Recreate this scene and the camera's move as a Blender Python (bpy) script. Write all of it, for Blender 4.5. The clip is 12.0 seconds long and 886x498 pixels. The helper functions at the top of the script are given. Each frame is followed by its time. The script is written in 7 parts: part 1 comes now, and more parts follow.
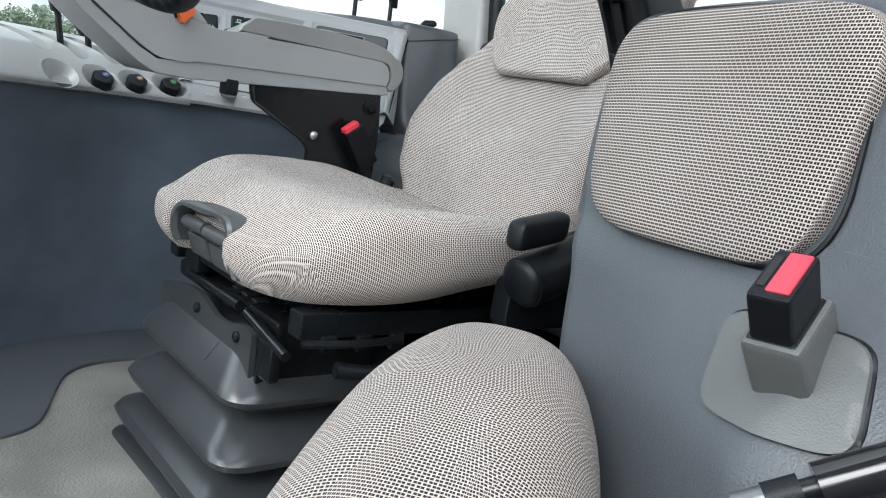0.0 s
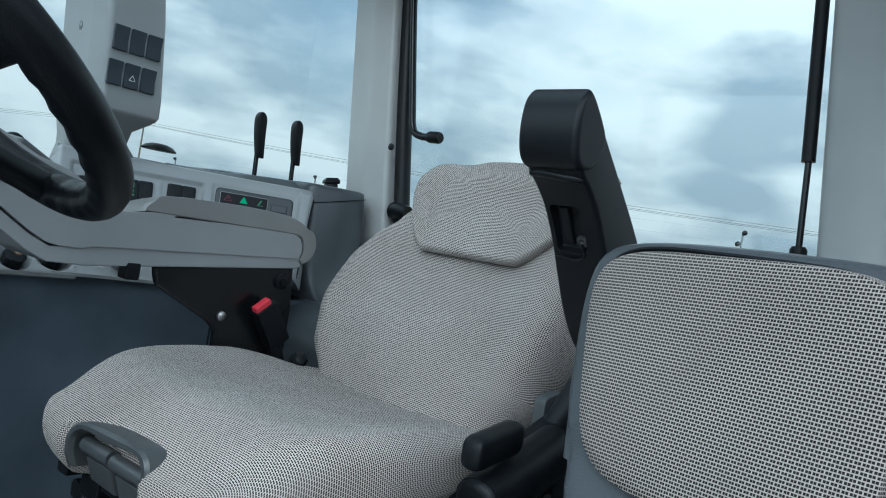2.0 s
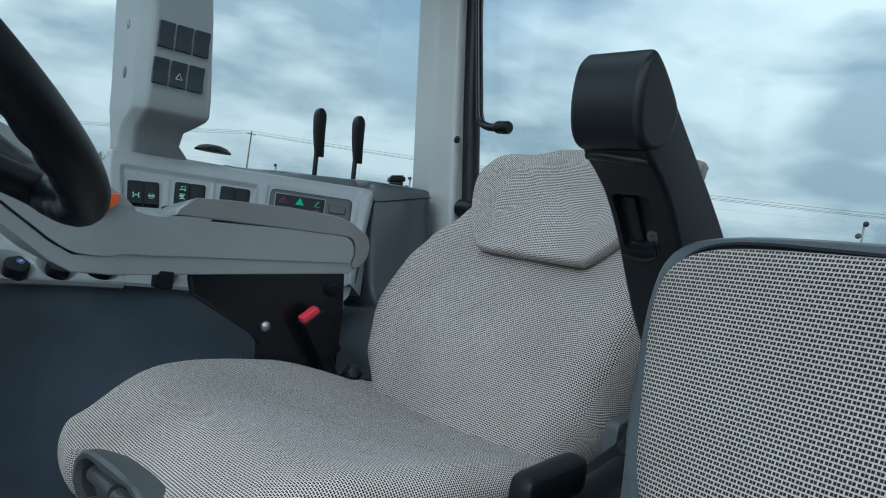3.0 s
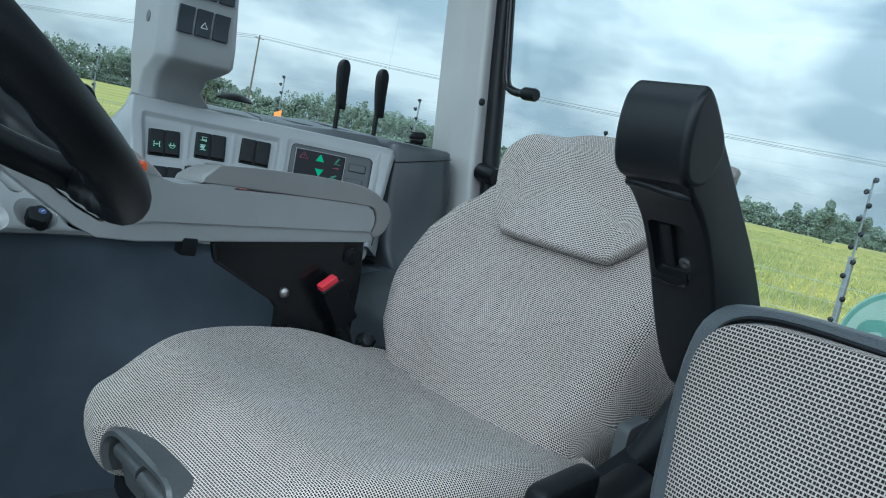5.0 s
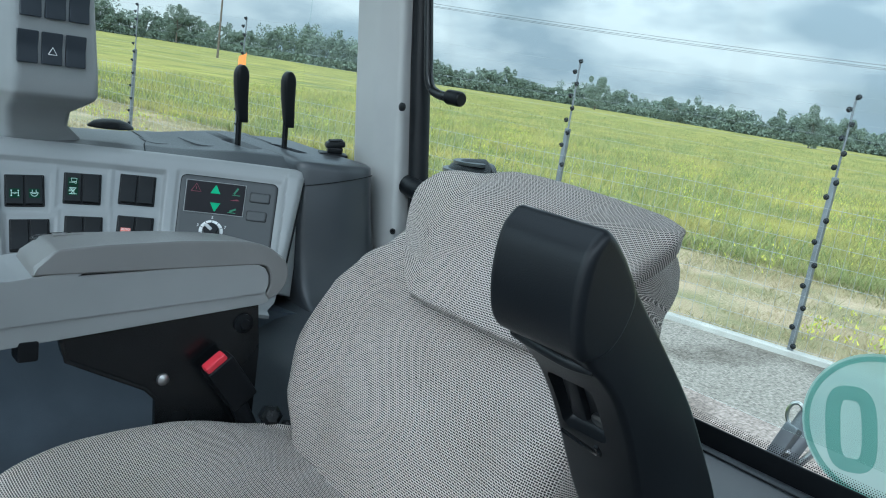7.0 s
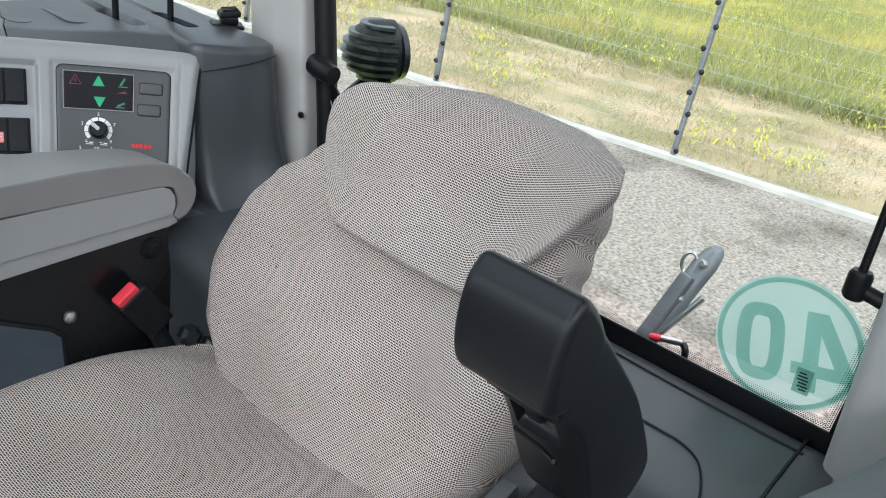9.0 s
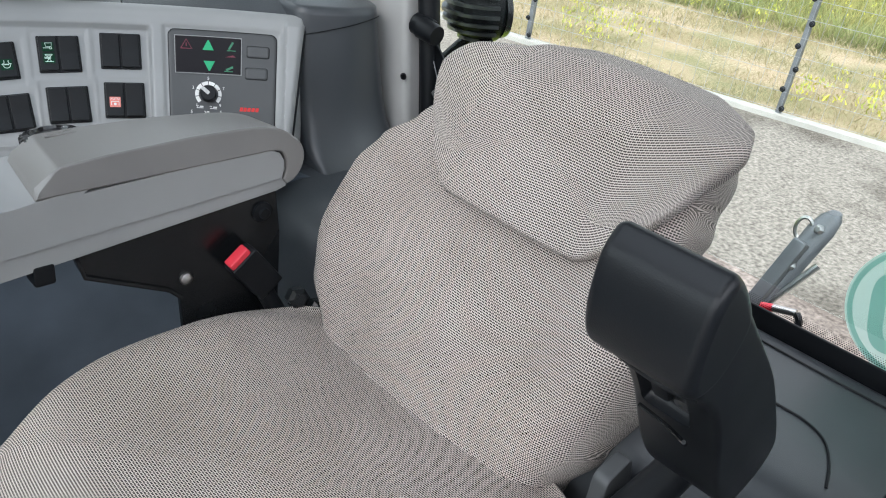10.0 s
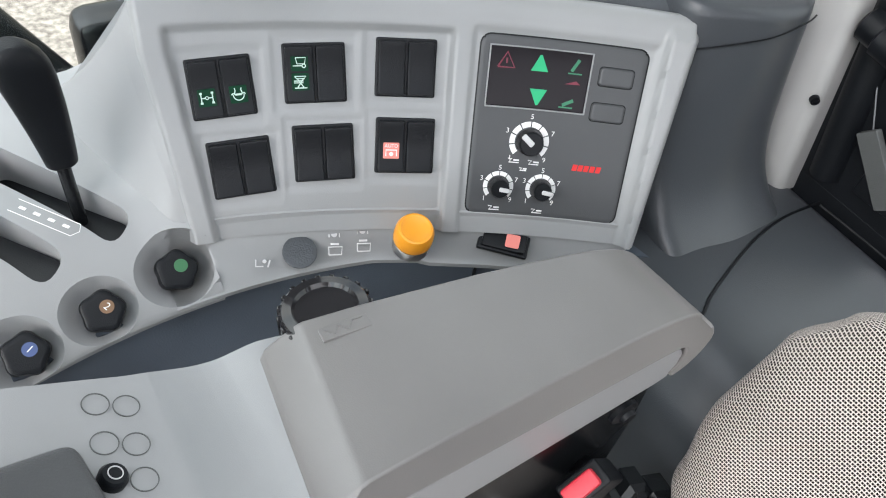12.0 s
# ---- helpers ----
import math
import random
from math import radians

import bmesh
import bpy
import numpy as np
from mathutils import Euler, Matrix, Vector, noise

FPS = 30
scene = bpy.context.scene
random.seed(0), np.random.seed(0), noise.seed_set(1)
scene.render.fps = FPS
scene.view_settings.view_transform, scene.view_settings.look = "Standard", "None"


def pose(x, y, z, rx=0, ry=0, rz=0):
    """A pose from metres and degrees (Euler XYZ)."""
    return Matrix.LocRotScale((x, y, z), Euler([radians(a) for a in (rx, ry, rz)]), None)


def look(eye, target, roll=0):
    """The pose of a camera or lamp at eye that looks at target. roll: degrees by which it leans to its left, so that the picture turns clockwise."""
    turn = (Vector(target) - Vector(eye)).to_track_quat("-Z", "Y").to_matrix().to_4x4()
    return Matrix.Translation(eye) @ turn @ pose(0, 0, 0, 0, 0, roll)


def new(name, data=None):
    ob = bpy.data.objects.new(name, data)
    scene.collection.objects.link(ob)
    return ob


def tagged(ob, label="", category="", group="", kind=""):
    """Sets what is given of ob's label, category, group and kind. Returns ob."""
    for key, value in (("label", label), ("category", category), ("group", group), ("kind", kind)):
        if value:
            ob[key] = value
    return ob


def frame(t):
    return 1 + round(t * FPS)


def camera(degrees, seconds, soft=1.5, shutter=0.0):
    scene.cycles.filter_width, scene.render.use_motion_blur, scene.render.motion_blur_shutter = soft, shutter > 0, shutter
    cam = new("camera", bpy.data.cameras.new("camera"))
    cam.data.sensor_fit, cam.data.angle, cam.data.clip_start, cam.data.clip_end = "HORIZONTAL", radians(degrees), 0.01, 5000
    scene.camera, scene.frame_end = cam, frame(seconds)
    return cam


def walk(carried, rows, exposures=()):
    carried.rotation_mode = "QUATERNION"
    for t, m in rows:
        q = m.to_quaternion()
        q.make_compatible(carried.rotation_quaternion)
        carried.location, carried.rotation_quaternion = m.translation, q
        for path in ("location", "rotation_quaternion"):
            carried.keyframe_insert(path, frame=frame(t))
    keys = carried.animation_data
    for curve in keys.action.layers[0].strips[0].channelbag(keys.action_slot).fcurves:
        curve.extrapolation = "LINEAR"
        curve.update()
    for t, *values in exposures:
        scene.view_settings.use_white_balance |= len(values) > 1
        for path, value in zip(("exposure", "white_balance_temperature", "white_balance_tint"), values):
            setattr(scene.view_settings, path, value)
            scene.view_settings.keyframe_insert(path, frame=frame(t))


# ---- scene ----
cam = camera(59.3, 12.0, 1.05)
METRES, EYE, TILT, LEAN, TURN = 1.85, 0.62, -10.0, -10.0, -39.0
ROWS = [
    (0.0, 0.0, 0.0, 0.0, 0.0, 0.0, 0.0),
    (0.5, -0.0056, -0.0103, -0.0001, -4.06, 1.01, 0.82),
    (1.0, -0.0262, -0.006, 0.0331, -7.14, 4.64, 0.95),
    (1.5, -0.0486, 0.0109, 0.0536, -9.45, 7.17, 0.99),
    (2.0, -0.0475, 0.0372, 0.0676, -9.52, 7.94, 1.9),
    (2.5, -0.0223, 0.0767, 0.0842, -6.48, 8.17, 2.69),
    (3.0, -0.0033, 0.1066, 0.0777, -2.04, 8.18, 2.01),
    (5.0, -0.0202, 0.1016, 0.1266, -2.3, 2.25, -1.75),
    (5.5, 0.0137, 0.1117, 0.1538, -5.06, -0.28, -0.15),
    (6.0, 0.0363, 0.1239, 0.1874, -5.11, -0.8, 2.11),
    (6.5, 0.0536, 0.1648, 0.205, -2.91, -0.99, 2.52),
    (8.5, 0.0192, 0.2557, 0.3072, -9.01, -15.62, 0.11),
    (9.0, 0.0307, 0.2419, 0.3102, -11.15, -18.18, 1.67),
    (9.5, 0.0209, 0.2337, 0.3099, -10.08, -19.78, 2.96),
    (10.0, 0.0186, 0.2555, 0.31, -4.91, -20.8, 3.32),
    (10.5, -0.0245, 0.3529, 0.3304, 5.02, -22.94, 2.89),
    (11.0, -0.0491, 0.4961, 0.3697, 5.77, -30.4, 4.99),
    (11.5, -0.0827, 0.5274, 0.3941, 4.41, -35.04, 4.43),
    (12.0, -0.1241, 0.5587, 0.4179, 6.78, -37.97, 0.81),
]
EXPOSURES = [(0.0, 0.48, 6100, 11), (0.9, 0.46, 6050, 10), (1.4, -0.04, 5450, 3), (3.0, -0.52, 5300, 1), (5.0, -0.22, 5250, 1), (5.5, -0.20, 5230, 0), (6.6, -0.24, 5250, 0), (8.3, 0.13, 5950, 13), (10.0, 0.18, 6150, 14), (12.0, 0.62, 6400, 16)]
walk(cam, [(t, pose(0, 0, EYE, TILT, LEAN, TURN) @ pose(METRES * x, METRES * y, METRES * z, 90 + pitch, roll, yaw)) for t, x, y, z, yaw, pitch, roll in ROWS], EXPOSURES)

# ---------------------------------------------------------------- light
GROUND = -1.35          # the yard lies this far below the cab floor


SUN_WAY = Vector((-0.80, -0.26, 0.54)).normalized()      # towards the veiled sun


def make_world():
    w = bpy.data.worlds.new("sky")
    scene.world = w
    w.use_nodes = True
    n, l = w.node_tree.nodes, w.node_tree.links
    n.clear()
    out, bg = n.new("ShaderNodeOutputWorld"), n.new("ShaderNodeBackground")
    sky = n.new("ShaderNodeTexSky")
    sky.sky_type, sky.sun_disc = "NISHITA", False
    sky.sun_elevation, sky.sun_rotation = math.asin(SUN_WAY.z), math.atan2(SUN_WAY.x, SUN_WAY.y)
    sky.dust_density, sky.air_density = 3.0, 1.2
    co = n.new("ShaderNodeTexCoord")
    mp = n.new("ShaderNodeMapping")
    mp.inputs["Scale"].default_value = (1.0, 1.0, 2.6)
    big, small = n.new("ShaderNodeTexNoise"), n.new("ShaderNodeTexNoise")
    big.inputs["Scale"].default_value, big.inputs["Detail"].default_value, big.inputs["Roughness"].default_value = 2.3, 9, 0.55
    small.inputs["Scale"].default_value, small.inputs["Detail"].default_value = 4.2, 10
    ramp, shade = n.new("ShaderNodeValToRGB"), n.new("ShaderNodeValToRGB")
    ramp.color_ramp.elements[0].position, ramp.color_ramp.elements[1].position = 0.10, 0.48
    shade.color_ramp.elements[0].position, shade.color_ramp.elements[1].position = 0.41, 0.59
    shade.color_ramp.elements[0].color, shade.color_ramp.elements[1].color = (4.7, 5.3, 5.7, 1), (9.6, 9.5, 9.1, 1)
    mix = n.new("ShaderNodeMixRGB")
    l.new(co.outputs["Generated"], mp.inputs["Vector"])
    l.new(mp.outputs[0], big.inputs["Vector"])
    l.new(mp.outputs[0], small.inputs["Vector"])
    l.new(big.outputs[0], ramp.inputs[0])
    l.new(small.outputs[0], shade.inputs[0])
    l.new(ramp.outputs[0], mix.inputs[0])
    l.new(sky.outputs[0], mix.inputs[1])
    l.new(shade.outputs[0], mix.inputs[2])
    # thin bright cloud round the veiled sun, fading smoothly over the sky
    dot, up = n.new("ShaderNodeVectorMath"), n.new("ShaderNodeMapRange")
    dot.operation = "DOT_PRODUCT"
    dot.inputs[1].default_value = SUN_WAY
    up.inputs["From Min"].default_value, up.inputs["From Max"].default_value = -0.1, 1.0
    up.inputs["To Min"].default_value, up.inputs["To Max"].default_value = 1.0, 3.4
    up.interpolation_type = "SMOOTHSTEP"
    glow = n.new("ShaderNodeVectorMath")
    glow.operation = "SCALE"
    sep, lift, both = n.new("ShaderNodeSeparateXYZ"), n.new("ShaderNodeMapRange"), n.new("ShaderNodeMath")
    lift.inputs["From Min"].default_value, lift.inputs["From Max"].default_value = 0.0, 1.0
    lift.inputs["To Min"].default_value, lift.inputs["To Max"].default_value = 0.85, 2.1
    both.operation = "MULTIPLY"
    l.new(co.outputs["Generated"], sep.inputs[0])
    l.new(sep.outputs[2], lift.inputs[0])
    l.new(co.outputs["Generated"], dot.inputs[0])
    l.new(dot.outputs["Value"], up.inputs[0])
    l.new(mix.outputs[0], glow.inputs[0])
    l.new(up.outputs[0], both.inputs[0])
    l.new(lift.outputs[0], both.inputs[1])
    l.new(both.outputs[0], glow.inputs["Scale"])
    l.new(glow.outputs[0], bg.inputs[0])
    bg.inputs[1].default_value = 0.12
    l.new(bg.outputs[0], out.inputs[0])


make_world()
sun_data = bpy.data.lights.new("sun", "SUN")
sun_data.energy, sun_data.angle, sun_data.color = 1.5, radians(25), (1.0, 0.95, 0.88)
sun = new("sun", sun_data)
sun.matrix_world = look(SUN_WAY * 10, (0, 0, 0))

# ---------------------------------------------------------------- materials


def node_material(name):
    m = bpy.data.materials.new(name)
    m.use_nodes = True
    b = m.node_tree.nodes["Principled BSDF"]
    return m, m.node_tree.nodes, m.node_tree.links, b


def surface(name, color, rough=0.5, metal=0.0, grain=900.0, bump=0.05, stain=0.12, spec=0.5, coat=0.0, big=9.0):
    """A plain solid stuff: colour with soft stains and fine grain relief."""
    m, n, l, b = node_material(name)
    co = n.new("ShaderNodeTexCoord")
    no, fi = n.new("ShaderNodeTexNoise"), n.new("ShaderNodeTexNoise")
    no.inputs["Scale"].default_value, no.inputs["Detail"].default_value = big, 6
    fi.inputs["Scale"].default_value, fi.inputs["Detail"].default_value = grain, 2
    l.new(co.outputs["Object"], no.inputs["Vector"])
    l.new(co.outputs["Object"], fi.inputs["Vector"])
    r = n.new("ShaderNodeValToRGB")
    r.color_ramp.elements[0].position, r.color_ramp.elements[1].position = 0.3, 0.7
    r.color_ramp.elements[0].color = (*[c * (1 - stain) for c in color], 1)
    r.color_ramp.elements[1].color = (*[min(1, c * (1 + stain)) for c in color], 1)
    l.new(no.outputs[0], r.inputs[0])
    l.new(r.outputs[0], b.inputs["Base Color"])
    mr = n.new("ShaderNodeMapRange")
    mr.inputs["To Min"].default_value, mr.inputs["To Max"].default_value = max(0.03, rough - 0.08), min(1, rough + 0.08)
    l.new(no.outputs[0], mr.inputs[0])
    l.new(mr.outputs[0], b.inputs["Roughness"])
    if bump:
        bu = n.new("ShaderNodeBump")
        bu.inputs["Strength"].default_value, bu.inputs["Distance"].default_value = bump, 0.002
        l.new(fi.outputs[0], bu.inputs["Height"])
        l.new(bu.outputs[0], b.inputs["Normal"])
    b.inputs["Metallic"].default_value = metal
    b.inputs["Specular IOR Level"].default_value = spec
    b.inputs["Coat Weight"].default_value = coat
    return m


def fabric_material(name, light, dark, w, h):
    """Seat cloth: pale ribs and bars over dark cells set in pairs, row by row staggered, laid along the cloth's own run."""
    m, n, l, b = node_material(name)
    uv = n.new("ShaderNodeUVMap")

    def weave(width, offset, rib, soft):
        br = n.new("ShaderNodeTexBrick")
        br.inputs["Scale"].default_value = 1.0
        br.offset, br.squash = offset, 1.0
        br.inputs["Brick Width"].default_value, br.inputs["Row Height"].default_value = width, h
        br.inputs["Mortar Size"].default_value, br.inputs["Mortar Smooth"].default_value = rib, soft
        l.new(uv.outputs[0], br.inputs["Vector"])
        return br

    def noise_node(scale, detail):
        no = n.new("ShaderNodeTexNoise")
        no.inputs["Scale"].default_value, no.inputs["Detail"].default_value = scale, detail
        l.new(uv.outputs[0], no.inputs["Vector"])
        return no

    def mix(fac, a, c, kind="MIX"):
        x = n.new("ShaderNodeMixRGB")
        x.blend_type = kind
        for k, v in enumerate((fac, a, c)):
            if isinstance(v, float):
                x.inputs[k].default_value = v
            elif isinstance(v, tuple):
                x.inputs[k].default_value = (*v, 1)
            else:
                l.new(v, x.inputs[k])
        return x.outputs[0]

    def ramp(src, lo, hi, ca, cb):
        r = n.new("ShaderNodeValToRGB")
        r.color_ramp.elements[0].position, r.color_ramp.elements[1].position = lo, hi
        r.color_ramp.elements[0].color, r.color_ramp.elements[1].color = (*ca, 1), (*cb, 1)
        l.new(src, r.inputs[0])
        return r.outputs[0]

    ribs, halves = weave(w, 0.5, 0.21 * h, 0.4), weave(w / 2, 0.0, 0.14 * h, 0.5)
    thread = mix(halves.outputs["Fac"], dark, tuple(0.55 * c for c in light))
    cloth = mix(ribs.outputs["Fac"], thread, light)
    cloth = mix(1.0, cloth, ramp(noise_node(6, 5).outputs[0], 0.3, 0.7, (0.84, 0.82, 0.80), (1, 1, 1)), "MULTIPLY")
    cloth = mix(1.0, cloth, ramp(noise_node(900, 2).outputs[0], 0.3, 0.65, (0.80, 0.77, 0.75), (1, 1, 1)), "MULTIPLY")
    l.new(cloth, b.inputs["Base Color"])
    bu = n.new("ShaderNodeBump")
    bu.inputs["Strength"].default_value, bu.inputs["Distance"].default_value = 0.45, 0.0008
    l.new(ribs.outputs["Fac"], bu.inputs["Height"])
    l.new(bu.outputs[0], b.inputs["Normal"])
    b.inputs["Roughness"].default_value = 0.85
    b.inputs["Specular IOR Level"].default_value = 0.1
    b.inputs["Sheen Weight"].default_value = 0.05
    return m


def glass_material(name, tint, gloss=0.05):
    m = bpy.data.materials.new(name)
    m.use_nodes = True
    n, l = m.node_tree.nodes, m.node_tree.links
    n.clear()
    out, mix = n.new("ShaderNodeOutputMaterial"), n.new("ShaderNodeMixShader")
    tr, gl, lw = n.new("ShaderNodeBsdfTransparent"), n.new("ShaderNodeBsdfGlossy"), n.new("ShaderNodeLayerWeight")
    fr, fr2 = n.new("ShaderNodeMath"), n.new("ShaderNodeMath")
    fr.operation, fr2.operation = "POWER", "MULTIPLY_ADD"
    fr.inputs[1].default_value = 5.0
    fr2.inputs[1].default_value, fr2.inputs[2].default_value = 0.9, 0.013
    l.new(lw.outputs["Facing"], fr.inputs[0])
    l.new(fr.outputs[0], fr2.inputs[0])
    tr.inputs[0].default_value = (*tint, 1)
    gl.inputs["Roughness"].default_value = 0.02
    l.new(fr2.outputs[0], mix.inputs[0])
    l.new(tr.outputs[0], mix.inputs[1])
    l.new(gl.outputs[0], mix.inputs[2])
    l.new(mix.outputs[0], out.inputs[0])
    return m


def film_material(name, color, clear):
    """A thin printed film on glass: light comes through it."""
    m = bpy.data.materials.new(name)
    m.use_nodes = True
    n, l = m.node_tree.nodes, m.node_tree.links
    n.clear()
    out, mix, mix2 = n.new("ShaderNodeOutputMaterial"), n.new("ShaderNodeMixShader"), n.new("ShaderNodeMixShader")
    tr, tl, di = n.new("ShaderNodeBsdfTransparent"), n.new("ShaderNodeBsdfTranslucent"), n.new("ShaderNodeBsdfDiffuse")
    tr.inputs[0].default_value = (*[0.5 + 0.5 * c for c in color], 1)
    tl.inputs[0].default_value = di.inputs[0].default_value = (*color, 1)
    mix.inputs[0].default_value, mix2.inputs[0].default_value = 0.35, clear
    l.new(tl.outputs[0], mix.inputs[1])
    l.new(di.outputs[0], mix.inputs[2])
    l.new(mix.outputs[0], mix2.inputs[1])
    l.new(tr.outputs[0], mix2.inputs[2])
    l.new(mix2.outputs[0], out.inputs[0])
    return m


def lamp_material(name, color, power):
    m, n, l, b = node_material(name)
    b.inputs["Base Color"].default_value = (*color, 1)
    b.inputs["Emission Color"].default_value = (*color, 1)
    b.inputs["Emission Strength"].default_value = power
    return m


def ground_material():
    """Yard, verge and field in one sheet: worn asphalt this side of the kerb, dry verge, green meadow beyond."""
    m, n, l, b = node_material("land")
    co = n.new("ShaderNodeTexCoord")
    sep = n.new("ShaderNodeSeparateXYZ")
    l.new(co.outputs["Object"], sep.inputs[0])
    kerbside = n.new("ShaderNodeMath")
    kerbside.operation = "MULTIPLY_ADD"
    kerbside.inputs[1].default_value = 0.2
    l.new(sep.outputs[1], kerbside.inputs[0])
    l.new(sep.outputs[0], kerbside.inputs[2])

    def noise_node(scale, detail=6, stretch=(1, 1, 1)):
        mp, no = n.new("ShaderNodeMapping"), n.new("ShaderNodeTexNoise")
        mp.inputs["Scale"].default_value = stretch
        no.inputs["Scale"].default_value, no.inputs["Detail"].default_value = scale, detail
        l.new(co.outputs["Object"], mp.inputs[0])
        l.new(mp.outputs[0], no.inputs["Vector"])
        return no

    def ramp(src, a, ca, bpos, cb):
        r = n.new("ShaderNodeValToRGB")
        r.color_ramp.elements[0].position, r.color_ramp.elements[1].position = a, bpos
        r.color_ramp.elements[0].color, r.color_ramp.elements[1].color = (*ca, 1), (*cb, 1)
        l.new(src, r.inputs[0])
        return r.outputs[0]

    def mix(fac, a, c, kind="MIX"):
        x = n.new("ShaderNodeMixRGB")
        x.blend_type = kind
        if isinstance(fac, float):
            x.inputs[0].default_value = fac
        else:
            l.new(fac, x.inputs[0])
        l.new(a, x.inputs[1])
        l.new(c, x.inputs[2])
        return x.outputs[0]

    stones = mix(0.42, ramp(noise_node(30, 5).outputs[0], 0.34, (0.066, 0.056, 0.047), 0.66, (0.33, 0.29, 0.25)), ramp(noise_node(11, 8).outputs[0], 0.30, (0.110, 0.095, 0.082), 0.70, (0.275, 0.245, 0.212)))
    patches = ramp(noise_node(0.9, 9).outputs[0], 0.29, (0.42, 0.40, 0.38), 0.48, (1, 1, 1))
    asphalt = mix(1.0, stones, patches, "MULTIPLY")
    dry = mix(ramp(noise_node(26, 6).outputs[0], 0.35, (0, 0, 0), 0.65, (1, 1, 1)), ramp(noise_node(1.1, 9).outputs[0], 0.42, (0.140, 0.130, 0.065), 0.56, (0.26, 0.195, 0.125)), ramp(noise_node(0.8, 9).outputs[0], 0.44, (0.225, 0.200, 0.105), 0.58, (0.38, 0.30, 0.20)))
    green = ramp(noise_node(0.12, 8).outputs[0], 0.38, (0.120, 0.126, 0.032), 0.60, (0.215, 0.190, 0.050))
    yellow = ramp(noise_node(0.5, 7, (0.35, 1, 1)).outputs[0], 0.52, (0, 0, 0), 0.70, (1, 1, 1))
    gold = n.new("ShaderNodeRGB")
    gold.outputs[0].default_value = (0.31, 0.275, 0.060, 1)
    field = mix(yellow, green, gold.outputs[0])
    edge1, edge2 = n.new("ShaderNodeMapRange"), n.new("ShaderNodeMapRange")
    edge1.inputs["From Min"].default_value, edge1.inputs["From Max"].default_value = 9.40, 9.45
    edge2.inputs["From Min"].default_value, edge2.inputs["From Max"].default_value = 13.5, 18.0
    l.new(kerbside.outputs[0], edge1.inputs[0])
    l.new(kerbside.outputs[0], edge2.inputs[0])
    col = mix(edge1.outputs[0], asphalt, mix(edge2.outputs[0], dry, field))
    l.new(col, b.inputs["Base Color"])
    b.inputs["Roughness"].default_value = 0.95
    b.inputs["Specular IOR Level"].default_value = 0.2
    bu = n.new("ShaderNodeBump")
    bu.inputs["Strength"].default_value, bu.inputs["Distance"].default_value = 0.05, 0.004
    l.new(noise_node(75, 4).outputs[0], bu.inputs["Height"])
    l.new(bu.outputs[0], b.inputs["Normal"])
    return m


def leaf_material(name, a, c, patch=None):
    """Leaves and blades between two colours; patch: a third colour that takes over in drifts some metres wide."""
    m, n, l, b = node_material(name)
    ge, r = n.new("ShaderNodeNewGeometry"), n.new("ShaderNodeValToRGB")
    r.color_ramp.elements[0].color, r.color_ramp.elements[1].color = (*a, 1), (*c, 1)
    l.new(ge.outputs["Random Per Island"], r.inputs[0])
    col = r.outputs[0]
    if patch:
        co, no, drift, mx = n.new("ShaderNodeTexCoord"), n.new("ShaderNodeTexNoise"), n.new("ShaderNodeMapRange"), n.new("ShaderNodeMixRGB")
        no.inputs["Scale"].default_value, no.inputs["Detail"].default_value = 0.33, 5
        drift.inputs["From Min"].default_value, drift.inputs["From Max"].default_value = 0.46, 0.62
        mx.inputs[2].default_value = (*patch, 1)
        l.new(co.outputs["Object"], no.inputs["Vector"])
        l.new(no.outputs[0], drift.inputs[0])
        l.new(drift.outputs[0], mx.inputs[0])
        l.new(col, mx.inputs[1])
        col = mx.outputs[0]
    l.new(col, b.inputs["Base Color"])
    b.inputs["Roughness"].default_value = 0.8
    b.inputs["Specular IOR Level"].default_value = 0.15
    return m


FABRIC = fabric_material("seat_cloth", (0.67, 0.617, 0.582), (0.007, 0.006, 0.006), 0.0046, 0.0027)
PADCLOTH = fabric_material("passenger_cloth", (0.48, 0.437, 0.410), (0.020, 0.0175, 0.0175), 0.0048, 0.0028)
PALE = surface("pale_grey_plastic", (0.262, 0.268, 0.270), 0.35, bump=0.10, grain=1500, stain=0.05)
MID = surface("mid_grey_plastic", (0.080, 0.084, 0.083), 0.45, bump=0.25, grain=700, stain=0.08)
LEATHERY = surface("grained_dark_plastic", (0.053, 0.059, 0.066), 0.40, bump=0.34, grain=560, stain=0.10)
DARK = surface("dark_trim", (0.067, 0.083, 0.104), 0.42, bump=0.2, grain=600, stain=0.2)
PADSKIN = surface("soft_grey_skin", (0.150, 0.145, 0.140), 0.33, bump=0.10, grain=1100, stain=0.08)
BLACK = surface("black_plastic", (0.005, 0.006, 0.0075), 0.40, bump=0.15, grain=900, stain=0.2, spec=0.22)
ARMSKIN = surface("black_armrest_skin", (0.0085, 0.0098, 0.0118), 0.36, bump=0.08, grain=900, stain=0.2, spec=0.28)
SATIN = surface("black_satin_paint", (0.006, 0.007, 0.008), 0.26, bump=0.03, grain=300, stain=0.3, spec=0.35)
RUBBER = surface("bellows_rubber", (0.024, 0.026, 0.029), 0.30, bump=0.06, grain=500, stain=0.15, spec=0.7)
MAT_RUBBER = surface("floor_mat_rubber", (0.170, 0.168, 0.153), 0.36, bump=0.7, grain=260, stain=0.25)
STEEL = surface("zinc_steel", (0.55, 0.55, 0.54), 0.35, metal=1.0, stain=0.2)
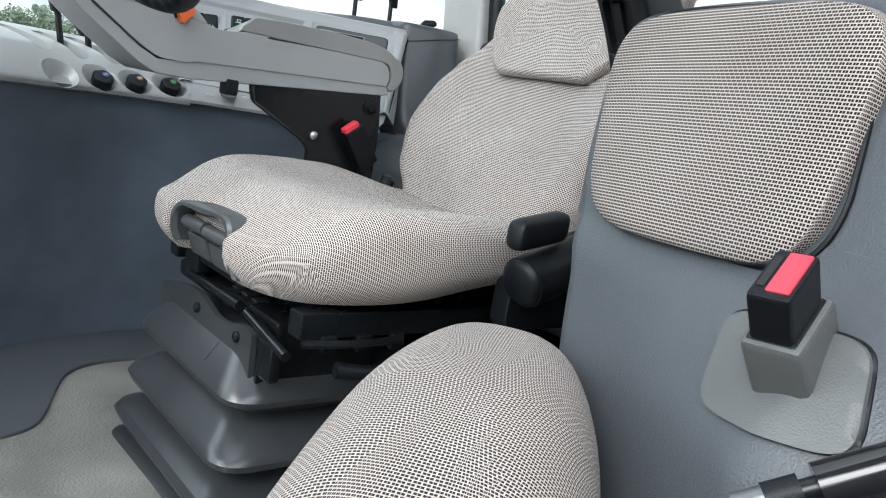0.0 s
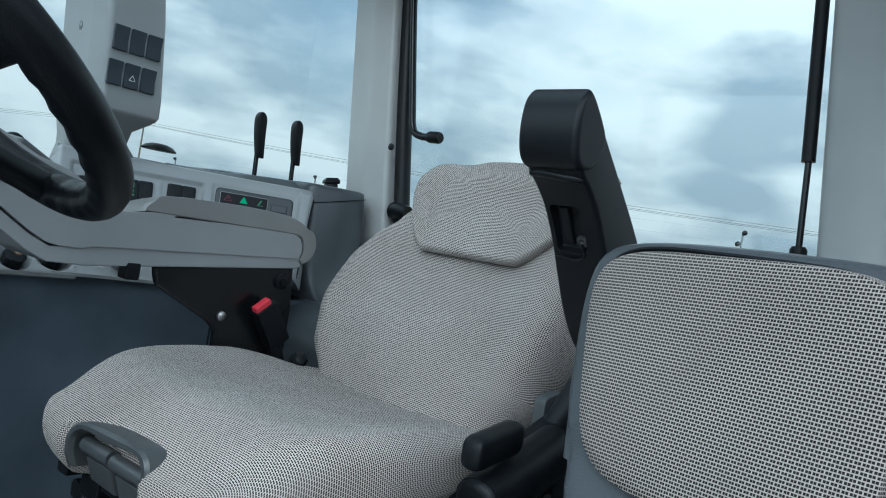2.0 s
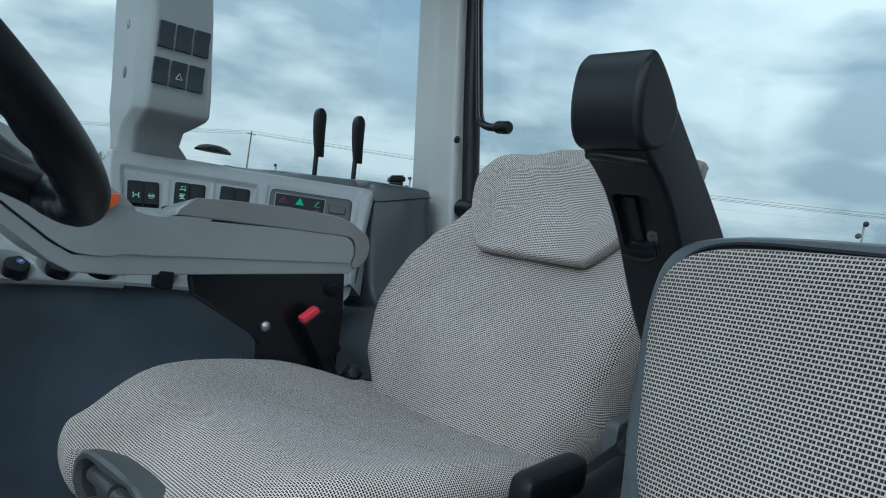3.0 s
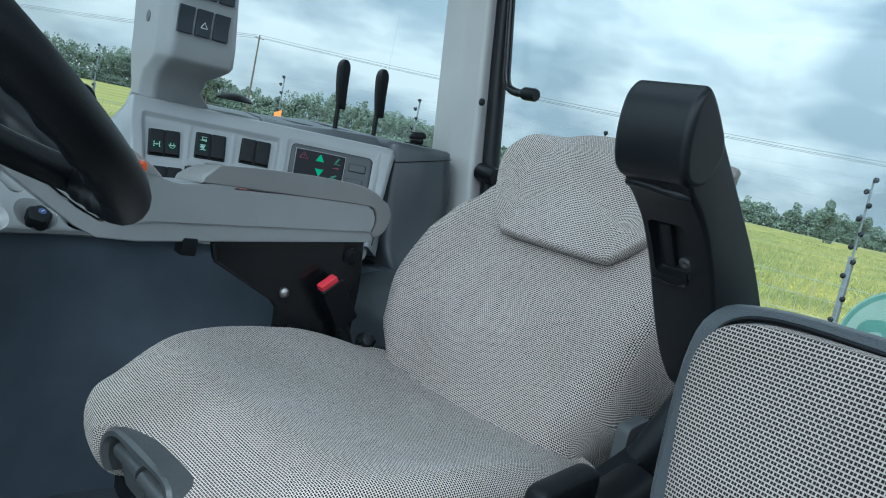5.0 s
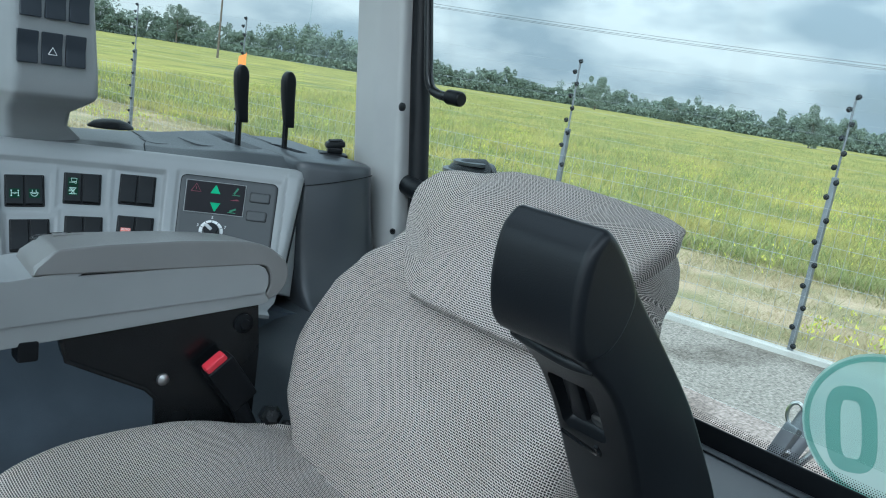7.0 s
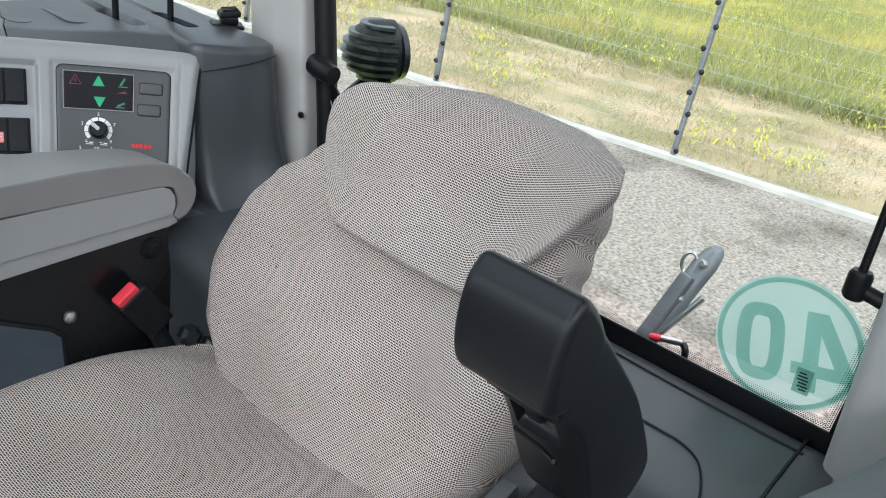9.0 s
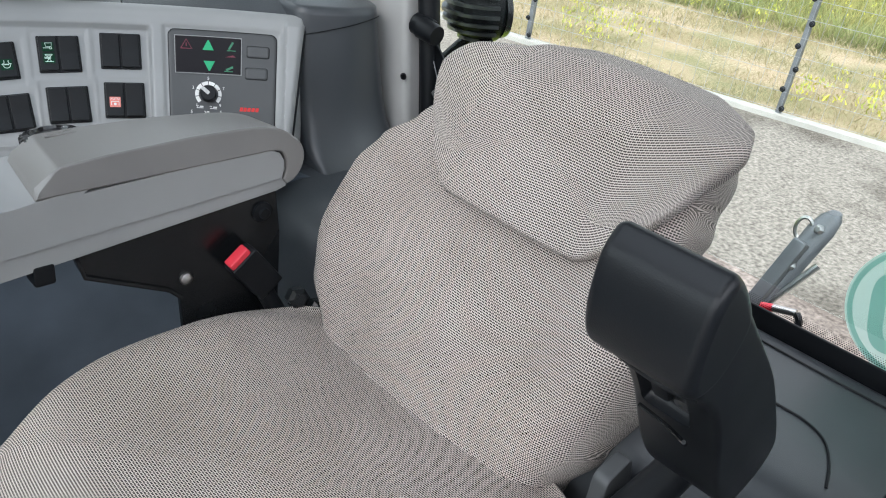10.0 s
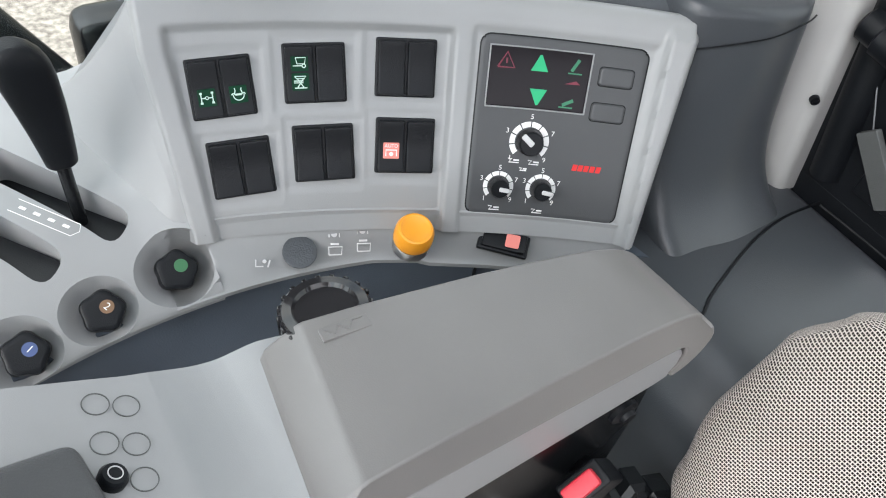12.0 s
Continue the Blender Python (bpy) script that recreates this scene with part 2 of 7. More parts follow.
WIRE = surface("bright_zinc_wire", (0.27, 0.28, 0.28), 0.45, metal=0.2, bump=0, stain=0.1)
GALV = surface("galvanised_steel", (0.17, 0.18, 0.19), 0.45, metal=0.6, stain=0.2)
RED = surface("red_button_plastic", (0.62, 0.035, 0.055), 0.38, bump=0, stain=0.06)
ORANGE = surface("orange_plastic", (0.58, 0.095, 0.02), 0.4, bump=0, stain=0.05)
ORANGE_DEEP = surface("deep_orange_plastic", (0.38, 0.045, 0.018), 0.4, bump=0, stain=0.08)
AMBER = surface("amber_knob_plastic", (0.83, 0.33, 0.02), 0.38, bump=0, stain=0.05)
WHITE = surface("white_print", (0.75, 0.75, 0.74), 0.6, bump=0, stain=0.04)
GREYPRINT = surface("grey_print", (0.50, 0.50, 0.50), 0.6, bump=0, stain=0.04)
REDPRINT = surface("red_print", (0.60, 0.02, 0.02), 0.6, bump=0, stain=0.04)
LIME = surface("lime_green_paint", (0.42, 0.55, 0.03), 0.35, bump=0, stain=0.06, coat=0.3)
GREENDOT = surface("green_print", (0.03, 0.14, 0.055), 0.5, bump=0)
BLUEDOT = surface("blue_print", (0.05, 0.08, 0.20), 0.5, bump=0)
BROWNDOT = surface("bronze_print", (0.18, 0.10, 0.05), 0.5, bump=0)
SCREEN = surface("dark_display_glass", (0.010, 0.008, 0.010), 0.25, bump=0, spec=0.15)
GREENLED = lamp_material("green_lamp", (0.003, 0.34, 0.14), 0.09)
DIMRED = surface("dim_red_print", (0.16, 0.01, 0.03), 0.4, bump=0)
DIMGREEN = surface("dim_green_print", (0.02, 0.18, 0.09), 0.4, bump=0)
SALMON = surface("salmon_print", (0.75, 0.22, 0.18), 0.5, bump=0)
SYMBOL = surface("pale_green_symbol_print", (0.50, 0.66, 0.58), 0.5, bump=0, stain=0.03)
SWGREEN = surface("dark_green_print", (0.003, 0.034, 0.016), 0.5, bump=0, spec=0.1)
ROCKER = surface("blue_black_rocker_plastic", (0.022, 0.028, 0.037), 0.40, bump=0.1, grain=900, stain=0.1)
SILL = surface("satin_grey_shelf_plastic", (0.044, 0.049, 0.055), 0.34, bump=0.12, grain=900, stain=0.08)
POST = surface("cream_grey_post_cover", (0.36, 0.362, 0.355), 0.40, bump=0.10, grain=1500, stain=0.05)
HOODGREY = surface("hood_grey_plastic", (0.135, 0.14, 0.144), 0.45, bump=0.3, grain=600, stain=0.08)
GRIPGREY = surface("satin_grey_grip_plastic", (0.052, 0.055, 0.057), 0.36, bump=0.25, grain=700, stain=0.08)
PLATEGREY = surface("painted_steel_plate", (0.026, 0.028, 0.030), 0.34, bump=0.05, grain=300, stain=0.25, spec=0.6)
MID_DARK = surface("anthracite_plate", (0.054, 0.057, 0.060), 0.48, bump=0.12, grain=1400, stain=0.06)
GLASS = glass_material("window_glass", (0.93, 0.97, 0.96))
# Tint sets how much light the added roof hatch lets through.
TINTED = glass_material("added_hatch_glass", (0.62, 0.64, 0.65))
CONCRETE = surface("concrete", (0.33, 0.315, 0.285), 0.9, bump=0.4, grain=120, stain=0.2, big=3)
BARK = surface("bark", (0.10, 0.08, 0.06), 0.9, bump=0.5, grain=30)

# ---------------------------------------------------------------- mesh helpers


def base_of(ob):
    v = Vector()
    while ob:
        v += ob.location
        ob = ob.parent
    return v


def finish(name, bm, mat, angle=40):
    bmesh.ops.recalc_face_normals(bm, faces=bm.faces)
    me = bpy.data.meshes.new(name)
    bm.to_mesh(me)
    bm.free()
    for p in me.polygons:
        p.use_smooth = True
    me.set_sharp_from_angle(angle=radians(angle))
    if mat:
        me.materials.append(mat)
    return me


def even(ob):
    """Large faces keep their own shading beside small bevels."""
    if len(ob.data.polygons) < 900 and ob.data.materials[0] != GLASS:
        md = ob.modifiers.new("even_shading", "WEIGHTED_NORMAL")
        md.keep_sharp = True
    return ob


def part(name, bm, mat, parent, label="", angle=40):
    """Links a bmesh, given in world metres, as one mesh under a thing or a part."""
    bmesh.ops.translate(bm, vec=-base_of(parent), verts=bm.verts)
    ob = new(name, finish(name, bm, mat, angle))
    ob.parent = parent
    return tagged(even(ob), label)


def thing(name, base, label, category, group="", kind=""):
    ob = new(name)
    ob.location = base
    ob.empty_display_size = 0.05
    return tagged(ob, label, category, group, kind)


def solid(name, bm, mat, label, category="", kind="", group="", angle=40):
    """A thing or a piece of the setting that is one mesh, given in world metres; its origin goes to its foot."""
    lo = [min(v.co[i] for v in bm.verts) for i in range(3)]
    hi = [max(v.co[i] for v in bm.verts) for i in range(3)]
    at = Vector(((lo[0] + hi[0]) / 2, (lo[1] + hi[1]) / 2, lo[2]))
    bmesh.ops.translate(bm, vec=-at, verts=bm.verts)
    ob = new(name, finish(name, bm, mat, angle))
    ob.location = at
    return tagged(even(ob), label, category, group, kind)


def cloth_shell(point, n=80):
    """A cushion cover drawn over a square grid, open below: point(a, b) gives the place for a and b from -1 to 1.
    The cloth runs at an even scale along both ways from the middle."""
    bm = bmesh.new()
    uvl = bm.loops.layers.uv.new("UVMap")
    grid = [[Vector(point(2 * i / n - 1, 2 * j / n - 1)) for j in range(n + 1)] for i in range(n + 1)]
    rows = [[bm.verts.new(p) for p in row] for row in grid]
    half = n // 2

    def runs(line):
        out = [0.0] * (n + 1)
        for k in range(half, n):
            out[k + 1] = out[k] + (line[k + 1] - line[k]).length
        for k in range(half, 0, -1):
            out[k - 1] = out[k] - (line[k - 1] - line[k]).length
        return out

    along = [runs(row) for row in grid]
    over = [runs([grid[i][j] for i in range(n + 1)]) for j in range(n + 1)]
    for i in range(n):
        for j in range(n):
            ids = ((i, j), (i + 1, j), (i + 1, j + 1), (i, j + 1))
            f = bm.faces.new([rows[p][q] for p, q in ids])
            for lp, (p, q) in zip(f.loops, ids):
                lp[uvl].uv = (over[q][p], along[p][q])
    return bm


def square_to_round(a, b, power):
    """A point of the unit square drawn in towards a round-cornered plan, and how far out it lies."""
    r = max(abs(a), abs(b))
    if r < 1e-9:
        return 0.0, 0.0, 0.0
    t = math.atan2(b, a)
    k = 1 / (abs(math.cos(t)) ** power + abs(math.sin(t)) ** power) ** (1 / power)
    return math.cos(t) * k, math.sin(t) * k, r


def lay_cloth(ob, across, up):
    """Lays the cloth from the face that looks along across x up and on over the sides, at an even scale in metres."""
    across, up = Vector(across).normalized(), Vector(up).normalized()
    face = across.cross(up)
    me = ob.data
    top = max(v.co.dot(face) for v in me.vertices)
    uv = []
    for v in me.vertices:
        deep = (top - v.co.dot(face)) * bump01(v.normal.dot(face), 0.60, 0.10)
        uv.append((v.co.dot(across) + deep * v.normal.dot(across), v.co.dot(up) + deep * v.normal.dot(up)))
    for lp in me.loops:
        me.uv_layers[0].data[lp.index].uv = uv[lp.vertex_index]
    return ob


def rbox(lo, hi, r, n=(8, 8, 4), deform=None, m=None, front=None):
    """A box with rounded edges between two corners. UVs run in metres over the top face and on round the four sides;
    front: the axis whose face the cloth is laid from ('x-' or 'z+')."""
    lo, hi = Vector(lo), Vector(hi)
    c, half = (lo + hi) / 2, (hi - lo) / 2
    r = min(r, *half)
    bm = bmesh.new()
    uvl = bm.loops.layers.uv.new("UVMap")
    inner = half - Vector((r, r, r))
    cache = {}

    def ticks(k, i):
        """Steps along one axis, closer together in the rounded rims."""
        core = inner[i]
        rim = [-half[i] + r * (1 - math.cos(a * math.pi / 2 / k)) for a in range(k)] if r > 1e-6 else []
        mid = [-core + 2 * core * a / max(1, n[i]) for a in range(n[i] + 1)]
        full = rim + mid + [-v for v in reversed(rim)]
        out = []
        for v in full:
            if not out or v - out[-1] > 1e-6:
                out.append(v)
        return out

    k = 4 if r > 0.006 else 2
    tk = [ticks(k, i) for i in range(3)]

    def vert(p):
        key = tuple(round(v, 6) for v in p)
        if key not in cache:
            q = Vector([max(-inner[i], min(inner[i], p[i])) for i in range(3)])
            d = Vector(p) - q
            if d.length > 1e-9:
                # even spread over the rim
                d = Vector([math.sin(max(-1, min(1, v / r)) * math.pi / 2) if abs(v) > 1e-9 else 0 for v in d])
                d = d.normalized() * r if d.length > 1e-9 else d
            w = c + q + d
            if deform:
                w = Vector(deform(w.x, w.y, w.z))
            if m:
                w = m @ w
            cache[key] = bm.verts.new(w)
        return cache[key]

    for ax in range(3):
        a, b = [i for i in range(3) if i != ax]
        for side in (-1, 1):
            for i in range(len(tk[a]) - 1):
                for j in range(len(tk[b]) - 1):
                    corners = []
                    for s, t in ((i, j), (i + 1, j), (i + 1, j + 1), (i, j + 1)):
                        p = [0, 0, 0]
                        p[ax], p[a], p[b] = side * half[ax], tk[a][s], tk[b][t]
                        corners.append(tuple(p))
                    vs = [vert(p) for p in corners]
                    if len(set(vs)) < 4:
                        vs = list(dict.fromkeys(vs))
                        if len(vs) < 3:
                            continue
                        f = bm.faces.new(vs) if not bm.faces.get(vs) else None
                        if f is None:
                            continue
                        for lp in f.loops:
                            lp[uvl].uv = (lp.vert.co.x, lp.vert.co.y)
                        continue
                    f = bm.faces.new(vs)
                    for lp, p in zip(f.loops, corners):
                        x, y, z = p
                        if front == "x-":
                            u, v = y, z
                            if ax == 1:
                                u = side * (half.y + (x + half.x))
                            elif ax == 2:
                                v = side * (half.z + (x + half.x))
                        else:
                            u, v = y, x
                            if ax == 0:
                                v = side * (half.x + (half.z - z))
                            elif ax == 1:
                                u = side * (half.y + (half.z - z))
                        lp[uvl].uv = (u, v)
    return bm


def prism(profile, lo, hi, bevel=0.0, axis="y", segs=2):
    """A closed outline drawn in the two other axes, drawn out along one axis, with its rims rounded."""
    bm = bmesh.new()

    def place(a, b, d):
        return {"y": (a, d, b), "x": (d, a, b), "z": (a, b, d)}[axis]

    one = [bm.verts.new(place(a, b, lo)) for a, b in profile]
    two = [bm.verts.new(place(a, b, hi)) for a, b in profile]
    k = len(profile)
    caps = [bm.faces.new(one), bm.faces.new(list(reversed(two)))]
    for i in range(k):
        bm.faces.new((one[i], one[(i + 1) % k], two[(i + 1) % k], two[i]))
    bmesh.ops.recalc_face_normals(bm, faces=bm.faces)
    if bevel:
        edges = {e for f in caps for e in f.edges}
        bmesh.ops.bevel(bm, geom=list(edges), offset=bevel, segments=segs, profile=0.5, affect="EDGES", clamp_overlap=True)
    return bm


def smooth(points, steps=6, closed=True):
    """A soft curve through the points (Catmull-Rom)."""
    pts = [Vector(p) for p in points]
    k, out = len(pts), []
    for i in range(k if closed else k - 1):
        if closed:
            p0, p1, p2, p3 = (pts[(i + j - 1) % k] for j in range(4))
        else:
            p0, p1, p2, p3 = pts[max(0, i - 1)], pts[i], pts[i + 1], pts[min(k - 1, i + 2)]
        for s in range(steps):
            t = s / steps
            out.append(0.5 * ((2 * p1) + (p2 - p0) * t + (2 * p0 - 5 * p1 + 4 * p2 - p3) * t * t + (3 * p1 - p0 - 3 * p2 + p3) * t ** 3))
    if not closed:
        out.append(pts[-1])
    return out


def fillet(profile, r, steps=4):
    """Rounds the corners of an outline."""
    out, k = [], len(profile)
    for i in range(k):
        p, a, b = Vector(profile[i]), Vector(profile[i - 1]), Vector(profile[(i + 1) % k])
        d1, d2 = (a - p), (b - p)
        q = min(r, d1.length * 0.45, d2.length * 0.45)
        s, e = p + d1.normalized() * q, p + d2.normalized() * q
        for j in range(steps + 1):
            t = j / steps
            out.append(tuple((1 - t) ** 2 * s + 2 * t * (1 - t) * p + t * t * e))
    return out


def tube(points, r, seg=10, cap=True, r_end=None):
    pts = [Vector(p) for p in points]
    bm, rings = bmesh.new(), []
    up = Vector((0, 0, 1))
    for i, p in enumerate(pts):
        d = (pts[min(i + 1, len(pts) - 1)] - pts[max(i - 1, 0)]).normalized()
        a = d.cross(up)
        if a.length < 1e-3:
            a = d.cross(Vector((1, 0, 0)))
        a.normalize()
        b = a.cross(d).normalized()
        up = b
        rr = r if r_end is None else r + (r_end - r) * i / max(1, len(pts) - 1)
        rings.append([bm.verts.new(p + rr * (math.cos(t) * a + math.sin(t) * b)) for t in (2 * math.pi * j / seg for j in range(seg))])
    for one, two in zip(rings, rings[1:]):
        for j in range(seg):
            bm.faces.new((one[j], one[(j + 1) % seg], two[(j + 1) % seg], two[j]))
    if cap:
        bm.faces.new(list(reversed(rings[0])))
        bm.faces.new(rings[-1])
    return bm


def lathe(profile, m, seg=24):
    """A turned body: rows of radius and height, set at the pose m."""
    bm, rings = bmesh.new(), []
    for r, z in profile:
        if r < 1e-6:
            rings.append([bm.verts.new(m @ Vector((0, 0, z)))])
        else:
            rings.append([bm.verts.new(m @ Vector((r * math.cos(t), r * math.sin(t), z))) for t in (2 * math.pi * j / seg for j in range(seg))])
    for one, two in zip(rings, rings[1:]):
        for j in range(seg):
            vs = [one[j % len(one)], one[(j + 1) % len(one)], two[(j + 1) % len(two)], two[j % len(two)]]
            vs = list(dict.fromkeys(vs))
            if len(vs) > 2:
                bm.faces.new(vs)
    for ring, flip in ((rings[0], True), (rings[-1], False)):
        if len(ring) > 2:
            bm.faces.new(list(reversed(ring)) if flip else ring)
    return bm


def loft(sections, closed=True, caps=True):
    bm = bmesh.new()
    rows = [[bm.verts.new(p) for p in s] for s in sections]
    for one, two in zip(rows, rows[1:]):
        k = len(one)
        for j in range(k if closed else k - 1):
            bm.faces.new((one[j], one[(j + 1) % k], two[(j + 1) % k], two[j]))
    if caps and closed:
        bm.faces.new(list(reversed(rows[0])))
        bm.faces.new(rows[-1])
    return bm


def join(*bms):
    """Several bmeshes as one."""
    out = bmesh.new()
    uvl = out.loops.layers.uv.new("UVMap")
    for b in bms:
        src = b.loops.layers.uv.active
        b.verts.index_update()
        vs = [out.verts.new(v.co) for v in b.verts]
        for f in b.faces:
            g = out.faces.new([vs[v.index] for v in f.verts])
            if src:
                for lp, lq in zip(g.loops, f.loops):
                    lp[uvl].uv = lq[src].uv
        b.free()
    return out


def frame_at(origin, normal, up=(0, 0, 1)):
    """A pose whose z axis is the normal and whose y axis leans to up."""
    z = Vector(normal).normalized()
    x = Vector(up).cross(z).normalized()
    y = z.cross(x)
    m = Matrix((x, y, z)).transposed().to_4x4()
    m.translation = origin
    return m


def flat(outline, m, thick=0.0006):
    """A thin raised shape: an outline in the plane of m."""
    bm = bmesh.new()
    one = [bm.verts.new(m @ Vector((x, y, 0))) for x, y in outline]
    two = [bm.verts.new(m @ Vector((x, y, thick))) for x, y in outline]
    k = len(one)
    bm.faces.new(two)
    for i in range(k):
        bm.faces.new((one[i], one[(i + 1) % k], two[(i + 1) % k], two[i]))
    return bm


def circle(r, seg=20, x=0.0, y=0.0, a0=0.0, a1=360.0):
    return [(x + r * math.cos(radians(a0 + (a1 - a0) * i / seg)), y + r * math.sin(radians(a0 + (a1 - a0) * i / seg))) for i in range(seg if a1 - a0 >= 360 else seg + 1)]


def band(path, w, m, thick=0.0006):
    """A printed line of width w along a path in the plane of m."""
    left, right = [], []
    pts = [Vector(p) for p in path]
    for i, p in enumerate(pts):
        d = pts[min(i + 1, len(pts) - 1)] - pts[max(i - 1, 0)]
        q = Vector((-d.y, d.x)).normalized() * w / 2
        left.append(tuple(p + q))
        right.append(tuple(p - q))
    bms = []
    for i in range(len(pts) - 1):
        bms.append(flat([right[i], right[i + 1], left[i + 1], left[i]], m, thick))
    return join(*bms)


def rect(w, h, x=0.0, y=0.0, r=0.0):
    o = [(x - w / 2, y - h / 2), (x + w / 2, y - h / 2), (x + w / 2, y + h / 2), (x - w / 2, y + h / 2)]
    return fillet(o, r, 3) if r else o


def letters(text, size, m, thick=0.0006, bold=0.0):
    """Lettering in the built-in font, centred on m."""
    cu = bpy.data.curves.new("text", "FONT")
    cu.body, cu.size, cu.extrude, cu.align_x, cu.align_y = text, size, thick, "CENTER", "CENTER"
    cu.resolution_u, cu.offset = 3, bold
    ob = new("text", cu)
    bpy.context.view_layer.update()
    me = bpy.data.meshes.new_from_object(ob.evaluated_get(bpy.context.evaluated_depsgraph_get()))
    bpy.data.objects.remove(ob)
    bm = bmesh.new()
    bm.from_mesh(me)
    bpy.data.meshes.remove(me)
    bmesh.ops.transform(bm, matrix=m, verts=bm.verts)
    return bm


def carve(ob, cutters, angle=58, selfcross=False):
    """Takes the cutters' bodies, given in world metres, out of a mesh."""
    made = []
    for bm in cutters:
        bmesh.ops.recalc_face_normals(bm, faces=bm.faces)
        me = bpy.data.meshes.new("cutter")
        bm.to_mesh(me)
        bm.free()
        c = new("cutter", me)
        made.append(c)
        mod = ob.modifiers.new("cut", "BOOLEAN")
        mod.object, mod.operation, mod.solver, mod.use_self = c, "DIFFERENCE", "EXACT", selfcross
    bpy.context.view_layer.update()
    me = bpy.data.meshes.new_from_object(ob.evaluated_get(bpy.context.evaluated_depsgraph_get()))
    old = ob.data
    ob.modifiers.clear()
    me.name = old.name
    ob.data = me
    me.set_sharp_from_angle(angle=radians(angle))
    bpy.data.meshes.remove(old)
    for c in made:
        bpy.data.objects.remove(c)


def bump01(x, a, b):
    """Smooth step from 0 at a to 1 at b."""
    t = max(0.0, min(1.0, (x - a) / (b - a)))
    return t * t * (3 - 2 * t)


def hill(x, c, w):
    return math.exp(-((x - c) / w) ** 2)

# ---------------------------------------------------------------- yard, fence, field
KERB = Vector((9.4, 0.0, GROUND))       # a point of the kerb line
ALONG = Vector((-0.2, 1.0, 0.0)).normalized()
ACROSS = Vector((1.0, 0.2, 0.0)).normalized()


def kerb_point(s, d, z=0.0):
    return KERB + ALONG * s + ACROSS * d + Vector((0, 0, z))


def build_ground():
    bm = bmesh.new()
    rings = [0, 3, 6, 9, 12, 16, 22, 30, 45, 70, 110, 180, 300, 600, 1500, 4000]
    rows = []
    for r in rings[1:]:
        rows.append([bm.verts.new((r * math.cos(a) + 5, r * math.sin(a) + 3, 0)) for a in (2 * math.pi * k / 64 for k in range(64))])
    c = bm.verts.new((5, 3, 0))
    for k in range(64):
        bm.faces.new((c, rows[0][k], rows[0][(k + 1) % 64]))
    for one, two in zip(rows, rows[1:]):
        for k in range(64):
            bm.faces.new((one[k], two[k], two[(k + 1) % 64], one[(k + 1) % 64]))
    me = finish("ground", bm, ground_material())
    ob = new("ground", me)
    ob.location = (0, 0, GROUND)
    tagged(ob, "worn grey asphalt yard running into dry verge and meadow", "ground", kind="structure")


build_ground()


def build_kerb():
    sec = [(-0.07, -0.05), (-0.065, 0.055), (-0.055, 0.065), (0.055, 0.065), (0.07, 0.05), (0.07, -0.05)]
    bm = loft([[kerb_point(s, d, z) for d, z in sec] for s in range(-40, 61, 5)])
    solid("kerb", bm, CONCRETE, "pale concrete kerb between asphalt and grass verge", "kerb", kind="structure", angle=30)


build_kerb()


def build_post(s):
    p = kerb_point(s, 0.0, 0.0)
    ob = thing("fence_post", p, "galvanised steel fence post with black insulators", "fence post", "posts of the wire fence")
    part("post", rbox(p + Vector((-0.028, -0.028, 0.0)), p + Vector((0.028, 0.028, 1.95)), 0.006, (1, 1, 1)), GALV, ob)
    part("rod", tube([p + Vector((0, 0, 1.9)), p + Vector((0, 0, 2.78))], 0.012, 8), GALV, ob, "thin upper rod")
    for i, z in enumerate((0.12, 0.32, 0.55, 0.78, 1.02, 1.26, 1.5, 1.74, 1.9, 2.05, 2.2, 2.35, 2.5, 2.64, 2.77)):
        m = frame_at(p + Vector((-0.03, 0.03 if i % 2 else -0.03, z)), (-1, 0, 0.2))
        part("insulator", lathe([(0.0, -0.01), (0.028, -0.008), (0.032, 0.0), (0.018, 0.012), (0.018, 0.03), (0.0, 0.034)], m, 10), BLACK, ob)
    return ob


POSTS = [-9.1 + 3.1 * k for k in range(-1, 12)]
for s in POSTS:
    build_post(s + 0.17)


def build_fence_mesh():
    """Horizontal strands and the thin upright wires of the woven mesh."""
    bms = []
    for z in [0.1 + 0.19 * k for k in range(9)] + [1.9, 2.05, 2.2, 2.35, 2.5, 2.64, 2.77]:
        r = 0.0024 if z < 1.8 else 0.0010
        bms.append(tube([kerb_point(s, -0.03, z - 0.012 * math.sin(s * 2.0)) for s in range(-11, 30, 2)], r, 4))
    s = -9.0
    while s < 26:
        bms.append(tube([kerb_point(s, -0.03, 0.05), kerb_point(s, -0.03, 1.66)], 0.0024, 3))
        s += 0.14
    return solid("wire_fence_mesh", join(*bms), WIRE, "thin galvanised wire mesh and strands between the posts", "wire mesh", kind="stuff")


build_fence_mesh()


FLAG = surface("faded_orange_sheet", (0.72, 0.23, 0.04), 0.6, bump=0, stain=0.1)


def build_flag(s, z, w=0.42):
    p = kerb_point(s, -0.06, z)
    secs = []
    for i in range(9):
        t = i / 8
        q = p + ALONG * (w * t) + ACROSS * (0.025 * math.sin(t * 5)) + Vector((0, 0, -0.06 * t))
        secs.append([q + Vector((0, 0, 0.0)), q + Vector((0, 0, 0.21 - 0.03 * t)), q + ACROSS * 0.004 + Vector((0, 0, 0.21 - 0.03 * t)), q + ACROSS * 0.004])
    solid("warning_flag", loft(secs), FLAG, "small orange warning plate hung on the fence wires", "flag")


build_flag(12.62, 2.02, 0.16)
build_flag(2.65, 2.08, 0.25)


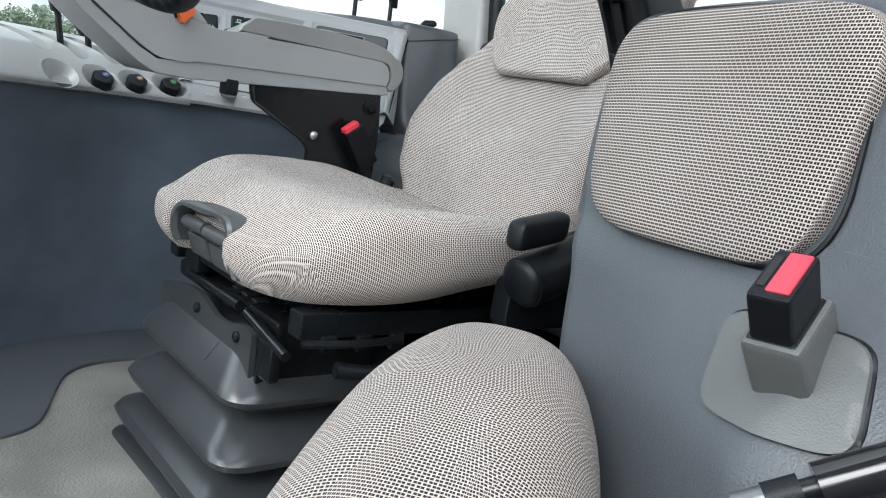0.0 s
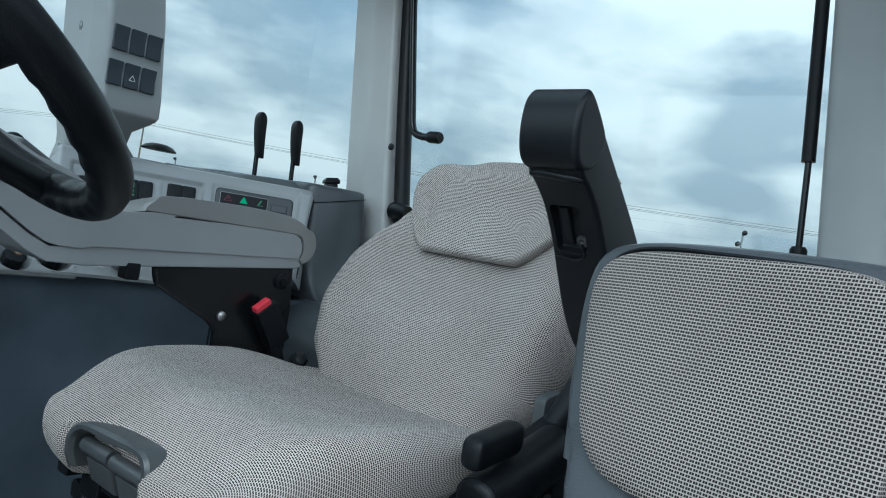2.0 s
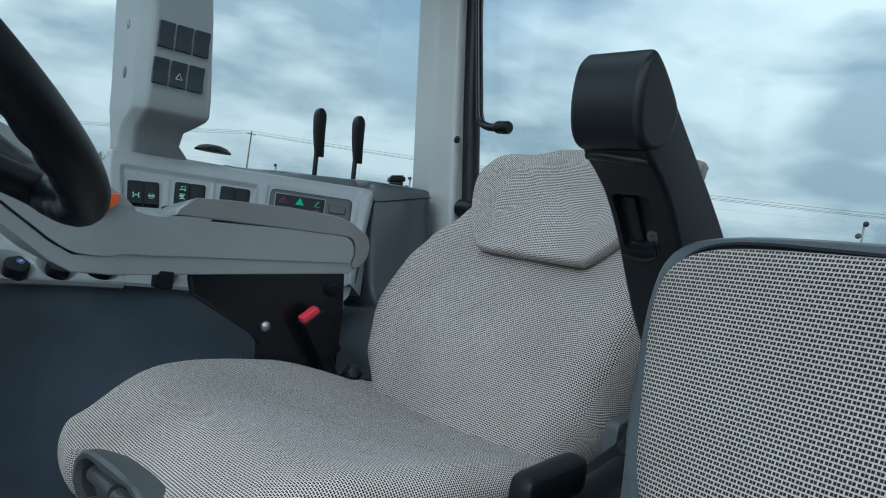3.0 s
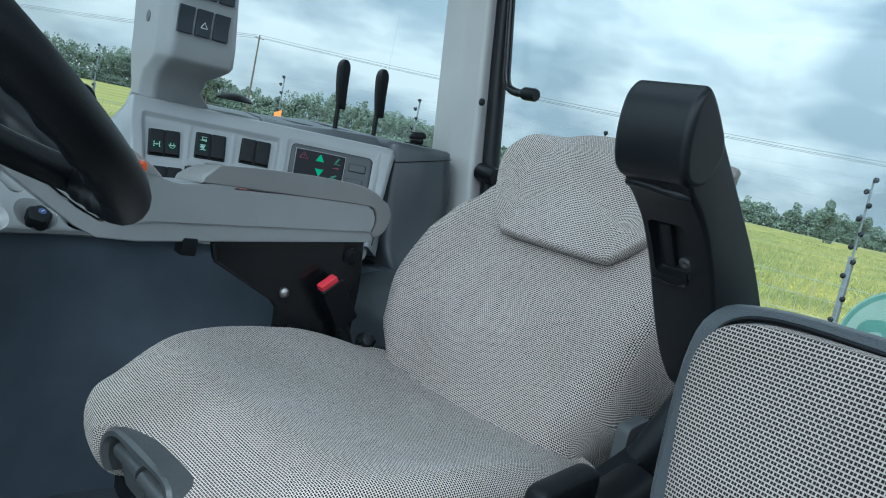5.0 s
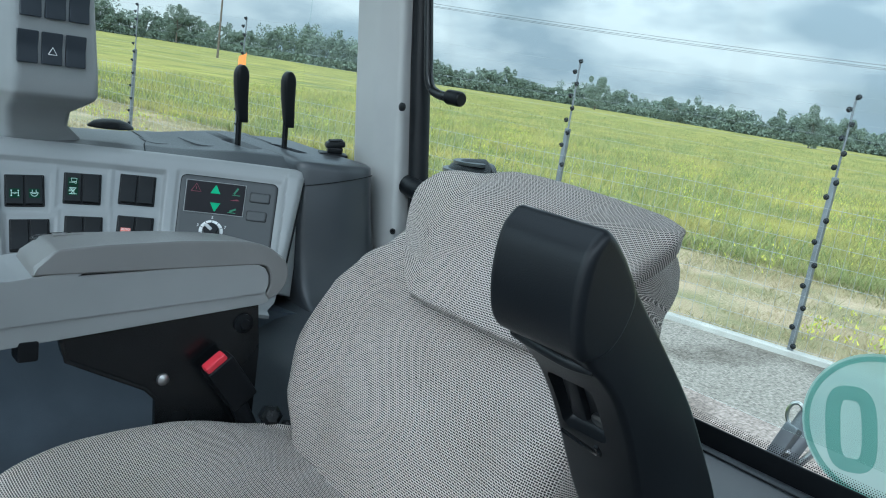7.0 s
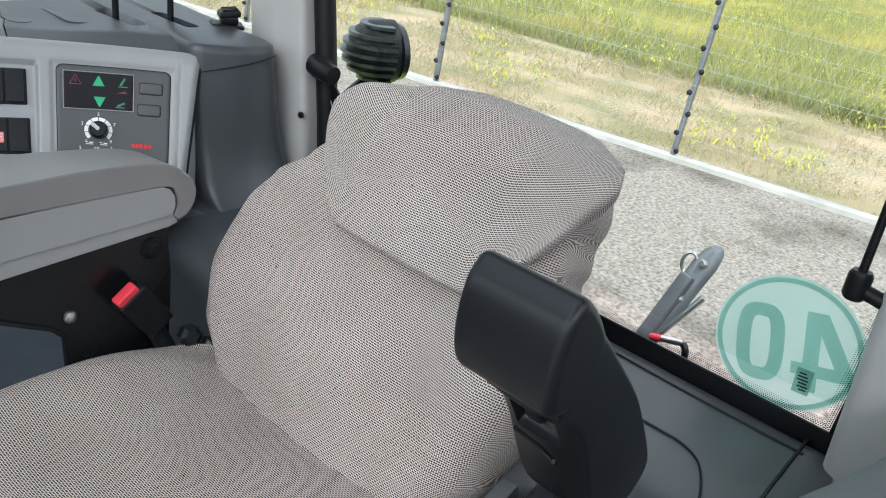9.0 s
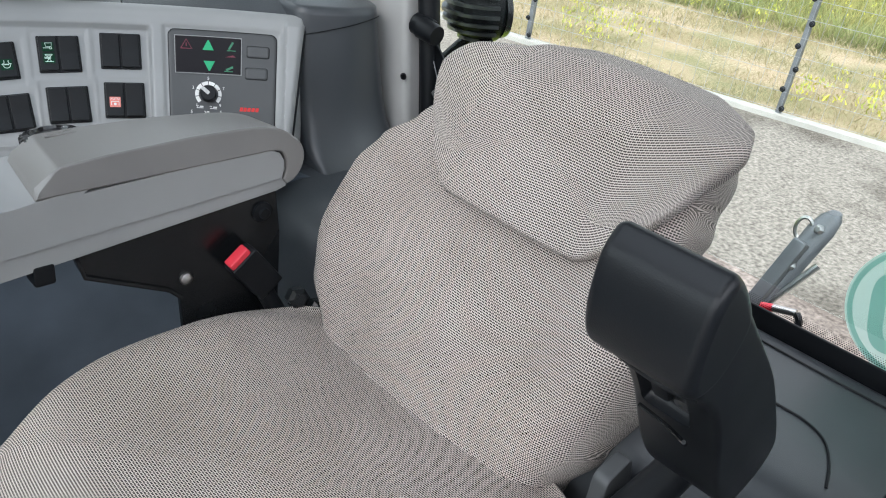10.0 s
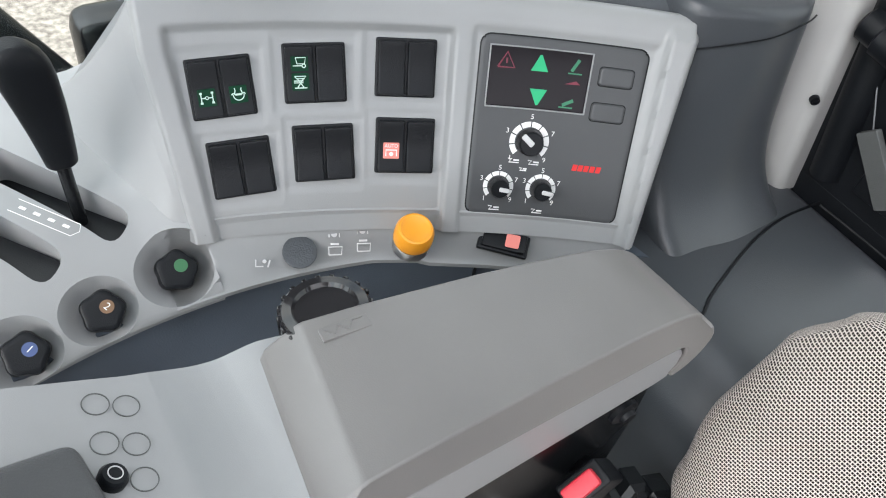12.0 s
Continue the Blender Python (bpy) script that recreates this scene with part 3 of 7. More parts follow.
def build_grass():
    """Blades and flower stalks of the verge and the near meadow."""
    rnd = random.Random(5)
    verts, faces = [], []

    def blade(p, h, w, lean):
        a = rnd.uniform(0, math.tau)
        sx, sy = math.cos(a) * w, math.sin(a) * w
        lx, ly = rnd.uniform(-lean, lean) * h, rnd.uniform(-lean, lean) * h
        i = len(verts)
        verts.extend([(p[0] - sx, p[1] - sy, p[2]), (p[0] + sx, p[1] + sy, p[2]),
                      (p[0] + lx * 0.45 + sx * 0.7, p[1] + ly * 0.45 + sy * 0.7, p[2] + h * 0.6), (p[0] + lx, p[1] + ly, p[2] + h)])
        faces.extend([(i, i + 1, i + 2), (i, i + 2, i + 3)])

    sets = {"meadow_grass": [], "dry_verge_grass": [], "yellow_flowers": []}
    for kind, count in (("dry_verge_grass", 150000), ("meadow_grass", 170000), ("yellow_flowers", 13000)):
        verts, faces = [], []
        for _ in range(count):
            s = rnd.uniform(-14, 40)
            if kind == "dry_verge_grass":
                d = 0.12 + 6.0 * rnd.random() ** 1.1
                if noise.noise(Vector((s * 0.7, d * 0.9, 3))) < -0.15:
                    continue
                blade(kerb_point(s, d), rnd.uniform(0.02, 0.085) * (1 + 0.30 * max(0, d - 2.5)), rnd.uniform(0.002, 0.0055), 1.0)
            elif kind == "meadow_grass":
                d = 5.0 + 105 * rnd.random() ** 2.3
                s *= 1 + max(0.0, d - 30) * 0.02
                f = 0.5 + 0.5 * noise.noise(Vector((s * 0.25, d * 0.3, 0)))
                blade(kerb_point(s, d), rnd.uniform(0.12, 0.46) * (0.35 + 1.1 * f) * (1.0 - 0.35 * bump01(d, 18, 48)), rnd.uniform(0.003, 0.008) * (1 + 0.035 * d), 0.55)
            else:
                d = 0.8 + 26 * rnd.random() ** 1.3
                if noise.noise(Vector((s * 0.55, d * 0.5, 9))) < 0.14:
                    continue
                p = kerb_point(s, d)
                h = rnd.uniform(0.12, 0.30) + 0.4 * bump01(d, 3, 7) * rnd.random()
                q = (p[0] + rnd.uniform(-.1, .1), p[1] + rnd.uniform(-.1, .1), p[2] + h)
                for _ in range(7):
                    o = (q[0] + rnd.gauss(0, .07), q[1] + rnd.gauss(0, .07), p[2] + h * rnd.uniform(0.25, 1.1))
                    blade(o, 0.05, 0.013, 0.9)
        sets[kind] = (verts, faces)
    mats = {"meadow_grass": leaf_material("meadow_blades", (0.145, 0.175, 0.062), (0.290, 0.290, 0.122), (0.35, 0.305, 0.105)),
            "dry_verge_grass": leaf_material("dry_blades", (0.175, 0.168, 0.078), (0.42, 0.345, 0.21), (0.34, 0.27, 0.165)),
            "yellow_flowers": leaf_material("flower_heads", (0.48, 0.43, 0.08), (0.26, 0.31, 0.075))}
    labels = {"meadow_grass": "tall green and straw-coloured meadow grass behind the fence", "dry_verge_grass": "short dry patchy grass on the verge",
              "yellow_flowers": "scattered yellow wild flowers in the meadow"}
    for kind, (v, f) in sets.items():
        me = bpy.data.meshes.new(kind)
        me.from_pydata([(x, y, z - GROUND) for x, y, z in v], [], f)
        me.materials.append(mats[kind])
        ob = new(kind, me)
        ob.location = (0, 0, GROUND)
        tagged(ob, labels[kind], "grass", kind="stuff")


build_grass()
# Leaf colours paled and greyed: distance haze is put into the foliage.
LEAVES = leaf_material("hazed_tree_leaves", (0.115, 0.145, 0.115), (0.17, 0.205, 0.15))


def crown_faces(rnd, verts, faces, c, r, h, count, size):
    """Clumps of small leaf cards in an uneven crown."""
    lobes = [(rnd.uniform(-.6, .6) * r, rnd.uniform(-.6, .6) * r, rnd.uniform(-.50, .5) * h, rnd.uniform(.22, .50)) for _ in range(20)]
    for _ in range(count):
        lx, ly, lz, lr = rnd.choice(lobes)
        d = Vector((rnd.gauss(0, 1), rnd.gauss(0, 1), rnd.gauss(0, 1))).normalized() * lr * rnd.uniform(0.6, 1.05)
        p = Vector(c) + Vector((lx + d.x * r * 0.7, ly + d.y * r * 0.7, lz + d.z * h * 0.5))
        a, b = Vector((rnd.gauss(0, 1), rnd.gauss(0, 1), rnd.gauss(0, 1))).normalized() * size, Vector((rnd.gauss(0, 1), rnd.gauss(0, 1), rnd.gauss(0, 1))).normalized() * size
        i = len(verts)
        verts.extend([tuple(p - a), tuple(p + b), tuple(p + a), tuple(p - b)])
        faces.append((i, i + 1, i + 2, i + 3))


def build_far_woods():
    rnd = random.Random(11)
    verts, faces = [], []
    az = 12.0
    while az < 92:
        belt = bump01(az, 46, 54)
        far = 235 + 20 * math.sin(az * 0.21)
        h = 5.2 + 1.0 * math.sin(az * 0.9) + 2.4 * rnd.random() ** 2 + belt * (1.8 + 1.4 * math.sin(az * 0.37) + 1.5 * rnd.random())
        r = rnd.uniform(3.0, 4.8) + 0.4 * belt
        a = radians(az + rnd.uniform(-.3, .3))
        c = (far * math.cos(a), far * math.sin(a), h * 0.46)
        crown_faces(rnd, verts, faces, c, r, h * 0.80, 1500, 0.24)
        for _ in range(40):
            crown_faces(rnd, verts, faces, (c[0] + rnd.uniform(-3, 3), c[1] + rnd.uniform(-3, 3), 0.9), 1.8, 2.4, 14, 0.30)
        az += 0.50
    me = bpy.data.meshes.new("far_woods")
    me.from_pydata(verts, [], faces)
    me.materials.append(LEAVES)
    ob = new("far_woods", me)
    ob.location = (0, 0, GROUND)
    tagged(ob, "dark green belt of bushes and trees at the field's far edge", "woods", kind="stuff")


build_far_woods()


def build_tree(az, far, h, seed):
    rnd = random.Random(seed)
    a = radians(az)
    p = Vector((far * math.cos(a), far * math.sin(a), GROUND))
    ob = thing("tree", p, "leafy green tree standing above the hedge line", "tree", "trees at the field's edge")
    limbs = [tube(smooth([p, p + Vector((0.1, 0, h * .3)), p + Vector((0, .1, h * .75))], 4, False), h * 0.022, 8, True, h * 0.006)]
    for k in range(5):
        b = p + Vector((0, 0, h * (0.28 + 0.08 * k)))
        t = rnd.uniform(0, math.tau)
        limbs.append(tube([b, b + Vector((math.cos(t), math.sin(t), 0.9)) * h * 0.17], h * 0.009, 6, True, h * 0.003))
    part("trunk", join(*limbs), BARK, ob)
    verts, faces = [], []
    crown_faces(rnd, verts, faces, (0, 0, h * 0.50), h * 0.38, h * 0.74, 8000, 0.14)
    me = bpy.data.meshes.new("crown")
    me.from_pydata(verts, [], faces)
    me.materials.append(LEAVES)
    c = new("crown", me)
    c.parent = ob


for az, far, h, seed in ((22.2, 155, 7.6, 1), (20.2, 152, 5.8, 2), (36.5, 215, 9.0, 3), (31.5, 228, 7.0, 4), (53.0, 225, 9.5, 5), (66.0, 250, 11.5, 6), (71.5, 262, 12.5, 7), (78, 255, 12.0, 8), (84, 250, 11.5, 9)):
    build_tree(az, far, h, seed)


def build_power_line():
    top = 12.4
    a, b = Vector((54.0, 107.0, GROUND)), Vector((116.0, -36.0, GROUND))
    for p in (a, b):
        ob = thing("utility_pole", p, "grey wooden utility pole with a short crossarm", "utility pole", "poles of the overhead line")
        part("pole", tube([p, p + Vector((0, 0, top))], 0.17, 10, True, 0.10), BARK, ob)
        d = (b - a).normalized().cross(Vector((0, 0, 1)))
        part("crossarm", tube([p + Vector((0, 0, top - 0.4)) - d * 1.0, p + Vector((0, 0, top - 0.4)) + d * 1.0], 0.06, 6), BARK, ob)
    bms = []
    d = (b - a).normalized().cross(Vector((0, 0, 1)))
    far = Vector((-20, 250, GROUND))
    for o, dz in ((-0.9, 0), (0.9, 0), (0.0, 0.35)):
        for p, q in ((a, b), (far, a)):
            pts = []
            for i in range(31):
                t = i / 30
                w = p.lerp(q, t) + d * o
                pts.append(Vector((w.x, w.y, GROUND + top - 0.3 + dz - 2.2 * 4 * t * (1 - t))))
            bms.append(tube(pts, 0.018, 4))
    solid("overhead_wires", join(*bms), BLACK, "dark overhead wires sagging between the poles", "cables", kind="stuff")


build_power_line()


def build_house(az, far, w, h, mat, roof):
    a = radians(az)
    p = Vector((far * math.cos(a), far * math.sin(a), GROUND))
    ob = thing("house", p, "small pale house far off between the trees", "house")
    d = Vector((-math.sin(a), math.cos(a), 0))
    n = Vector((math.cos(a), math.sin(a), 0))
    prof = [(-w / 2, 0), (w / 2, 0), (w / 2, h), (-w / 2, h)]
    part("wall", loft([[p + d * x + n * o + Vector((0, 0, z)) for x, z in prof] for o in (-3, 3)]), mat, ob)
    rp = [(-w / 2 - .3, h), (w / 2 + .3, h), (0, h + 2.2)]
    part("roof", loft([[p + d * x + n * o + Vector((0, 0, z)) for x, z in rp] for o in (-3.3, 3.3)]), roof, ob)


ROOF = surface("roof_tiles", (0.30, 0.10, 0.07), 0.8)
build_house(31.0, 420, 9, 3.0, WHITE, ROOF)
build_house(19.0, 450, 12, 2.8, WHITE, MID)

# ---------------------------------------------------------------- cab shell
Y0 = 0.965      # the middle of the driver's seat
REAR = 1.265    # plane of the rear window


def slab(lo, hi, r=0.004):
    return rbox(lo, hi, r, (1, 1, 1))


FLOOR = 0.065


def build_floor():
    def swell(x, y, z):
        if z > 0.0:
            z += 0.004 * hill(y, 0.9, 0.2)
        return x, y, z
    solid("floor", rbox((-0.75, 0.12, -0.04), (0.95, 1.75, FLOOR), 0.004, (60, 60, 1), swell), MAT_RUBBER, "dark grained rubber cab floor mat", kind="structure", angle=70)


build_floor()


def build_floor_edge():
    """A flat strip, darker than the mat, along the console wall."""
    out = [tuple(p) for p in smooth([(-0.30, 1.02), (0.10, 1.10), (0.233, 1.135), (0.290, 1.172), (0.335, 1.275), (0.372, 1.352), (0.425, 1.392), (0.52, 1.405), (0.70, 1.405)], 5, False)]
    solid("floor_edge_strip", prism(out + [(0.70, 1.57), (-0.30, 1.57)], FLOOR - 0.004, FLOOR + 0.006, 0.003, "z"), LEATHERY, "flat dark grained strip between floor mat and console", kind="structure")


build_floor_edge()
# Added wall out of view; it keeps light off the door-facing sides.
solid("wall_shade", slab((-0.80, -0.72, GROUND), (2.2, -0.66, 1.30)), DARK, "unseen plain dark wall added to shade the open door side", kind="structure")
solid("wall_front", slab((-0.80, 0.12, -0.04), (-0.75, 1.80, 0.14)), DARK, "dark front bulkhead", kind="structure")
def build_ceiling():
    """The unseen roof lining, with a made-up hatch opening that lets light down on the seats."""
    # Front edge held back from the windscreen to let sky light in.
    x0, x1, y0, y1 = -0.55, 1.40, -0.04, 1.95
    hx0, hx1, hy0, hy1 = -0.15, 0.85, 0.40, 1.50
    bms = [slab((x0, y0, 1.52), (hx0, y1, 1.58)), slab((hx1, y0, 1.52), (x1, y1, 1.58)), slab((hx0, y0, 1.52), (hx1, hy0, 1.58)), slab((hx0, hy1, 1.52), (hx1, y1, 1.58))]
    solid("ceiling", join(*bms), PALE, "pale grey cab roof lining round an added light opening", kind="structure")
    pane = solid("window_4", slab((hx0, hy0, 1.55), (hx1, hy1, 1.556), 0.001), TINTED, "unseen tinted roof hatch pane added to set the top light", "window", kind="structure", angle=5)
    pane.visible_shadow = False


build_ceiling()


def build_chassis():
    """The plain body that carries the cab over its rear axle."""
    bms = [slab((-0.80, 0.12, -0.16), (1.30, 1.83, -0.041), 0.02), slab((-0.80, 0.70, -1.05), (1.75, 1.22, -0.17), 0.05), slab((0.95, 0.45, -0.04), (1.262, 1.83, 0.29), 0.01)]
    bms.append(tube([(1.45, 0.10, GROUND + 0.83), (1.45, 1.95, GROUND + 0.83)], 0.14, 20))
    for y in (1.9, 0.02):
        bms.append(lathe([(0.45, -0.24), (0.78, -0.24), (0.83, -0.20), (0.83, 0.20), (0.78, 0.24), (0.45, 0.24), (0.40, 0.05), (0.0, 0.05)], frame_at((1.45, y, GROUND + 0.83), (0, 1, 0)), 40))
    bms.append(lathe([(0.0, -0.9), (0.60, -0.9), (0.60, -0.55), (0.05, -0.5), (0.05, 0.5), (0.60, 0.55), (0.60, 0.9), (0, 0.9)], frame_at((-1.25, 0.965, GROUND + 0.60), (0, 1, 0)), 36))
    bms.append(slab((-1.6, 0.72, -0.75), (-0.75, 1.20, 0.10), 0.06))
    solid("wall_chassis", join(*bms), BLACK, "dark tractor chassis and wheels under the cab", kind="structure")


build_chassis()


def build_window(name, lo, hi, label, pane_mat=GLASS):
    ob = solid(name, slab(lo, hi, 0.001), pane_mat, label, "window", kind="structure", angle=5)
    ob.visible_shadow = False
    return ob


build_window("window_1", (REAR, 0.36, 0.62), (REAR + 0.005, 1.52, 1.50), "clear rear window pane")
build_window("window_2", (-0.74, 1.86, 0.60), (1.28, 1.865, 1.50), "clear side window pane")
build_window("window_5", (1.276, 1.60, 0.60), (1.281, 1.858, 1.50), "clear rear quarter pane")
build_window("window_3", (-0.78, 0.14, 0.15), (-0.775, 1.84, 1.50), "clear windscreen pane")


def pillar(name, foot, head, half, mat, label, r=0.02):
    """A leaning cab post: a rounded section carried from foot to head."""
    foot, head = Vector(foot), Vector(head)
    sec = fillet([(-half[0] * 0.8, -half[1]), (half[0], -half[1]), (half[0], half[1]), (-half[0] * 0.8, half[1]), (-half[0] * 1.25, -half[1] * 0.15)], r, 4)
    rows = []
    for i in range(9):
        p = foot.lerp(head, i / 8)
        rows.append([p + Vector((x, y, 0)) for x, y in sec])
    return solid(name, loft(rows), mat, label, "pillar", kind="structure", angle=50)


# the rear right post: a pale cover towards the cab, then the dark seal and bar behind it
post = pillar("post_rear_right", (1.252, 1.466, 0.560), (1.245, 1.611, 1.52), (0.028, 0.072), POST, "pale grey rear cab post cover", 0.012)
part("socket", lathe([(0, -0.001), (0.003, -0.001), (0.0035, 0.0015), (0.0050, 0.0015), (0.0055, -0.004), (0, -0.004)], frame_at((1.222, 1.413, 0.688), (-0.6, -0.8, 0)), 16), BLACK, post, "small black socket")
pillar("post_rear_left", (1.235, 0.400, 0.42), (1.235, 0.500, 1.52), (0.03, 0.055), POST, "pale grey rear cab post cover beside the door")
pillar("post_door", (1.05, 0.17, 0.60), (1.10, 0.24, 1.52), (0.09, 0.05), POST, "pale grey rear door post")
pillar("post_front_right", (-0.72, 1.80, 0.30), (-0.62, 1.82, 1.52), (0.04, 0.04), PALE, "pale grey front cab post")
pillar("post_front_left", (-0.72, 0.16, 0.0), (-0.62, 0.16, 1.52), (0.04, 0.04), PALE, "pale grey front cab post")


def build_seal():
    """Black rubber seal and hinge bar beside the rear window."""
    ob = thing("window_seal_bar", (1.258, 1.40, 0.6), "black hinge bar and rubber seal beside the rear window", "seal")
    part("bar", tube([(1.262, 1.372, 0.60), (1.262, 1.448, 1.0), (1.262, 1.535, 1.51)], 0.019, 12), BLACK, ob)
    part("clamp", lathe([(0.0, -0.02), (0.017, -0.02), (0.019, -0.01), (0.019, 0.018), (0.012, 0.022), (0, 0.022)], frame_at((1.245, 1.40, 0.775), (0, 1, 0.1)), 14), BLACK, ob)
    part("clamp", lathe([(0.0, -0.02), (0.016, -0.02), (0.018, -0.01), (0.018, 0.018), (0.010, 0.022), (0, 0.022)], frame_at((1.232, 1.375, 0.775), (0, 1, 0.1)), 14), BLACK, ob)
    part("bolt", lathe([(0.0, 0.0), (0.008, 0.0), (0.008, 0.004), (0.004, 0.006), (0, 0.006)], frame_at((1.214, 1.424, 0.918), (-1, 0, 0)), 10), BLACK, ob)
    return ob


build_seal()


def build_grab_handle():
    ob = thing("grab_handle", (1.25, 1.40, 0.955), "black bent tube handle on the rear window", "handle")
    path = smooth([(1.24, 1.485, 1.40), (1.24, 1.445, 1.20), (1.24, 1.408, 1.03), (1.24, 1.392, 0.968), (1.24, 1.365, 0.951), (1.24, 1.325, 0.949)], 8, False)
    part("bar", tube(path, 0.0085, 12), SATIN, ob)
    part("end_cap", lathe([(0, 0), (0.0125, 0), (0.0135, 0.004), (0.0135, 0.03), (0.011, 0.034), (0, 0.034)], frame_at((1.24, 1.337, 0.9495), (0, -1, -0.02)), 14), BLACK, ob)
    return ob


build_grab_handle()


def build_gas_strut():
    ob = thing("gas_strut", (1.22, 0.516, 0.79), "black gas strut with a ball end holding the rear window", "gas strut")
    part("rod", tube([(1.225, 0.515, 0.79), (1.225, 0.523, 0.94)], 0.005, 10), SATIN, ob)
    part("cylinder", tube([(1.225, 0.523, 0.935), (1.225, 0.562, 1.45)], 0.0105, 14), BLACK, ob)
    part("ball_socket", lathe([(0, -0.017), (0.010, -0.017), (0.013, -0.012), (0.013, 0.012), (0.010, 0.017), (0, 0.017)], frame_at((1.225, 0.515, 0.787), (0, 0.05, 1)), 14), BLACK, ob)
    part("ball_stud", tube([(1.225, 0.515, 0.784), (1.228, 0.485, 0.778), (1.23, 0.455, 0.775)], 0.009, 12), BLACK, ob)
    return ob


build_gas_strut()


def build_speed_sign():
    """Round speed disc stuck to the outside of the rear window, seen from behind."""
    c = Vector((REAR + 0.008, 0.562, 0.664))
    m = frame_at(c, (-1, 0, 0))
    ob = thing("speed_disc_sticker", c - Vector((0, 0, 0.089)), "translucent teal round speed disc stuck on the rear window", "sticker")
    pale, deep = film_material("disc_film", (0.58, 0.77, 0.72), 0.15), film_material("disc_ink", (0.36, 0.62, 0.56), 0.16)
    part("disc", flat(circle(0.089, 48), m, 0.0006), pale, ob)
    ring = band(circle(0.083, 60) + [(0.083, 0.0)], 0.006, m @ pose(0, 0, 0.0012))
    part("rim", ring, deep, ob)
    d = m @ pose(0, -0.004, 0.0012, 0, 0, 15)
    zero = [(-0.031 + 0.0205 * math.copysign(abs(math.cos(t)) ** 0.6, math.cos(t)), 0.0433 * math.copysign(abs(math.sin(t)) ** 0.6, math.sin(t))) for t in (math.tau * (k + 0.5) / 48 for k in range(49))]
    part("numeral_zero", band(zero, 0.0170, d, 0.0004), deep, ob)
    part("numeral_four", join(flat(rect(0.018, 0.104, 0.030), d, 0.0004), flat([(0.039, 0.052), (0.039, 0.024), (0.058, -0.016), (0.078, -0.016), (0.045, 0.052)], d, 0.0004),
                              flat(rect(0.043, 0.016, 0.0605, -0.024), d, 0.0004), flat(rect(0.013, 0.016, 0.0145, -0.024), d, 0.0004)), deep, ob)
    part("stamp", flat(rect(0.020, 0.034), d @ pose(0.024, -0.040, 0.0010, 0, 0, -10), 0.0003), film_material("stamp_film", (0.22, 0.44, 0.40), 0.2), ob)
    bars = [flat(rect(0.015 * (0.6 + 0.4 * ((k * 7) % 5) / 5), 0.0018), d @ pose(0.024, -0.029 - 0.0045 * k, 0.0018, 0, 0, -8), 0.0003) for k in range(6)]
    part("stamp_print", join(*bars), BLACK, ob)
    return ob


build_speed_sign()


def build_rear_band():
    """Black ceramic edge along the foot of the rear window."""
    bm = slab((REAR - 0.006, 0.37, 0.552), (REAR - 0.001, 1.54, 0.586), 0.0015)
    solid("window_edge_band", bm, BLACK, "black edge band along the foot of the rear window", kind="structure")
    bm = slab((REAR - 0.006, 0.455, 0.586), (REAR - 0.001, 0.478, 1.50), 0.0015)
    solid("window_edge_band_side", bm, BLACK, "black edge band up the side of the rear window", kind="structure")


build_rear_band()


def build_frit_dots():
    """Rows of printed dots that fade out from the band."""
    verts, faces = [], []

    def dot(y, z, r):
        i = len(verts)
        verts.extend([(REAR - 0.0012, y + r * math.cos(t), z + r * math.sin(t)) for t in (math.tau * k / 6 for k in range(6))])
        faces.append(tuple(range(i, i + 6)))

    for row in range(5):
        r = 0.0011 - 0.00013 * row
        for k in range(330):
            dot(0.48 + 0.0030 * (k + 0.5 * (row % 2)), 0.5875 + 0.0026 * row, r)
        for k in range(262):
            dot(0.4795 + 0.0026 * row, 0.588 + 0.0030 * (k + 0.5 * (row % 2)), r)
    me = bpy.data.meshes.new("frit_dots")
    me.from_pydata(verts, [], faces)
    me.materials.append(BLACK)
    tagged(new("frit_dots", me), "fine black printed dots along the rear window's edge", "print", kind="stuff")


build_frit_dots()


def build_corner_frit():
    """The black printed corner of the rear window with its latch plate."""
    out = [(1.420, 0.80), (1.398, 0.766), (1.314, 0.688), (1.262, 0.584), (1.50, 0.584), (1.52, 0.80)]
    solid("window_corner_band", prism(out, REAR - 0.0055, REAR - 0.0015, 0, "x"), BLACK, "black printed corner of the rear window", kind="structure")
    ob = thing("window_latch", (1.25, 1.32, 0.61), "grey latch plate with a thin rod on the rear window corner", "latch")
    part("plate", prism(fillet([(1.365, 0.673), (1.349, 0.690), (1.284, 0.631), (1.301, 0.614)], 0.002), 1.244, 1.254, 0.001, "x"), MID, ob)
    part("keeper", rbox((1.248, 1.285, 0.612), (1.262, 1.335, 0.652), 0.004, (1, 1, 1)), BLACK, ob)
    part("rod", tube([(1.254, 1.355, 0.682), (1.256, 1.392, 0.745)], 0.0010, 6), GALV, ob)


build_corner_frit()


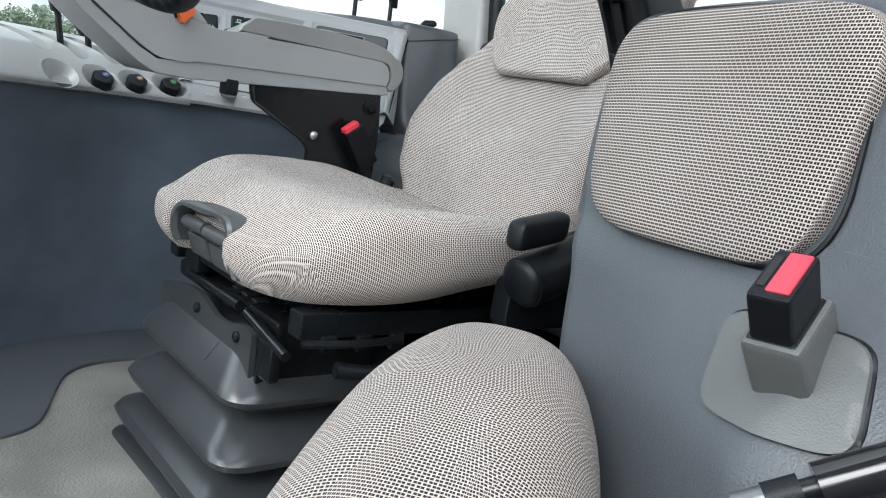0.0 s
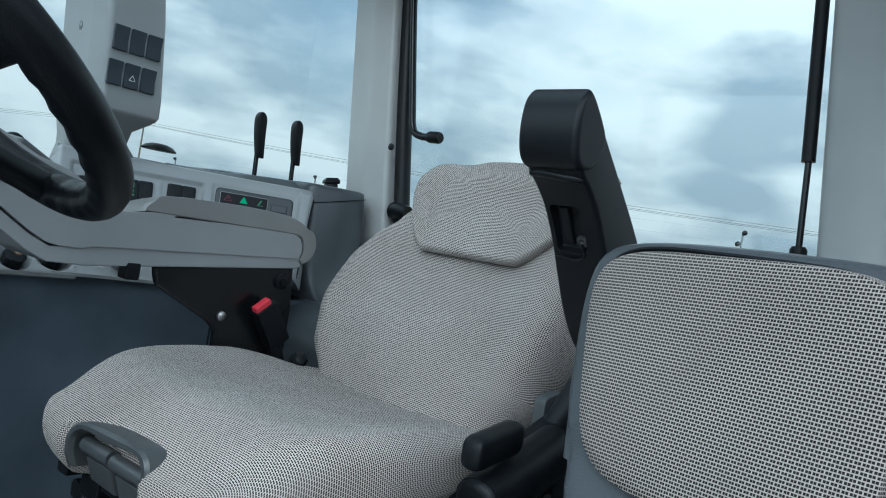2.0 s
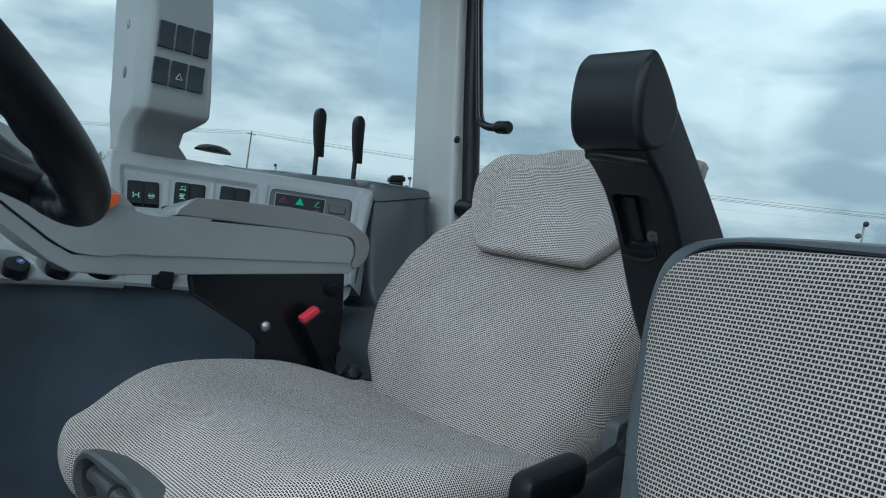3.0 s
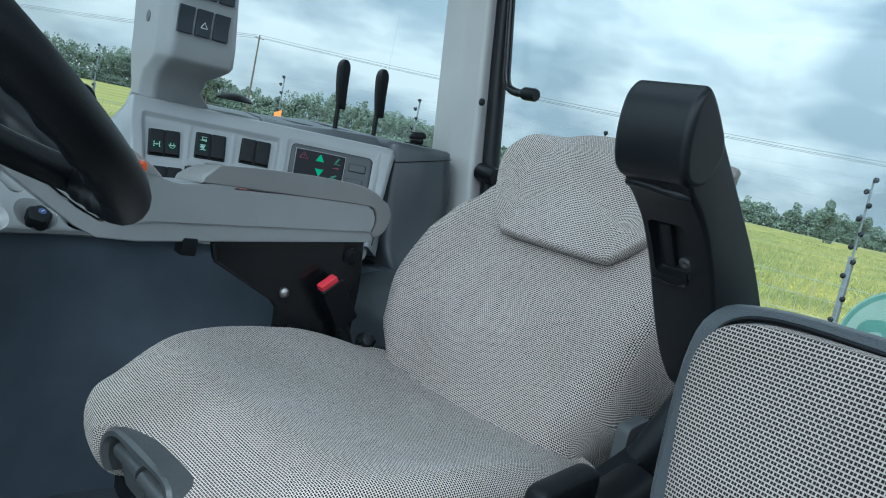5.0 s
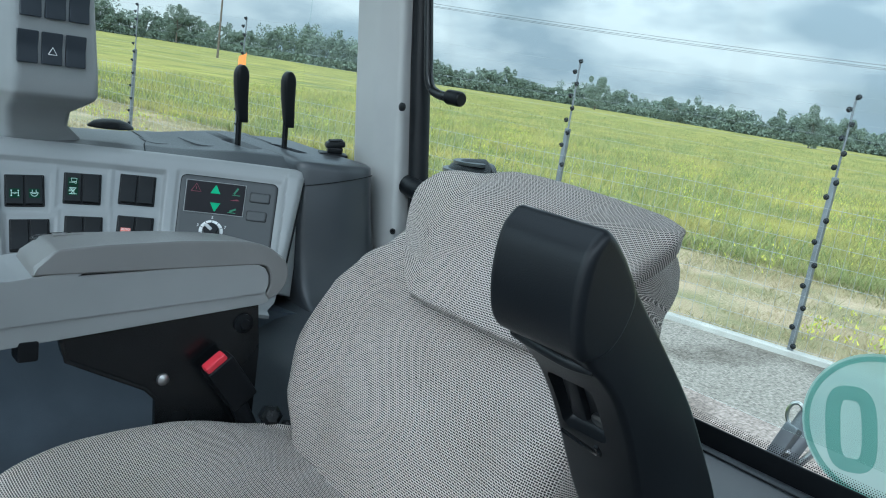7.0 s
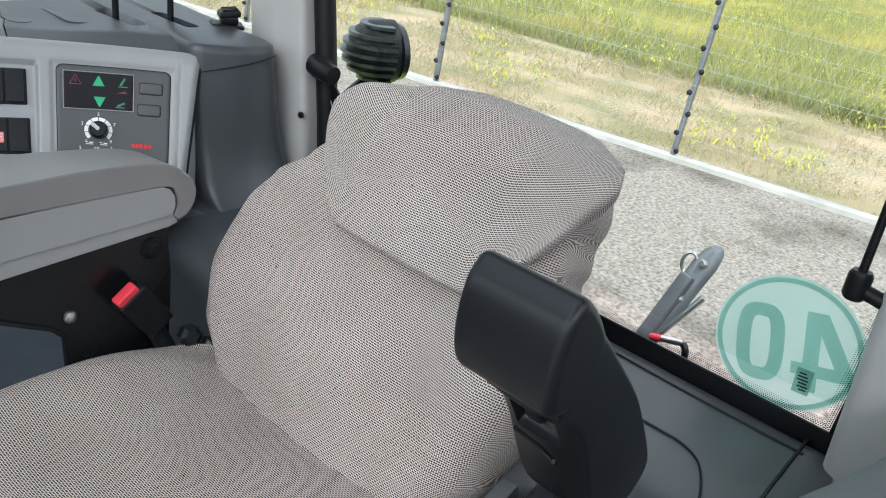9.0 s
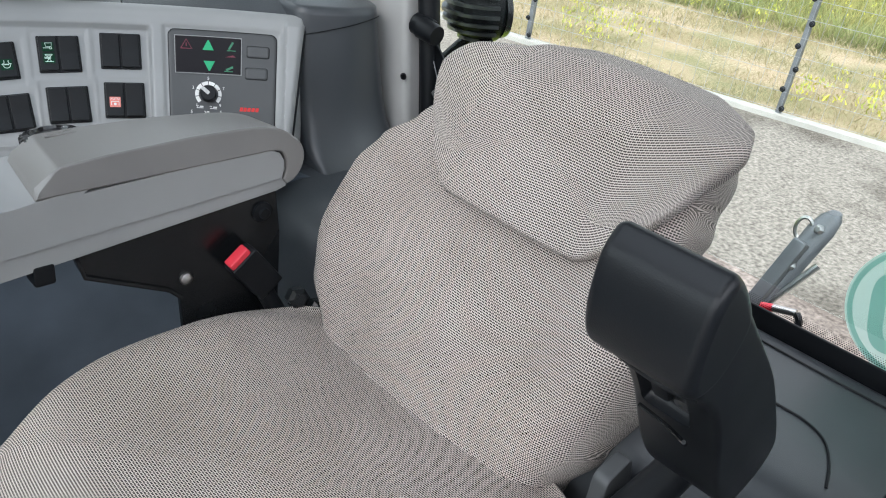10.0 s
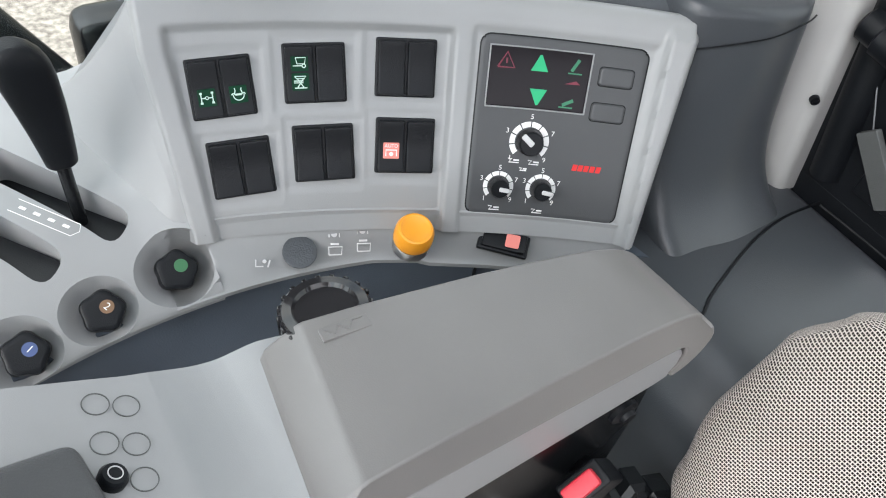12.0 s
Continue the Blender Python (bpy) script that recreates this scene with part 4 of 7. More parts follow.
def build_rear_sill():
    """The grey shelf behind the seats with its service covers."""
    sec = [(0.93, 0.30), (0.95, 0.50), (1.00, 0.548), (1.06, 0.560), (1.262, 0.566), (1.262, 0.30)]
    ob = thing("rear_sill", (1.1, 0.95, 0.30), "dark grey plastic shelf under the rear window", "shelf", kind="structure")
    part("shelf", prism(fillet(sec, 0.03, 5), 0.45, 1.72, 0.004), SILL, ob)
    def top(x):
        return 0.548 + 0.2 * (x - 1.0) if x < 1.06 else 0.560 + 0.03 * (x - 1.06)

    for name, pts, r in (("strip_seam", [(1.222, 0.76), (1.219, 0.62), (1.221, 0.49)], 0.0013), ("cover_seam", [(1.118, 0.80), (1.118, 0.64), (1.117, 0.605), (1.104, 0.578), (1.075, 0.560), (1.040, 0.548)], 0.0016),
                         ("end_seam", [(1.04, 0.502), (1.13, 0.500), (1.252, 0.495)], 0.0022), ("bulge_seam", [(1.004, 1.300), (1.024, 1.312), (1.05, 1.325), (1.134, 1.352), (1.20, 1.362), (1.258, 1.358)], 0.0018), ("bulge_seam", [(1.256, 1.355), (1.259, 1.30), (1.26, 1.24)], 0.0016)):
        part(name, tube([Vector((p[0], p[1], top(p[0]) + 0.0012)) for p in smooth(pts, 5, False)], r, 6), BLACK, ob)
    for x, y in ((1.216, 0.602), (1.240, 1.254)):
        m = frame_at((x, y, 0.5648), (0, 0, 1))
        part("screw", lathe([(0, 0), (0.0125, 0), (0.0125, 0.0015), (0.008, 0.004), (0.0055, 0.004), (0.0045, 0.002), (0, 0.002)], m, 16), BLACK, ob)
    return ob


build_rear_sill()


# ---------------------------------------------------------------- right-hand console
def con_plan(x):
    s = x - 0.63
    n = Vector((-0.27 - 1.1 * s, -1.0, 0)).normalized()
    return Vector((x, 1.664 - 0.27 * s - 0.55 * s * s, 0.742)), n


def con(x, z, off=0.0):
    """A point of the switch panel: x along its curve, z its height, off how far it stands proud."""
    c, n = con_plan(x)
    h = 0.742 - z
    face = (n + Vector((0, 0, 0.58))).normalized()
    return c + n * (0.58 * h) - Vector((0, 0, h)) + face * off


def con_frame(x, z, off=0.0):
    c, n = con_plan(x)
    return frame_at(con(x, z, off), n + Vector((0, 0, 0.58)))


def con_sheet(x0, x1, z0, z1, off, thick, r=0.008, nx=14, nz=4, corner=0.0):
    """A thin curved plate on the panel, with rounded corners."""
    cx, cz = (x0 + x1) / 2, (z0 + z1) / 2

    hx, hz = (x1 - x0) / 2, (z1 - z0) / 2

    def deform(x, y, z):
        if corner:
            u, v = (abs(x - cx) - hx + corner) / corner, (abs(y - cz) - hz + corner) / corner
            if u > 0 and v > 0:
                k = max(u, v) / math.hypot(u, v)
                x = cx + math.copysign(hx - corner + corner * u * k, x - cx)
                y = cz + math.copysign(hz - corner + corner * v * k, y - cz)
        return con(x, y, off + z)

    return rbox((x0, z0, -thick), (x1, z1, 0.0), min(r, thick * 0.9), (nx, nz, 1), deform)


CONSOLE = thing("side_console", (0.75, 1.6, 0.0), "pale grey right-hand control console with curved switch panel", "console", kind="structure")


def ledge_y(x):
    return 1.541 - 0.80 * (x - 0.575) ** 2


def field_left(z):
    """Where the sunk switch field begins at height z."""
    return 0.618 + 0.138 * max(0.0, 0.738 - z)


def panel_relief(x, z):
    """How far the panel stands proud: a rim round a sunk switch field, and a low field for the hitch plate."""
    xl = field_left(z)
    sunk = bump01(x, xl - 0.002, xl + 0.004) * bump01(x, 0.854, 0.849) * bump01(z, 0.757, 0.7525)
    low = bump01(x, 0.866, 0.870) * bump01(x, 1.018, 1.013) * bump01(z, 0.7605, 0.757)
    lift = 0.0065 - 0.0075 * sunk - 0.0035 * low
    lift += 0.009 * bump01(x, 1.0185, 1.0225)
    for cx, cz in SWITCHES:
        d = max(abs(x - cx) / 0.034, abs(z - cz) / 0.029)
        lift -= 0.0012 * bump01(d, 1.08, 0.98)
    return lift


SWITCHES = [(0.659, 0.710), (0.7374, 0.7187), (0.8138, 0.7238), (0.6693, 0.6471), (0.7435, 0.6558), (0.8157, 0.6614)]


def build_console_body():
    rows = []
    n = 210
    zs = [0.590, 0.60] + [0.606 + 0.003 * k for k in range(55)]
    for i in range(n + 1):
        u = i / n
        sec = []
        for z in zs:
            x0, x1 = field_left(z) - 0.024, 1.0428 - 0.075 * (0.756 - z)
            x = x0 + (x1 - x0) * u
            edge = 0.012 * (1 - bump01(x, x0, x0 + 0.008)) ** 2 + 0.010 * bump01(x, x1 - 0.007, x1) ** 2
            sec.append(con(x, z, panel_relief(x, z) - edge))
        x0, x1 = 0.594, 1.0445
        x = x0 + (x1 - x0) * u
        drop = 0.012 * (1 - bump01(x, x0, x0 + 0.008)) ** 2 + 0.010 * bump01(x, x1 - 0.007, x1) ** 2
        sec += [con(x, 0.774, 0.0066 - drop), con(x, 0.780, 0.0045 - drop), con(x, 0.785, 0.0 - drop), con(x, 0.787, -0.006 - drop), con(x, 0.787, -0.016), con(x, 0.782, -0.05), con(x, 0.60, -0.06)]
        rows.append(sec)
    part("switch_panel", loft(rows), PALE, CONSOLE, angle=60)
    # the ledge below the panel
    rows = []
    for i in range(41):
        x = 0.600 + (1.030 - 0.600) * i / 40
        b = con(x, 0.604, -0.001 + 0.004 * bump01(x, 0.848, 0.86))
        e = Vector((b.x - 0.02, ledge_y(b.x - 0.02), 0.556))
        if e.y > b.y - 0.012:
            e.y = b.y - 0.012
        rows.append([b + Vector((0, 0.02, 0.012)), b + Vector((0, 0.001, 0.004)), b.lerp(e, 0.05) + Vector((0, 0, -0.003)), b.lerp(e, 0.12) + Vector((0, 0, -0.0065)), b.lerp(e, 0.22) + Vector((0, 0, -0.0075)), b.lerp(e, 0.5) + Vector((0, 0, -0.006)), e + Vector((0, 0.008, 0.006)), e, e + Vector((0, 0.001, -0.006)), e + Vector((0, 0.06, -0.012)), b + Vector((0, 0.05, -0.05))])
    ledge = part("ledge", loft(rows), PALE, CONSOLE, angle=60)
    # the cheek that sweeps from the panel's end down to the deck
    rows = []
    for k in range(17):
        q = k / 16
        z = 0.596 + 0.184 * q
        a = con(field_left(z) - 0.0190, z, 0.0015)
        b = Vector((0.566 - 0.050 * q, 1.603 + 0.170 * q, 0.592 + 0.042 * q ** 0.7))
        bow = Vector((-0.006, -0.004, -0.020 * q))
        rows.append([a] + [a.lerp(b, f) + bow * math.sin(math.pi * f ** 0.7) for f in (0.1, 0.22, 0.38, 0.55, 0.72, 0.87)] + [b, b + Vector((0.05, 0.02, -0.03)), a + Vector((0.03, 0.04, -0.02))])
    cheek = part("panel_cheek", loft(rows), PALE, CONSOLE, angle=70)
    # the front deck with its lever slots and dished knobs
    rows = []
    for i in range(91):
        x = -0.15 + (0.606 + 0.15) * i / 90
        e = ledge_y(max(x, 0.12)) - 0.35 * max(0.0, 0.12 - x)
        rise = 0.012 * bump01(x, 0.55, 0.60)
        sec = [(e + 0.03, 0.535), (e + 0.002, 0.545), (e, 0.552), (e + 0.004, 0.560), (e + 0.030, 0.583), (e + 0.062, 0.605), (e + 0.085, 0.617), (e + 0.13, 0.628), (e + 0.19, 0.637), (e + 0.26, 0.642), (e + 0.275, 0.63), (e + 0.275, 0.535)]
        sec = [sec[0], sec[1]] + [tuple(p) for p in smooth(sec[2:10], 4, False)] + sec[10:]
        rows.append([Vector((x, y, z + rise * (z > 0.57))) for y, z in sec])
    deck = part("front_deck", loft(rows), PALE, CONSOLE)
    cutters = []

    def dish(x, y, z):
        return lathe([(0, -0.016), (0.016, -0.015), (0.021, -0.011), (0.0245, -0.006), (0.029, 0.0), (0.0335, 0.0045), (0.0375, 0.008), (0.040, 0.030), (0, 0.03)], frame_at((x, y, z), (0, -0.62, 0.80)), 36)

    cutters += [dish(*d) for d in DISHES]
    for piece in (ledge, cheek):
        carve(piece, [dish(*DISHES[0])], 24)
    for x0, y0, x1, y1 in SLOTS:
        d = Vector((x1 - x0, y1 - y0, 0))
        m = Matrix.Translation((x0, y0, 0.57)) @ Matrix.Rotation(math.atan2(d.y, d.x), 4, "Z")
        out = fillet([(0, -0.016), (d.length, -0.016), (d.length, 0.016), (0, 0.016)], 0.015, 5)
        bm = prism(out, 0.0, 0.12, 0, "z")
        bmesh.ops.transform(bm, matrix=m, verts=bm.verts)
        cutters.append(bm)
    carve(deck, cutters, 24)
    # Black plates low in the slots put in the shade of their depth.
    for x0, y0, x1, y1 in SLOTS:
        d = Vector((x1 - x0, y1 - y0, 0))
        m = Matrix.Translation((x0, y0, 0.5705)) @ Matrix.Rotation(math.atan2(d.y, d.x), 4, "Z")
        out = fillet([(0.002, -0.0145), (d.length - 0.002, -0.0145), (d.length - 0.002, 0.0145), (0.002, 0.0145)], 0.0135, 5)
        bm = prism(out, 0.0, 0.026, 0, "z")
        bmesh.ops.transform(bm, matrix=m, verts=bm.verts)
        part("slot_dark_plate", bm, BLACK, CONSOLE, "black plate standing in for a lever slot's dark depth")
    # the dark side below
    rows = []
    for i in range(41):
        x = -0.75 + (1.06 + 0.75) * i / 40
        e = ledge_y(max(x, 0.12)) - 0.35 * max(0.0, 0.12 - x) + 0.012
        rows.append([Vector((x, e, 0.552)), Vector((x, e + 0.006, 0.40)), Vector((x, e + 0.012, 0.10)), Vector((x, e + 0.0, 0.0)), Vector((x, 1.83, 0.0)), Vector((x, 1.83, 0.53))])
    part("side_panel", loft(rows), DARK, CONSOLE, "dark blue-grey lower side trim")
    part("seam", tube([(0.86, ledge_y(0.86) + 0.008, 0.545), (0.86, ledge_y(0.86) + 0.012, 0.2)], 0.002, 6), BLACK, CONSOLE)


DISHES = [(0.573, 1.571, 0.574), (0.503, 1.557, 0.571), (0.437, 1.544, 0.568), (0.365, 1.520, 0.566)]
SLOTS = [(0.455, 1.720, 0.543, 1.606), (0.405, 1.690, 0.480, 1.590), (0.345, 1.672, 0.415, 1.575), (0.280, 1.655, 0.345, 1.560)]
build_console_body()


def build_top_cover():
    """The dark grey hood on top of the console, with covers, lever slots and the corner block."""
    def hood_row(x, lift=0.0):
        b = con(x, 0.784, -0.012)
        top = 0.012 + 0.011 * bump01(x, 0.84, 1.0) + lift
        return [b, b + Vector((0.002, 0.005, top * 0.15)), b + Vector((0.008, 0.026, top * 0.88)), b + Vector((0.010, 0.031, top * 0.98)), b + Vector((0.013, 0.040, top)), b + Vector((0.035, 0.085, top + 0.001)), Vector((x + 0.055, 1.79, 0.784 + top)), Vector((x + 0.06, 1.81, 0.772 + top)), Vector((x + 0.06, 1.84, 0.55)), b + Vector((0, 0.05, -0.15))]

    part("console_top", loft([hood_row(0.598 + (0.8185 - 0.598) * i / 16, -0.002) for i in range(17)]), HOODGREY, CONSOLE, "grey cover at the post's foot", 28)
    hood = part("hood", loft([hood_row(0.820 + (1.05 - 0.820) * i / 20) for i in range(21)]), LEATHERY, CONSOLE, "dark grey grained hood", 28)
    cut = []
    for p, q in (((1.020, 1.705), (1.032, 1.598)), ((1.104, 1.678), (1.114, 1.572))):
        d = Vector((q[0] - p[0], q[1] - p[1], 0))
        out = fillet([(0, -0.014), (d.length, -0.014), (d.length, 0.014), (0, 0.014)], 0.013, 4)
        bm = prism(out, 0.745, 0.86, 0, "z")
        bmesh.ops.transform(bm, matrix=Matrix.Translation((p[0], p[1], 0)) @ Matrix.Rotation(math.atan2(d.y, d.x), 4, "Z"), verts=bm.verts)
        cut.append(bm)
    carve(hood, [b.copy() for b in cut], 28, True)
    for (x0, y0), (x1, y1), ra, rb in (((0.880, 1.755), (0.882, 1.690), 0.012, 0.018), ((0.950, 1.735), (0.958, 1.662), 0.011, 0.019), ((0.922, 1.750), (0.930, 1.738), 0.016, 0.016)):
        d = Vector((x1 - x0, y1 - y0, 0))
        m = Matrix.Translation((x0, y0, 0.7882 + 0.011 * bump01(x0 - 0.03, 0.84, 1.0))) @ Matrix.Rotation(math.atan2(d.y, d.x), 4, "Z")
        out = circle(rb, 9, d.length, 0, -90, 90) + circle(ra, 9, 0, 0, 90, 270)
        part("blank_cover", flat(out, m, 0.0028), LEATHERY, CONSOLE)
    # the corner block between panel and rear post
    body = []
    for k in range(29):
        z = 0.55 + (0.789 - 0.55) * k / 28
        flare = 0.075 * math.exp(-(z - 0.55) / 0.032)
        right = 1.190 + 0.15 * (0.803 - z)
        front = 1.440 - 0.10 * (0.803 - z) - flare
        out = [(1.045 - 0.03 * (0.8 - z), 1.480 - 0.17 * (0.8 - z) - flare), (1.12, front), (right - 0.025, front - 0.003), (right, 1.46 - 0.6 * flare), (right, 1.60), (1.20, 1.80), (1.045, 1.80)]
        body.append([Vector((x, y, z)) for x, y in fillet(out, 0.02, 4)])
    body.append([p + Vector((0, 0.0, 0.010)) for p in body[-1]])
    body[-1] = [p.lerp(Vector((1.12, 1.62, p.z)), 0.012) for p in body[-1]]
    body.append([p.lerp(Vector((1.12, 1.62, 0.806)), 0.05) + Vector((0, 0, 0.003)) for p in body[-1]])
    part("seam", tube([con(1.0445 - 0.075 * (0.756 - z), z, -0.0035) for z in (0.600, 0.64, 0.68, 0.72, 0.76, 0.782)], 0.0016, 6), BLACK, CONSOLE)
    block = part("corner_block", loft(body), SILL, CONSOLE, "dark grey corner block", 70)
    carve(block, cut, 70)
    # Hood slots get the same black plate for their shaded inside.
    for x, y in ((1.027, 1.650), (1.109, 1.625)):
        part("slot_dark_plate", rbox((x - 0.013, y - 0.048, 0.752), (x + 0.013, y + 0.048, 0.770), 0.004, (1, 1, 1)), BLACK, CONSOLE, "black plate standing in for a lever slot's dark depth")
    part("seam", tube(smooth([(1.044, 1.4735, 0.758), (1.08, 1.4540, 0.767), (1.12, 1.4373, 0.777), (1.16, 1.4350, 0.785), (1.176, 1.4380, 0.788)], 5, False), 0.0009, 6), BLACK, CONSOLE)


build_top_cover()


def build_valve_lever(x, y, name="valve_lever"):
    ob = thing(name, (x, y, 0.770), "black valve lever with a flat finger grip", "lever", "levers on the console hood")
    part("stem", tube([(x, y, 0.768), (x - 0.003, y + 0.002, 0.86)], 0.0055, 10), SATIN, ob)
    secs = []
    for t in (0.0, 0.02, 0.1, 0.3, 0.5, 0.7, 0.82, 0.90, 0.95, 0.98, 1.0):
        w, d = 0.0095 + 0.0045 * t, 0.0082 + 0.0040 * math.sin(t * 2.2)
        if t > 0.8:
            q = math.sqrt(max(0.04, 1 - ((t - 0.8) / 0.205) ** 2))
            w, d = w * q, d * (0.4 + 0.6 * q)
        if t == 0.0:
            w, d = w * 0.86, d * 0.86
        mid = Vector((x - 0.010 * math.sin(t * 1.7) + 0.004, y + 0.003 * t, 0.843 + 0.104 * t))
        ring = []
        for j in range(20):
            a = math.tau * j / 20
            ca, sa = math.cos(a), math.sin(a)
            ring.append(mid + Vector((w * math.copysign(abs(ca) ** 0.6, ca), d * math.copysign(abs(sa) ** 0.6, sa), 0)))
        secs.append(ring)
    part("grip", loft(secs), BLACK, ob)
    return ob


build_valve_lever(1.020, 1.652)
build_valve_lever(1.103, 1.624)


def build_cap_knob():
    c = Vector((1.190, 1.585, 0.798))
    m = Matrix.Translation(c) @ Matrix.Rotation(radians(-28), 4, "Z")
    ob = thing("hood_latch_knob", c, "small black ribbed latch knob on the console hood", "knob")
    part("base", rbox((-0.030, -0.020, 0.0), (0.026, 0.020, 0.007), 0.003, (1, 1, 1), None, m), BLACK, ob)
    part("neck", rbox((-0.014, -0.013, 0.006), (0.016, 0.013, 0.020), 0.004, (1, 1, 1), None, m), SATIN, ob)
    part("cap", rbox((-0.019, -0.017, 0.018), (0.020, 0.017, 0.030), 0.004, (2, 1, 1), lambda x, y, z: (x * (1 - 8 * (z - 0.018)), y * (1 - 8 * (z - 0.018)), z + 0.15 * x), m), BLACK, ob)
    for y in (-0.010, 0.0, 0.010):
        part("cap_rib", rbox((-0.012, y - 0.0015, 0.026), (0.014, y + 0.0015, 0.033), 0.001, (1, 1, 1), lambda x, v, z: (x, v, z + 0.15 * x), m), SATIN, ob)


build_cap_knob()


def build_double_switch(x, z, marks=(), tilt=0.0):
    """A black frame with two rockers let into the panel."""
    m = con_frame(x, z, 0.0) @ pose(0, 0, 0, 0, 0, tilt)
    ob = thing("double_rocker_switch", m.translation, "black double rocker switch set in the console panel", "switch", "rocker switches of the console")
    part("bezel", rbox((-0.0280, -0.0265, -0.008), (0.0280, 0.0265, 0.0006), 0.002, (1, 1, 1), None, m), BLACK, ob)
    for k, sx in ((0, -1), (1, 1)):
        def rock(px, py, pz, sx=sx):
            return (px, py, pz + (0.0026 * abs(py / 0.024) ** 1.5 if pz > 0.002 else 0))
        part("rocker", rbox((sx * 0.0134 - 0.0122, -0.0240, -0.002), (sx * 0.0134 + 0.0122, 0.0240, 0.0040), 0.0016, (2, 10, 1), rock, m), BLACK, ob)
    for sx, y, kind in marks:
        c = m @ pose(sx * 0.0134, y, 0.0052)
        back = {"auto": SALMON}.get(kind, SWGREEN)
        part("lens", flat(rect(0.0150, 0.0150, 0, 0, 0.001), c @ pose(0, 0, -0.0012), 0.0014), back, ob)
        q = c @ pose(0, 0, 0.0006)
        if kind == "axle":
            sh = [band([(x, -0.0042), (x, 0.0042)], 0.0009, q) for x in (-0.0048, 0.0048)] + [band([(x - 0.0011, y), (x + 0.0011, y)], 0.0017, q) for x in (-0.0048, 0.0048) for y in (-0.0042, 0.0042)]
            sh += [band([(-0.0048, 0.0), (-0.0013, 0.0)], 0.0009, q), band([(0.0013, 0.0), (0.0048, 0.0)], 0.0009, q), band(circle(0.0013, 12) + [(0.0013, 0.0)], 0.0006, q)]
        elif kind == "wheel":
            sh = [band(circle(0.0046, 16, 0, -0.0004, -185, 5), 0.0008, q), band([(-0.0034, 0.0006), (-0.0024, 0.0040), (-0.0030, 0.0056)], 0.0008, q), band([(0.0034, 0.0006), (0.0024, 0.0040), (0.0030, 0.0056)], 0.0008, q)]
            sh += [band([(-0.0060, 0.0), (-0.0046, 0.0012), (-0.0030, 0.0004)], 0.0010, q), band([(0.0060, 0.0), (0.0046, 0.0012), (0.0030, 0.0004)], 0.0010, q), band([(-0.0028, 0.0), (0.0028, 0.0)], 0.0016, q)]
        elif kind == "cart":
            sh = [band([(-0.0034, 0.0042), (0.0054, 0.0042), (0.0044, -0.0012), (-0.0022, -0.0012), (-0.0034, 0.0042)], 0.0008, q), band([(-0.0060, -0.0028), (0.0020, -0.0028)], 0.0008, q), band(circle(0.0015, 12, 0.0036, -0.0030) + [(0.0051, -0.0030)], 0.0008, q)]
        elif kind == "lift":
            sh = [band([(-0.0050, 0.0050), (0.0050, 0.0050), (0.0034, 0.0030), (-0.0034, 0.0030), (-0.0050, 0.0050)], 0.0008, q), band([(-0.0058, 0.0010), (0.0024, 0.0010)], 0.0010, q), band([(-0.0058, -0.0006), (0.0024, -0.0006)], 0.0008, q)]
            sh += [band([(0.0026, 0.0028), (-0.0026, -0.0046)], 0.0009, q), band([(-0.0026, 0.0028), (0.0026, -0.0046)], 0.0009, q), band([(-0.0052, -0.0052), (0.0056, -0.0052)], 0.0009, q)]
        else:
            sh = [letters("AUTO", 0.0046, q @ pose(0, 0.0045, 0), 0.0002), band([(-0.005, -0.005), (-0.005, 0.0008), (0.005, 0.0008), (0.005, -0.005)], 0.001, q), flat(circle(0.002, 8, 0, -0.003), q)]
        part("symbol", join(*sh), WHITE if kind == "auto" else SYMBOL, ob)
    return ob


MARKS = [((-1, -0.0065, "axle"), (1, -0.0065, "wheel")), ((-1, 0.0105, "cart"), (-1, -0.0065, "lift")), (), (), (), ((-1, -0.0035, "auto"),)]
for (sx, sz), marks, tilt in zip(SWITCHES, MARKS, (3.5, 1.5, 0, 4, 2, 0)):
    build_double_switch(sx, sz, marks, tilt)


